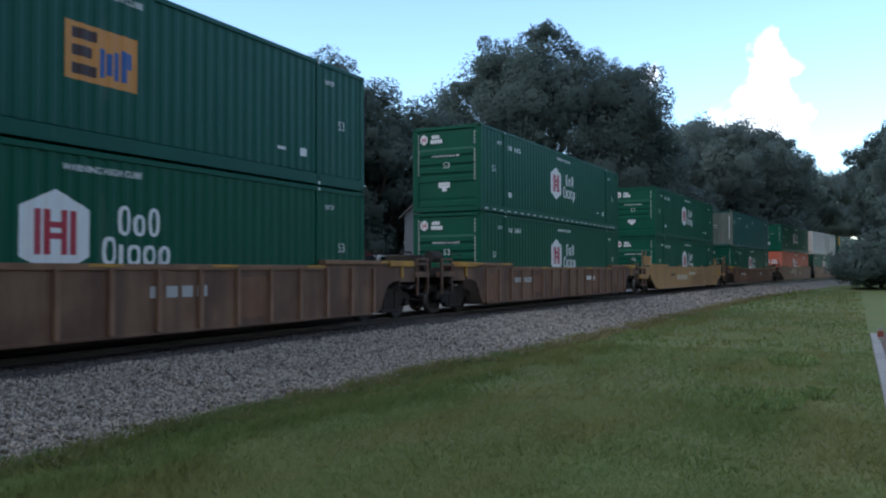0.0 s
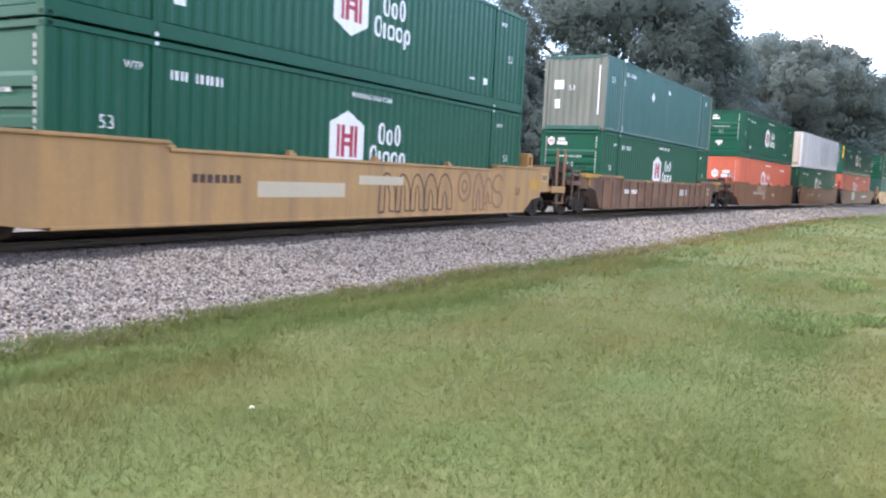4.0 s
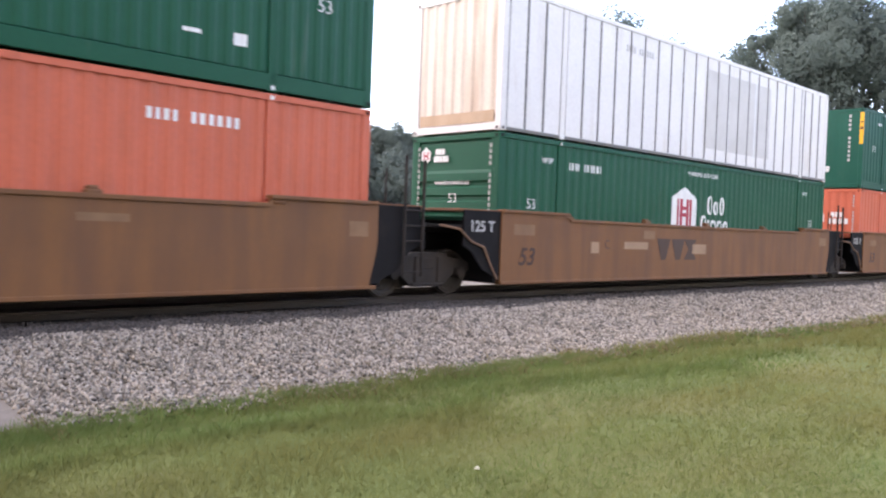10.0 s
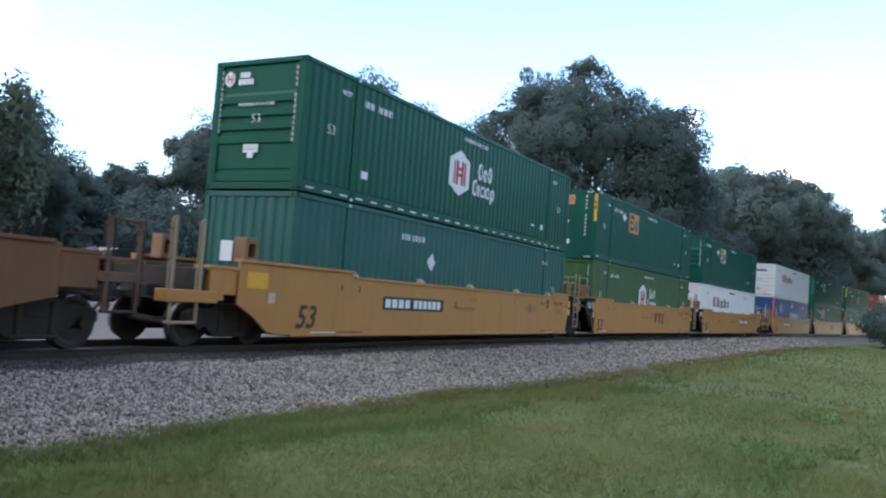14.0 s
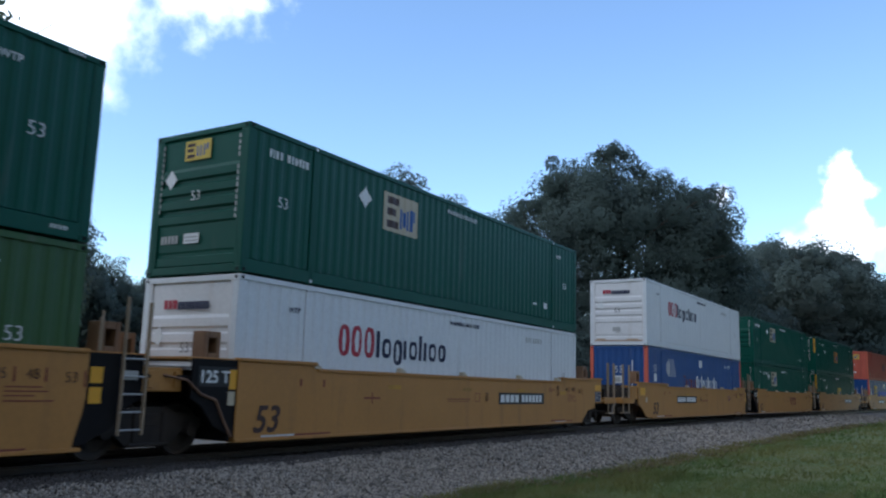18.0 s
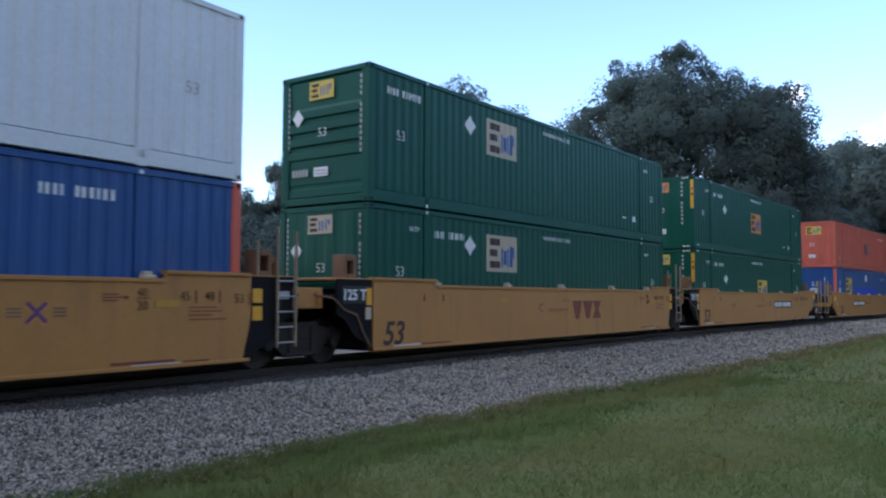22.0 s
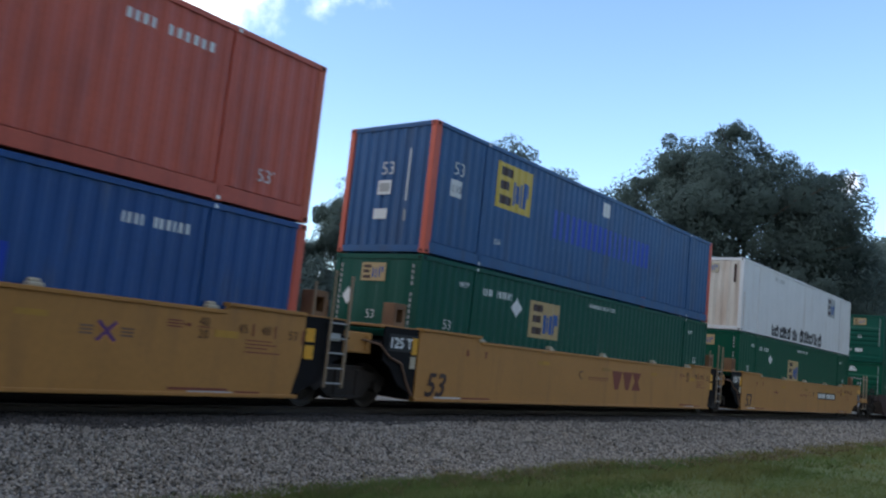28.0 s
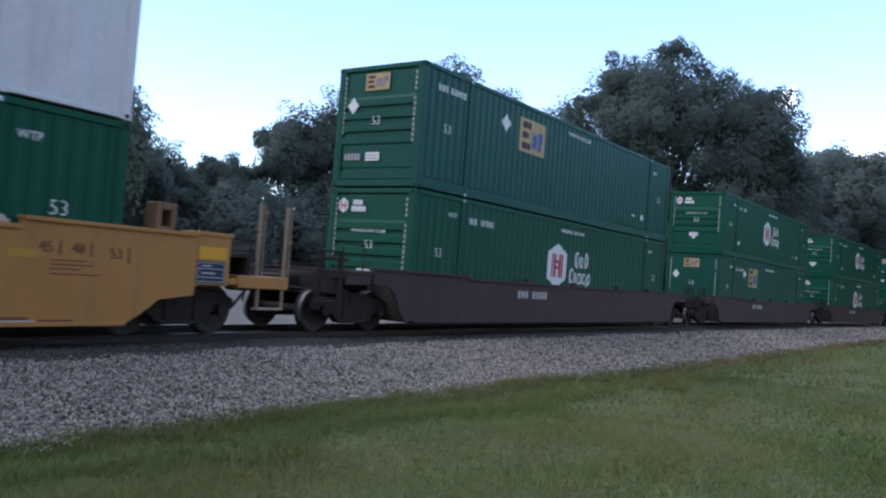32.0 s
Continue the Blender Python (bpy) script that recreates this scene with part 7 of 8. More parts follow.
        if kind == "joint":
            def bracket():
                s = Shape()
                s.slab([(-0.46, 0.29), (0.06, 0.3), (0.55, 0.52), (0.85, 0.86), (1.08, 0.98), (1.08, raised - 0.03), (-0.46, raised - 0.03)], -1.468, -1.42)
                s.slab([(0.06, 0.3), (0.55, 0.52), (0.85, 0.86), (1.08, 0.98), (1.08, raised - 0.03), (0.06, raised - 0.03)], 1.42, 1.47)
                s.box(0.1, 1.3, -1.4, 1.4, 1.3, 1.36, c=0.01)
                s.box(0.2, gap / 2, -0.35, 0.35, 0.86, 1.2, c=0.03)
                return s.mesh("end_bracket", "black")
            part("end_bracket", cached(("bracket", style, round(gap, 1)), bracket), wagon, "black end bracket over the shared truck", end)

            def deck():
                s = Shape()
                s.box(0.06, 1.2, -1.44, 1.44, raised - 0.06, raised - 0.005, c=0.01)
                return s.mesh("end_deck", paint)
            part("end_deck", cached(("deck", style), deck), wagon, m=end)
            if sx > 0:
                steel = "ladder_steel" if style == "yellow" else "iron"
                lad = part("ladder", cached(("stile", style, "n"), lambda: bar(0.04, 0.05, raised + 0.43, steel)), wagon, "steel end ladder", Matrix.Translation((HALF + 0.62, -1.56, 0.42)))
                part("stile", cached(("stile", style, "f"), lambda: bar(0.045, 0.06, raised + 0.38, steel)), lad, m=Matrix.Translation((0.44, 0, 0)))
                for i in range(5):
                    part("rung", cached(("rung", steel), lambda: rung(0.46, "ink_grey" if style == "yellow" else steel)), lad, m=Matrix.Translation((0, 0.03, 0.08 + 0.27 * i)))
                for hx, hy, hh in ((0.2, -1.5, 0.5), (0.34, -1.35, 0.62)):
                    part("grab_rail", cached(("grab", steel, hh), lambda: bar(0.035, 0.035, hh, steel)), wagon, m=Matrix.Translation((HALF + hx, hy, raised)))
                if style == "yellow":
                    def bracket_box():
                        s = Shape()
                        s.box(1.2, 2.05, -1.3, -0.9, 1.08, 1.48, c=0.02)
                        s.box(1.3, 1.42, -1.34, -1.3, 1.14, 1.42, c=0.01)
                        s.box(1.85, 1.95, -1.34, -1.3, 1.14, 1.42, c=0.01)
                        return s.mesh("bracket_box", paint)
                    part("bracket_box", cached("bracket_box", bracket_box), wagon, "boxed yellow bracket over the truck", end)
                    for rz in (0.9, 1.2):
                        part("reflector", cached("amber2", lambda: flat_rects([(0.12, 0.34, 0, 0.24)], -1.472).mesh("reflector", "ink_amber")), wagon, "amber reflector on black", Matrix.Translation((HALF, 0, rz)))
                    part("number_plate", cached("plate_b", lambda: flat_rects([(0.7, 0.98, 1.26, 1.4)], -1.475).mesh("number_plate", "ink_grey")), wagon, "", Matrix.Translation((HALF, 0, 0)))
                truck(wagon, HALF + gap / 2, unit)
            else:
                if style == "yellow":
                    part("load_plate", cached("load", lambda: flat_rects([(-0.95, -0.08, 1.18, 1.52), (-0.24, -0.08, 1.14, 1.48, 1), (-0.26, -0.1, 0.86, 1.1, 2)], -1.472).mesh("load_plate", "ink_black", "ink_amber", "ink_cream")), wagon,
                         "black load plate with amber square", Matrix.Translation((-HALF, 0, 0)))
                tagged(part("load_lettering", words("125 T", 0.29, "ink_white" if style == "yellow" else "ink_grey", 0.022), wagon, m=Matrix.Translation((-HALF - 0.94, -1.48, 1.25))), kind="stuff")

                def hose():
                    s = Shape()
                    pts = [(-1.55, -1.3, 1.35), (-1.2, -1.48, 1.28), (-0.9, -1.5, 1.05), (-0.55, -1.5, 0.95), (-0.35, -1.5, 0.6), (-0.15, -1.5, 0.32)]
                    for p, q in zip(pts, pts[1:]):
                        s.rod(p, q, 0.022, 6)
                    return s.mesh("brake_pipe", "ink_stake")
                part("brake_pipe", cached("hose", hose), wagon, "", Matrix.Translation((-HALF, 0, 0)))
        else:
            reach = gap / 2

            def platform():
                s = Shape()
                s.box(1.7, 2.5, -1.42, 1.42, top - 0.2, top - 0.12, c=0.01)
                s.box(0.2, reach - 0.75, -0.38, 0.38, 0.86, 1.12, c=0.03)
                s.box(2.45, 2.55, -1.42, 1.42, top - 0.5, top - 0.1, c=0.012)
                s.box(1.5, 1.62, -1.44, 1.44, 0.9, top, c=0.012)
                return s.mesh("end_platform", "iron")
            part("end_platform", cached(("platform", style, round(gap, 1)), platform), wagon, m=end)

            def coupler():
                s = Shape()
                s.box(reach - 0.8, reach - 0.15, -0.1, 0.1, 0.82, 0.98, c=0.02)
                s.box(reach - 0.3, reach + 0.06, -0.19, 0.17, 0.74, 1.06, c=0.04)
                s.rod((reach - 0.4, 0.3, 0.8), (reach - 0.1, 0.34, 0.42), 0.028, 6)
                s.rod((reach - 0.1, 0.34, 0.42), (reach, 0.3, 0.4), 0.028, 6)
                s.rod((reach - 0.75, -1.4, 0.85), (reach - 0.5, 0, 0.9), 0.016, 6)
                return s.mesh("coupler", "iron")
            part("coupler", cached(("coupler", round(gap, 1)), coupler), wagon, "rusty knuckle coupler and brake hose", end)

            for sy in (-1, 1):
                part("end_box", cached(("end_box", style, sx), lambda: end_box(style, sx, raised, paint)), wagon, m=end @ Matrix.Diagonal((1, -sy, 1, 1)))
            if style == "rib":
                def deck_beam():
                    s = Shape()
                    s.box(0.85, 2.14, -1.57, -1.3, raised - 0.12, raised + 0.03, c=0.01)
                    s.box(1.5, 1.62, -1.53, -1.4, raised - 0.42, raised - 0.12, c=0.01)
                    return s.mesh("deck_beam", "ink_ochre")
                part("deck_beam", cached("deck_beam", deck_beam), wagon, "worn orange-yellow deck beam", end)
            step_ladder(wagon, style, end, raised, paint)
            for hx, hy in ((2.45, 1.2), (2.95, 1.3), (2.5, 0.2)):
                part("grab_rail", cached(("grab", style, "c"), lambda: bar(0.035, 0.035, 0.7, "iron")), wagon, m=end @ Matrix.Translation((hx, hy, top - 0.16)))
            truck(wagon, sx * (HALF + (1.38 if style in ("yellow", "faded") else 1.6)), unit)
            if style in ("rib", "brown") and sx < 0:
                def gear():
                    s = Shape()
                    s.box(2.7, 3.3, -0.75, 0.35, 1.2, 1.78, c=0.03)
                    s.rod((2.45, -1.0, 1.72), (3.05, -1.0, 1.72), 0.17, 14)
                    s.rod((1.7, -1.1, 1.25), (3.0, -1.1, 1.25), 0.1, 10)
                    s.rod((2.95, -0.78, 1.5), (2.95, -0.9, 1.5), 0.24, 18)
                    s.box(2.2, 3.4, -1.2, 1.2, 1.12, 1.18, c=0.01)
                    return s.mesh("brake_gear", "iron")
                part("brake_gear", cached("gear", gear), wagon, "grimy black brake cylinder and housing", end)
            if style in ("rib", "brown", "dark"):
                def rails():
                    s = Shape()
                    s.tube([(1.7, -1.36, 1.1), (1.7, -1.36, 1.75), (1.76, -1.36, 1.82), (2.3, -1.36, 1.82), (2.36, -1.36, 1.75), (2.36, -1.36, 1.1)], 0.018)
                    return s.mesh("hand_rail", "iron")
                part("hand_rail", cached("hand_rail", rails), wagon, m=end)
            if style == "faded" and sx > 0:
                part("stencil_plate", cached("stencil_plate", lambda: flat_rects([(1.42, 1.88, 1.2, 1.46), (1.46, 1.84, 1.24, 1.42, 1)], -1.472).mesh("stencil_plate", "ink_tan", "ink_stake")), wagon, "brown stencilled plate", end)
                part("paint_stain", cached("paint_stain", lambda: flat_rects([(0.55, 1.2, 1.02, 1.3), (0.3, 0.55, 0.98, 1.14), (0.6, 1.15, 0.94, 1.02)], -1.5).mesh("paint_stain", "ink_ochre")), wagon, "patch of brighter orange-yellow paint", end)
            if style == "yellow" and sx < 0:
                part("reflector", cached("end_amber", lambda: flat_rects([(-1.46, -0.86, 1.16, 1.48)], -1.502).mesh("reflector", "ink_amber")), wagon, "amber square", Matrix.Translation((-HALF, 0, 0)))
                part("data_plate", cached("end_pale", lambda: flat_rects([(-0.82, -0.62, 0.88, 1.09)], -1.502).mesh("data_plate", "ink_cream")), wagon, "small pale plate", Matrix.Translation((-HALF, 0, 0)))
            if style == "yellow" and sx > 0:
                tagged(part("data_board", cached("board", lambda: flat_rects([(1.31, 1.92, 0.9, 1.26), (1.34, 1.89, 1.13, 1.145, 1), (1.34, 1.89, 0.99, 1.005, 1), (1.33, 1.345, 0.92, 1.24, 1), (1.885, 1.9, 0.92, 1.24, 1), (1.34, 1.89, 1.228, 1.24, 1), (1.34, 1.89, 0.92, 0.932, 1), (1.42, 1.62, 1.17, 1.2, 1), (1.42, 1.7, 1.05, 1.08, 1), (1.33, 1.92, 1.3, 1.5, 2)], -1.472).mesh("data_board", "ink_navy", "ink_grey", "ink_amber", "ink_cream")), wagon,
                     "navy data board under an amber square", Matrix.Translation((HALF, 0, 0))), kind="stuff")

    for item in marks:
        kind, a = item[0], item[1:]
        if kind == "rects":
            ob = part(a[0], flat_rects([(-HALF + r[0], -HALF + r[1], r[2], r[3], *r[4:]) for r in a[2]], -1.5).mesh(a[0], *a[1]), wagon, a[3] if len(a) > 3 else "")
            if "plate" not in a[0]:
                tagged(ob, kind="stuff")
        elif kind == "initials":
            tagged(part("painted_mark", initials_mesh(*a), wagon, "broad maroon painted mark"), kind="stuff")
        elif kind == "crossed":
            for turn in (45, -45):
                for mat, off, w in (("ink_orange", 0.015, 0.07), ("ink_purple", 0.0, 0.055)):
                    part("painted_bar", cached(("crossed", turn, mat), lambda: flat_rects([(-0.19 + off, 0.19 + off, -w / 2 - off, w / 2 - off)], -1.5 - (0.004 if mat == "ink_purple" else 0.0) - (0.001 if turn > 0 else 0.0)).mesh("painted_bar", mat)),
                         wagon, "purple bar of a crossed mark" if mat == "ink_purple" else "orange edge of a crossed mark", Matrix.Translation((-HALF + a[0], 0, a[1])) @ pose(0, 0, 0, 0, turn, 0))
        elif kind == "pale_scrawl":
            for q in PALE_SCRAWL:
                part("spray_mark", scrawl_mesh(*q, 0.1, "spray_pale"), wagon, "pale spray-painted stroke")
        elif kind == "scrawl":
            for i, q in enumerate(SCRAWL):
                faint = i > 4
                part("spray_mark", scrawl_mesh(*q, 0.05 if faint else 0.028, "spray_faint" if faint else "spray_brown"), wagon, "faint brown sprayed outline" if faint else "dark brown sprayed outline")
        else:
            tagged(part("lettering", words(a[0], a[3], a[4]), wagon, m=Matrix.Translation((-HALF + a[1], -1.508, a[2]))), kind="stuff")
    return wagon


def number_plate(x, dark=True, w=3.05):
    bars = [(p, q, u, v, 1) for p, q, u, v in blocks(4, x + 0.12, 0.9, w * 0.4, 0.21, 0.24) + blocks(6, x + w * 0.48, 0.9, w * 0.48, 0.21, 0.24)]
    return ("rects", "number_plate", ("ink_black" if dark else "ink_brown", "ink_white" if dark else "ink_grey"), [(x, x + w, 0.84, 1.17, 0)] + [(a, b, c, d, 1) for a, b, c, d, _ in bars], "black plate with white bars")


def big_initials(x, mat="ink_maroon"):
    """Three broad painted marks: two wedges and an hourglass."""
    return ("initials", x, mat)


def initials_mesh(x, mat):
    z0, z1, s = 0.7, 1.22, Shape()
    c = -HALF + x
    for k in (0.0, 0.68):
        s.slab([(c + k + 0.2, z0), (c + k + 0.42, z0), (c + k + 0.62, z1), (c + k, z1)], -1.504, -1.5)
    m = c + 1.6
    s.slab([(m - 0.3, z0), (m + 0.3, z0), (m + 0.1, (z0 + z1) / 2), (m + 0.3, z1), (m - 0.3, z1), (m - 0.1, (z0 + z1) / 2)], -1.504, -1.5)
    return s.mesh("painted_mark", mat)


SMALL = ("rects", "stencil_mark", ("ink_tan", "ink_maroon", "ink_ochre", "ink_pale"), [(13.95, 14.8, 0.28, 0.298, 3), (13.6, 14.7, 0.305, 0.345, 1), (14.85, 15.35, 0.28, 0.31, 1), (0.6, 1.5, 0.285, 0.32, 3), (1.5, 2.6, 0.285, 0.32, 1), (4.6, 5.1, 1.2, 1.29, 2), (7.98, 8.45, 1.19, 1.27, 2), (11.2, 11.65, 1.2, 1.28, 2), (7.2, 8.35, 0.97, 0.995, 1), (7.2, 8.3, 0.92, 0.935, 1), (14.95, 15.5, 1.12, 1.14, 1), (14.95, 15.6, 1.06, 1.08, 1),
         (14.95, 15.4, 1.0, 1.02, 1), (14.95, 15.7, 0.93, 0.95, 1), (13.45, 13.72, 1.32, 1.34, 1), (13.45, 13.76, 1.275, 1.295, 1), (13.45, 13.7, 1.23, 1.25, 1), (13.78, 13.86, 1.26, 1.31, 1), (1.6, 1.66, 1.22, 1.36, 1), (2.3, 2.36, 1.22, 1.36, 1), (14.32, 14.78, 1.14, 1.25, 2), (14.0, 14.24, 1.262, 1.278, 1), (15.06, 15.09, 1.2, 1.4, 1), (15.53, 15.56, 1.2, 1.4, 1), (16.16, 16.19, 1.14, 1.38, 1)], "small stencilled marks")
NUMBERS = [("text", "45", 14.76, 1.24, 0.21, "ink_brown"), ("text", "48", 15.24, 1.24, 0.21, "ink_brown"), ("text", "53", 15.84, 1.2, 0.22, "ink_brown"), ("text", "40", 14.0, 1.29, 0.2, "ink_brown"), ("text", "20", 14.0, 1.1, 0.2, "ink_brown")]


def yellow_marks(kind):
    m = [SMALL] + NUMBERS
    if kind == "A":
        return m + [number_plate(3.35), ("text", "A", 7.0, 0.93, 0.34, "ink_brown"), ("text", "53", 0.06, 0.4, 0.68, "ink_brown"), ("crossed", 12.5, 1.08), ("rects", "stencil_mark", ("ink_stake",), [(x, x + 0.2, 1.02 + 0.05 * i, 1.05 + 0.05 * i) for x in (12.1, 12.72) for i in range(3)], "small brown stencilled lines")]
    if kind == "C":
        return m + [big_initials(8.6), ("text", "C", 6.66, 0.92, 0.32, "ink_brown"), ("text", "53", 0.23, 0.33, 0.68, "ink_brown")]
    return m + [number_plate(10.0), ("text", "B", 9.2, 0.93, 0.34, "ink_brown"), ("rects", "stencil_frame", ("ink_maroon",), [(8.62, 8.9, 1.12, 1.135), (8.62, 8.9, 0.92, 0.935), (8.62, 8.635, 0.935, 1.12), (8.885, 8.9, 0.935, 1.12)], "small brown stencilled square"), ("text", "53", 0.36, 0.38, 0.68, "ink_brown"), ("rects", "stencil_cross", ("ink_maroon",), [(3.7, 4.3, 0.98, 1.02), (3.98, 4.02, 0.88, 1.12)])]


def scrawl_mesh(x, w, z0, z1, kind, r=0.042, mat="spray_brown"):
    """The outline of one sprayed figure: an arch, a ring or a hook."""
    s = Shape()
    c, h = -HALF + x + w / 2, z1 - z0
    arc = lambda cx, cz, rx, rz, a, b, n=10: [(cx + rx * math.cos(radians(a + (b - a) * i / n)), -1.497, cz + rz * math.sin(radians(a + (b - a) * i / n))) for i in range(n + 1)]
    if kind == "bubble":
        k = 0.3 + 0.4 * math.modf(x * 7.3)[0]
        peak = [(c - w / 2, -1.497, z0), (c - w / 2 + 0.02, -1.497, z0 + h * 0.62), (c - w * 0.3, -1.497, z1 - h * 0.1), (c - w * 0.1, -1.497, z1), (c + w * 0.12, -1.497, z1 - h * 0.04), (c + w * 0.34, -1.497, z1 - h * 0.2), (c + w / 2, -1.497, z0 + h * 0.55), (c + w / 2 + 0.03, -1.497, z0 + 0.02)]
        foot = [(c - w * 0.16, -1.497, z0 + 0.02), (c - w * 0.14, -1.497, z0 + h * k), (c - w * 0.02, -1.497, z0 + h * (k + 0.1)), (c + w * 0.14, -1.497, z0 + h * k * 0.8), (c + w * 0.17, -1.497, z0 + 0.03)]
        lines = [peak + [(c + w * 0.17, -1.497, z0 + 0.03)], foot, [(c - w / 2, -1.497, z0), (c - w * 0.16, -1.497, z0 + 0.02)]]
    elif kind == "arch":
        lines = [[(c - w / 2, -1.497, z0)] + arc(c, z1 - h * 0.35, w / 2, h * 0.35, 180, 0) + [(c + w / 2, -1.497, z0), (c + w * 0.14, -1.497, z0)] + arc(c, z0 + h * 0.5, w * 0.14, h * 0.14, 0, 180) + [(c - w * 0.14, -1.497, z0), (c - w / 2, -1.497, z0)]]
    elif kind == "ring":
        lines = [arc(c, (z0 + z1) / 2, w / 2, h / 2, 0, 360, 18), arc(c, (z0 + z1) / 2, w * 0.2, h * 0.2, 0, 360, 12)]
    else:
        lines = [arc(c, z1 - h * 0.27, w / 2, h * 0.27, 20, 270) + arc(c, z0 + h * 0.24, w / 2, h * 0.24, 90, -160)]
    for pts in lines:
        s.tube(pts, r)
    # paint lies flat on the plate
    s.v = [(vx, -1.5 + (vy + 1.497) * 0.1, vz) for vx, vy, vz in s.v]
    return s.mesh("spray_mark", mat)


SCRAWL = [(8.2, 0.66, 0.34, 1.26, "bubble"), (8.9, 0.62, 0.34, 1.25, "bubble"), (9.56, 0.6, 0.35, 1.26, "bubble"), (10.2, 0.62, 0.36, 1.28, "bubble"), (10.86, 0.72, 0.36, 1.3, "bubble"), (11.92, 0.7, 0.6, 1.38, "ring"),
          (12.8, 0.6, 0.32, 1.36, "bubble"), (13.44, 0.5, 0.5, 1.24, "bubble"), (14.0, 0.62, 0.4, 1.34, "hook")]
PALE_SCRAWL = [(4.4, 0.55, 0.98, 1.5, "arch"), (5.05, 0.42, 1.1, 1.5, "ring"), (5.6, 0.4, 0.98, 1.48, "hook"), (6.15, 0.65, 0.62, 1.48, "arch")]
PALE_NUMBER = ("rects", "number_mark", ("ink_grey",), [(p, q, 0.93, 1.12) for p, q, _, _ in blocks(4, 3.4, 0, 1.2, 0.2, 0.4) + blocks(6, 4.75, 0, 1.5, 0.2, 0.4)], "white number bars")
WAGONS = [
    ("rib", "coupler", "coupler", [("rects", "number_mark", ("ink_grey",), [(p, q, 0.85, 1.05) for p, q, _, _ in blocks(4, 8.9, 0, 1.5, 0.2, 0.3)])]),
    ("rib", "coupler", "coupler", [("rects", "number_mark", ("ink_grey", "ink_white"), [(p, q, 0.88, 1.06) for p, q, _, _ in blocks(4, 2.3, 0, 0.6, 0.2, 0.3) + blocks(6, 3.1, 0, 0.85, 0.2, 0.3)] + [(p, q, 0.88, 1.06, 1) for p, q, _, _ in blocks(4, 10.4, 0, 1.2, 0.2, 0.3)])]),
    ("faded", "coupler", "coupler", [("scrawl",), ("rects", "painted_patch", ("ink_cream",), [(7.4, 9.2, 0.98, 1.18), (4.2, 6.9, 0.7, 1.0)], "pale painted-over patch"), ("text", "53", 15.5, 0.75, 0.34, "ink_brown"), ("rects", "number_mark", ("ink_brown",), [(p, q, 0.95, 1.1) for p, q, _, _ in blocks(7, 2.6, 0, 1.2, 0.2, 0.3)])]),
    ("rib", "coupler", "coupler", [("rects", "number_mark", ("ink_white", "ink_grey"), [(p, q, 0.85, 1.02) for p, q, _, _ in blocks(4, 2.35, 0, 0.65, 0.2, 0.3) + blocks(6, 3.15, 0, 0.85, 0.2, 0.3)] + [(10.3, 11.6, 0.78, 1.08, 1)]), ("text", "53", 12.1, 0.78, 0.36, "ink_black"), ("rects", "painted_patch", ("spray_pale", "ink_brown"), [(15.3, 16.3, 0.8, 1.2), (15.4, 16.2, 0.98, 1.04, 1)], "pale patch with a dark line")]),
    ("brown", "coupler", "joint", [("pale_scrawl",), PALE_NUMBER, ("text", "B", 7.2, 0.92, 0.3, "ink_brown"), ("rects", "yellow_patch", ("chord", "ink_tan"), [(11.2, 11.9, 1.22, 1.33), (15.6, 16.0, 1.1, 1.35), (9.0, 9.6, 0.8, 1.0, 1)])]),
    ("brown", "joint", "joint", [big_initials(5.6, "ink_brown"), ("text", "53", 0.45, 0.6, 0.5, "ink_brown"), ("text", "C", 3.4, 0.95, 0.3, "ink_brown"), ("rects", "yellow_patch", ("chord", "spray_pale"), [(0.3, 0.95, 1.2, 1.42), (15.4, 15.95, 1.15, 1.4), (2.9, 3.2, 0.85, 1.1, 1), (4.2, 5.2, 0.95, 1.12, 1), (7.3, 8.0, 0.85, 1.1, 1), (5.0, 5.5, 1.2, 1.4)])]),
    ("brown", "joint", "coupler", [("rects", "painted_over_patch", ("ink_patch", "ink_grey"), [(4.75, 6.4, 0.74, 1.33), (4.88, 6.3, 1.33, 1.44), (4.84, 6.22, 0.62, 0.74), (4.95, 5.45, 1.06, 1.12, 1), (5.6, 6.2, 0.92, 0.99, 1)], "pale grey-green painted-over patch"), number_plate(10.3, False), ("text", "53", 0.5, 0.6, 0.5, "ink_brown"), ("rects", "yellow_patch", ("chord",), [(0.5, 1.1, 1.2, 1.4)])]),
    ("yellow", "coupler", "joint", yellow_marks("A")), ("yellow", "joint", "joint", yellow_marks("C")), ("yellow", "joint", "coupler", yellow_marks("B")),
    ("yellow", "coupler", "joint", yellow_marks("A")), ("yellow", "joint", "joint", yellow_marks("C")), ("yellow", "joint", "coupler", yellow_marks("B")),
    ("yellow", "coupler", "joint", yellow_marks("A")), ("yellow", "joint", "joint", yellow_marks("C")), ("yellow", "joint", "coupler", yellow_marks("B")),
]
DARK = ("dark", "coupler", "coupler", [("rects", "number_mark", ("ink_grey",), [(p, q, 0.88, 1.08) for p, q, _, _ in blocks(3, 4.6, 0, 0.6, 0.2, 0.3) + blocks(5, 5.4, 0, 0.9, 0.2, 0.3)])])
WAGONS += [DARK] * (len(STACKS) - len(WAGONS))

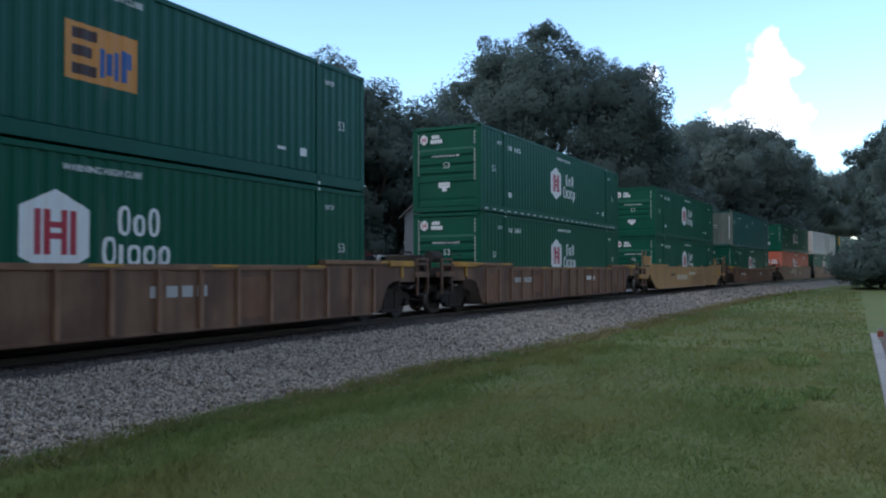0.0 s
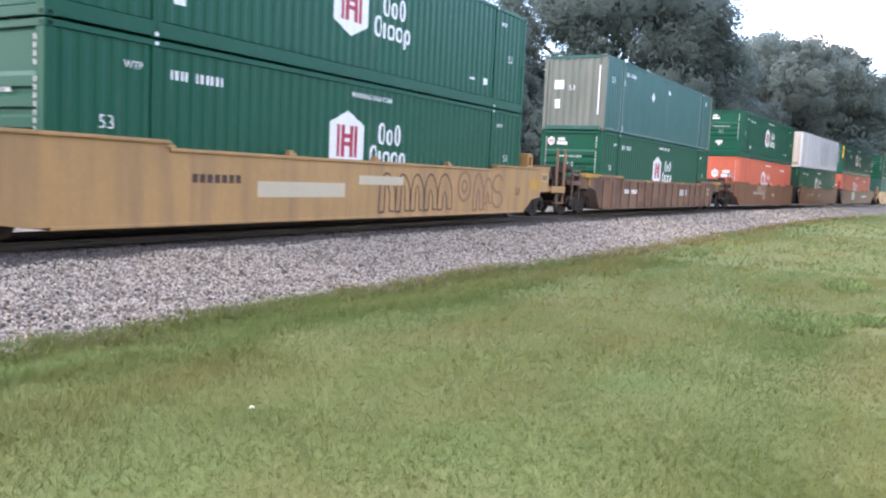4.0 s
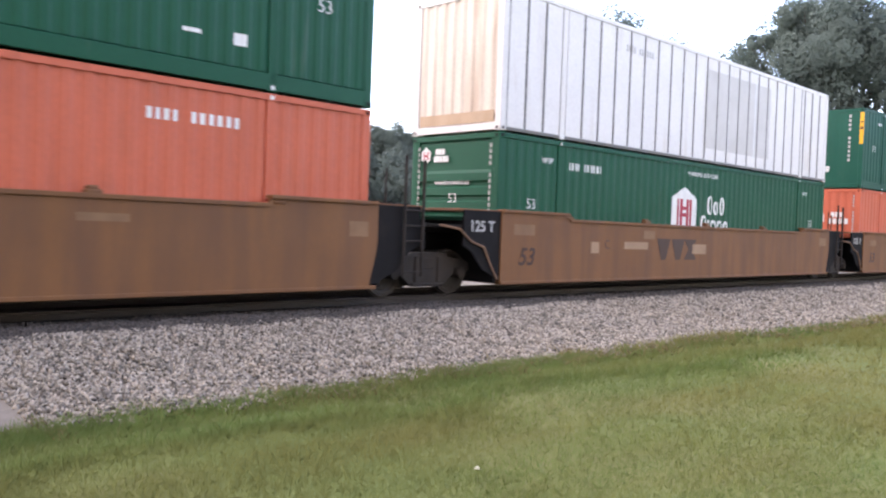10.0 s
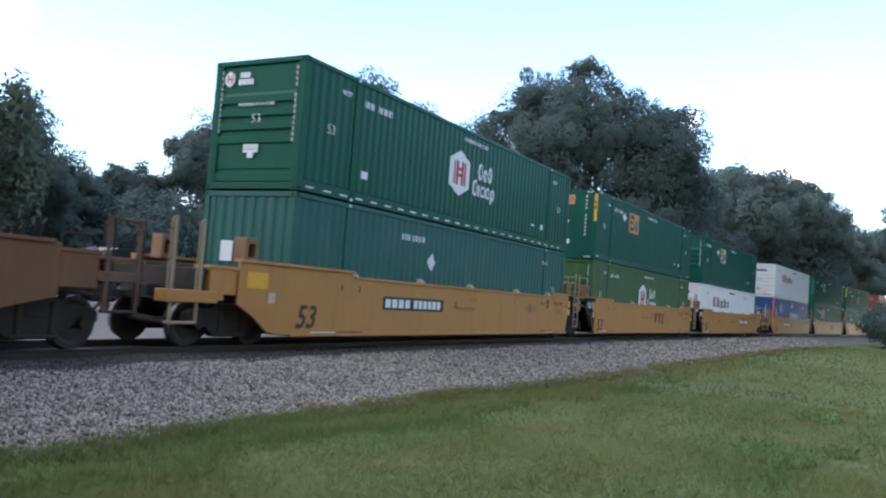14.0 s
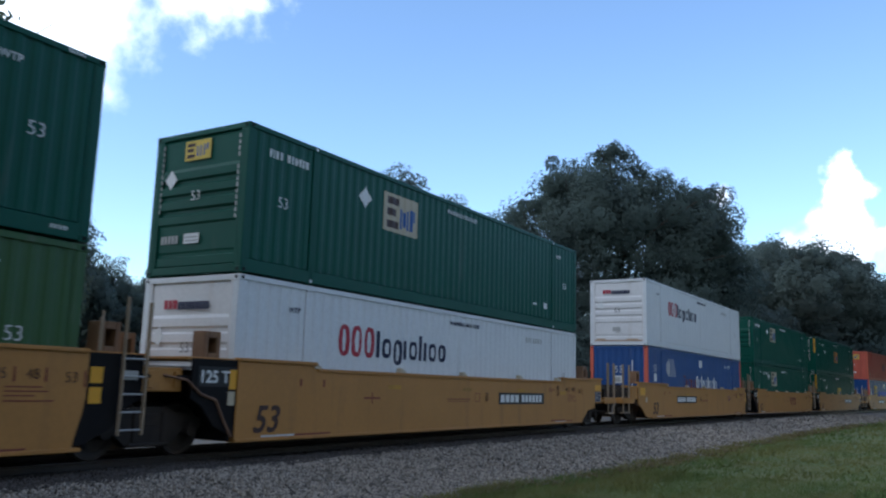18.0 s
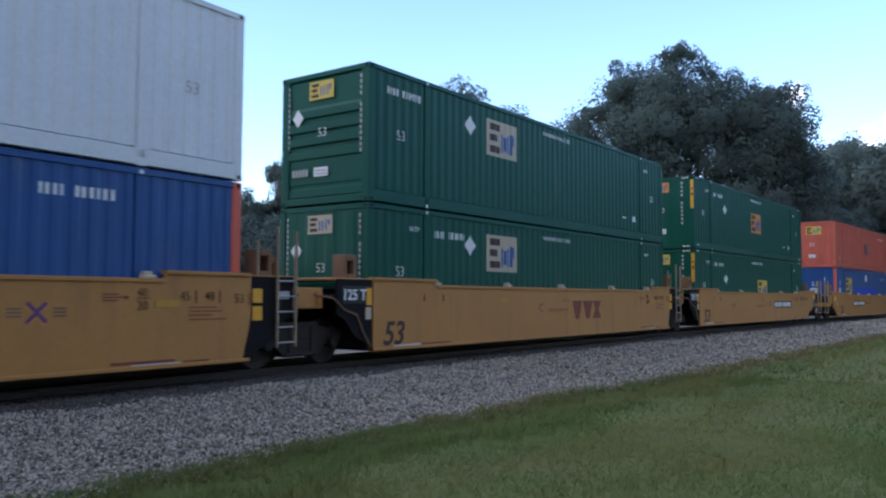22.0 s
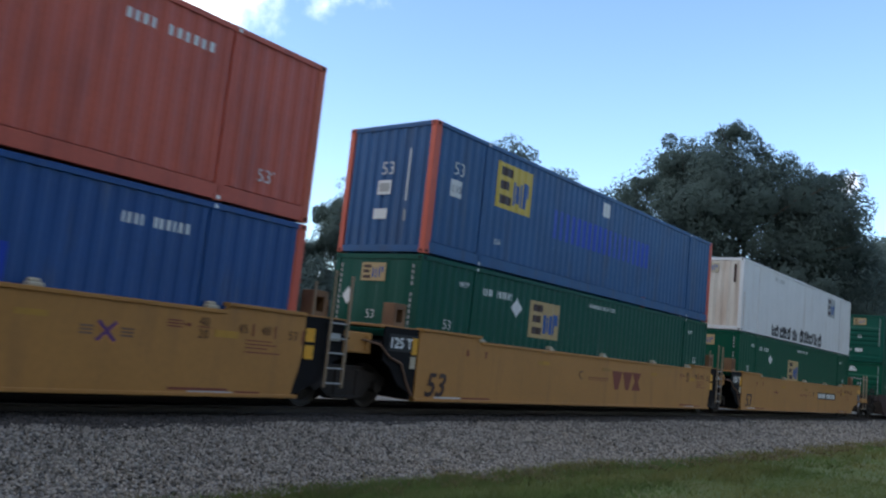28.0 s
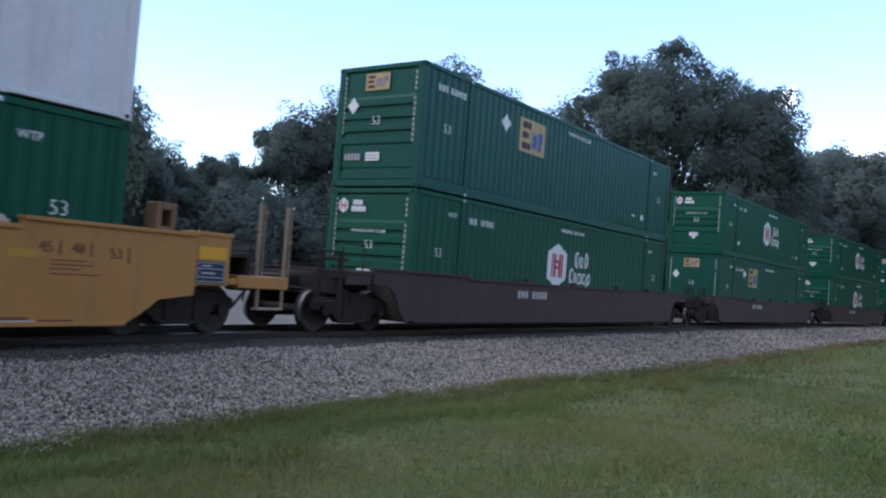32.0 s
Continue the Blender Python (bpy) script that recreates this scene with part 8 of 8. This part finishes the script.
TRAIN = []   # (thing, place of its middle along the train, height)
for k, ((style, front, rear, marks), (upper, lower)) in enumerate(zip(WAGONS, STACKS)):
    gap_f = (FRONTS[k] - FRONTS[k - 1] if k else 23.4) - LONG
    gap_r = (FRONTS[k + 1] - FRONTS[k] if k + 1 < len(FRONTS) else 23.4) - LONG
    TRAIN.append((well_wagon(k, style, front, rear, gap_f, gap_r, marks), FRONTS[k] + HALF, 0.0))
    TRAIN.append((container(lower), FRONTS[k] + HALF, BED))
    TRAIN.append((container(upper), FRONTS[k] + HALF, BED + HIGH + 0.03))


def motions():
    for thing, s, z in TRAIN:
        rows = []
        for i in range(33):
            x, y, h = along(s - run(i))
            rows.append((i, pose(x, y, z, 0, 0, h)))
        walk(thing, rows)
    for wheelset, unit, off, dx in SPINNERS:
        # the axle turns with the way it rolls, while it is near
        s0 = FRONTS[unit] + off
        times = [0.055 * i for i in range(1, 582)]
        near = [t for t in times if -4 < s0 - run(t) < 42]
        start = s0 - run(near[0]) if near else 0
        at = lambda t: pose(dx, 0, 0.43, 0, math.degrees((s0 - run(t) - start) / 0.43), 0)
        keyed = [(0.0, pose(dx, 0, 0.43))] + [(t, at(t)) for t in near]
        end = keyed[-1][1]
        if keyed[-1][0] < 31.9:
            keyed.append((32.0, end))
        walk(wheelset, keyed)


motions()
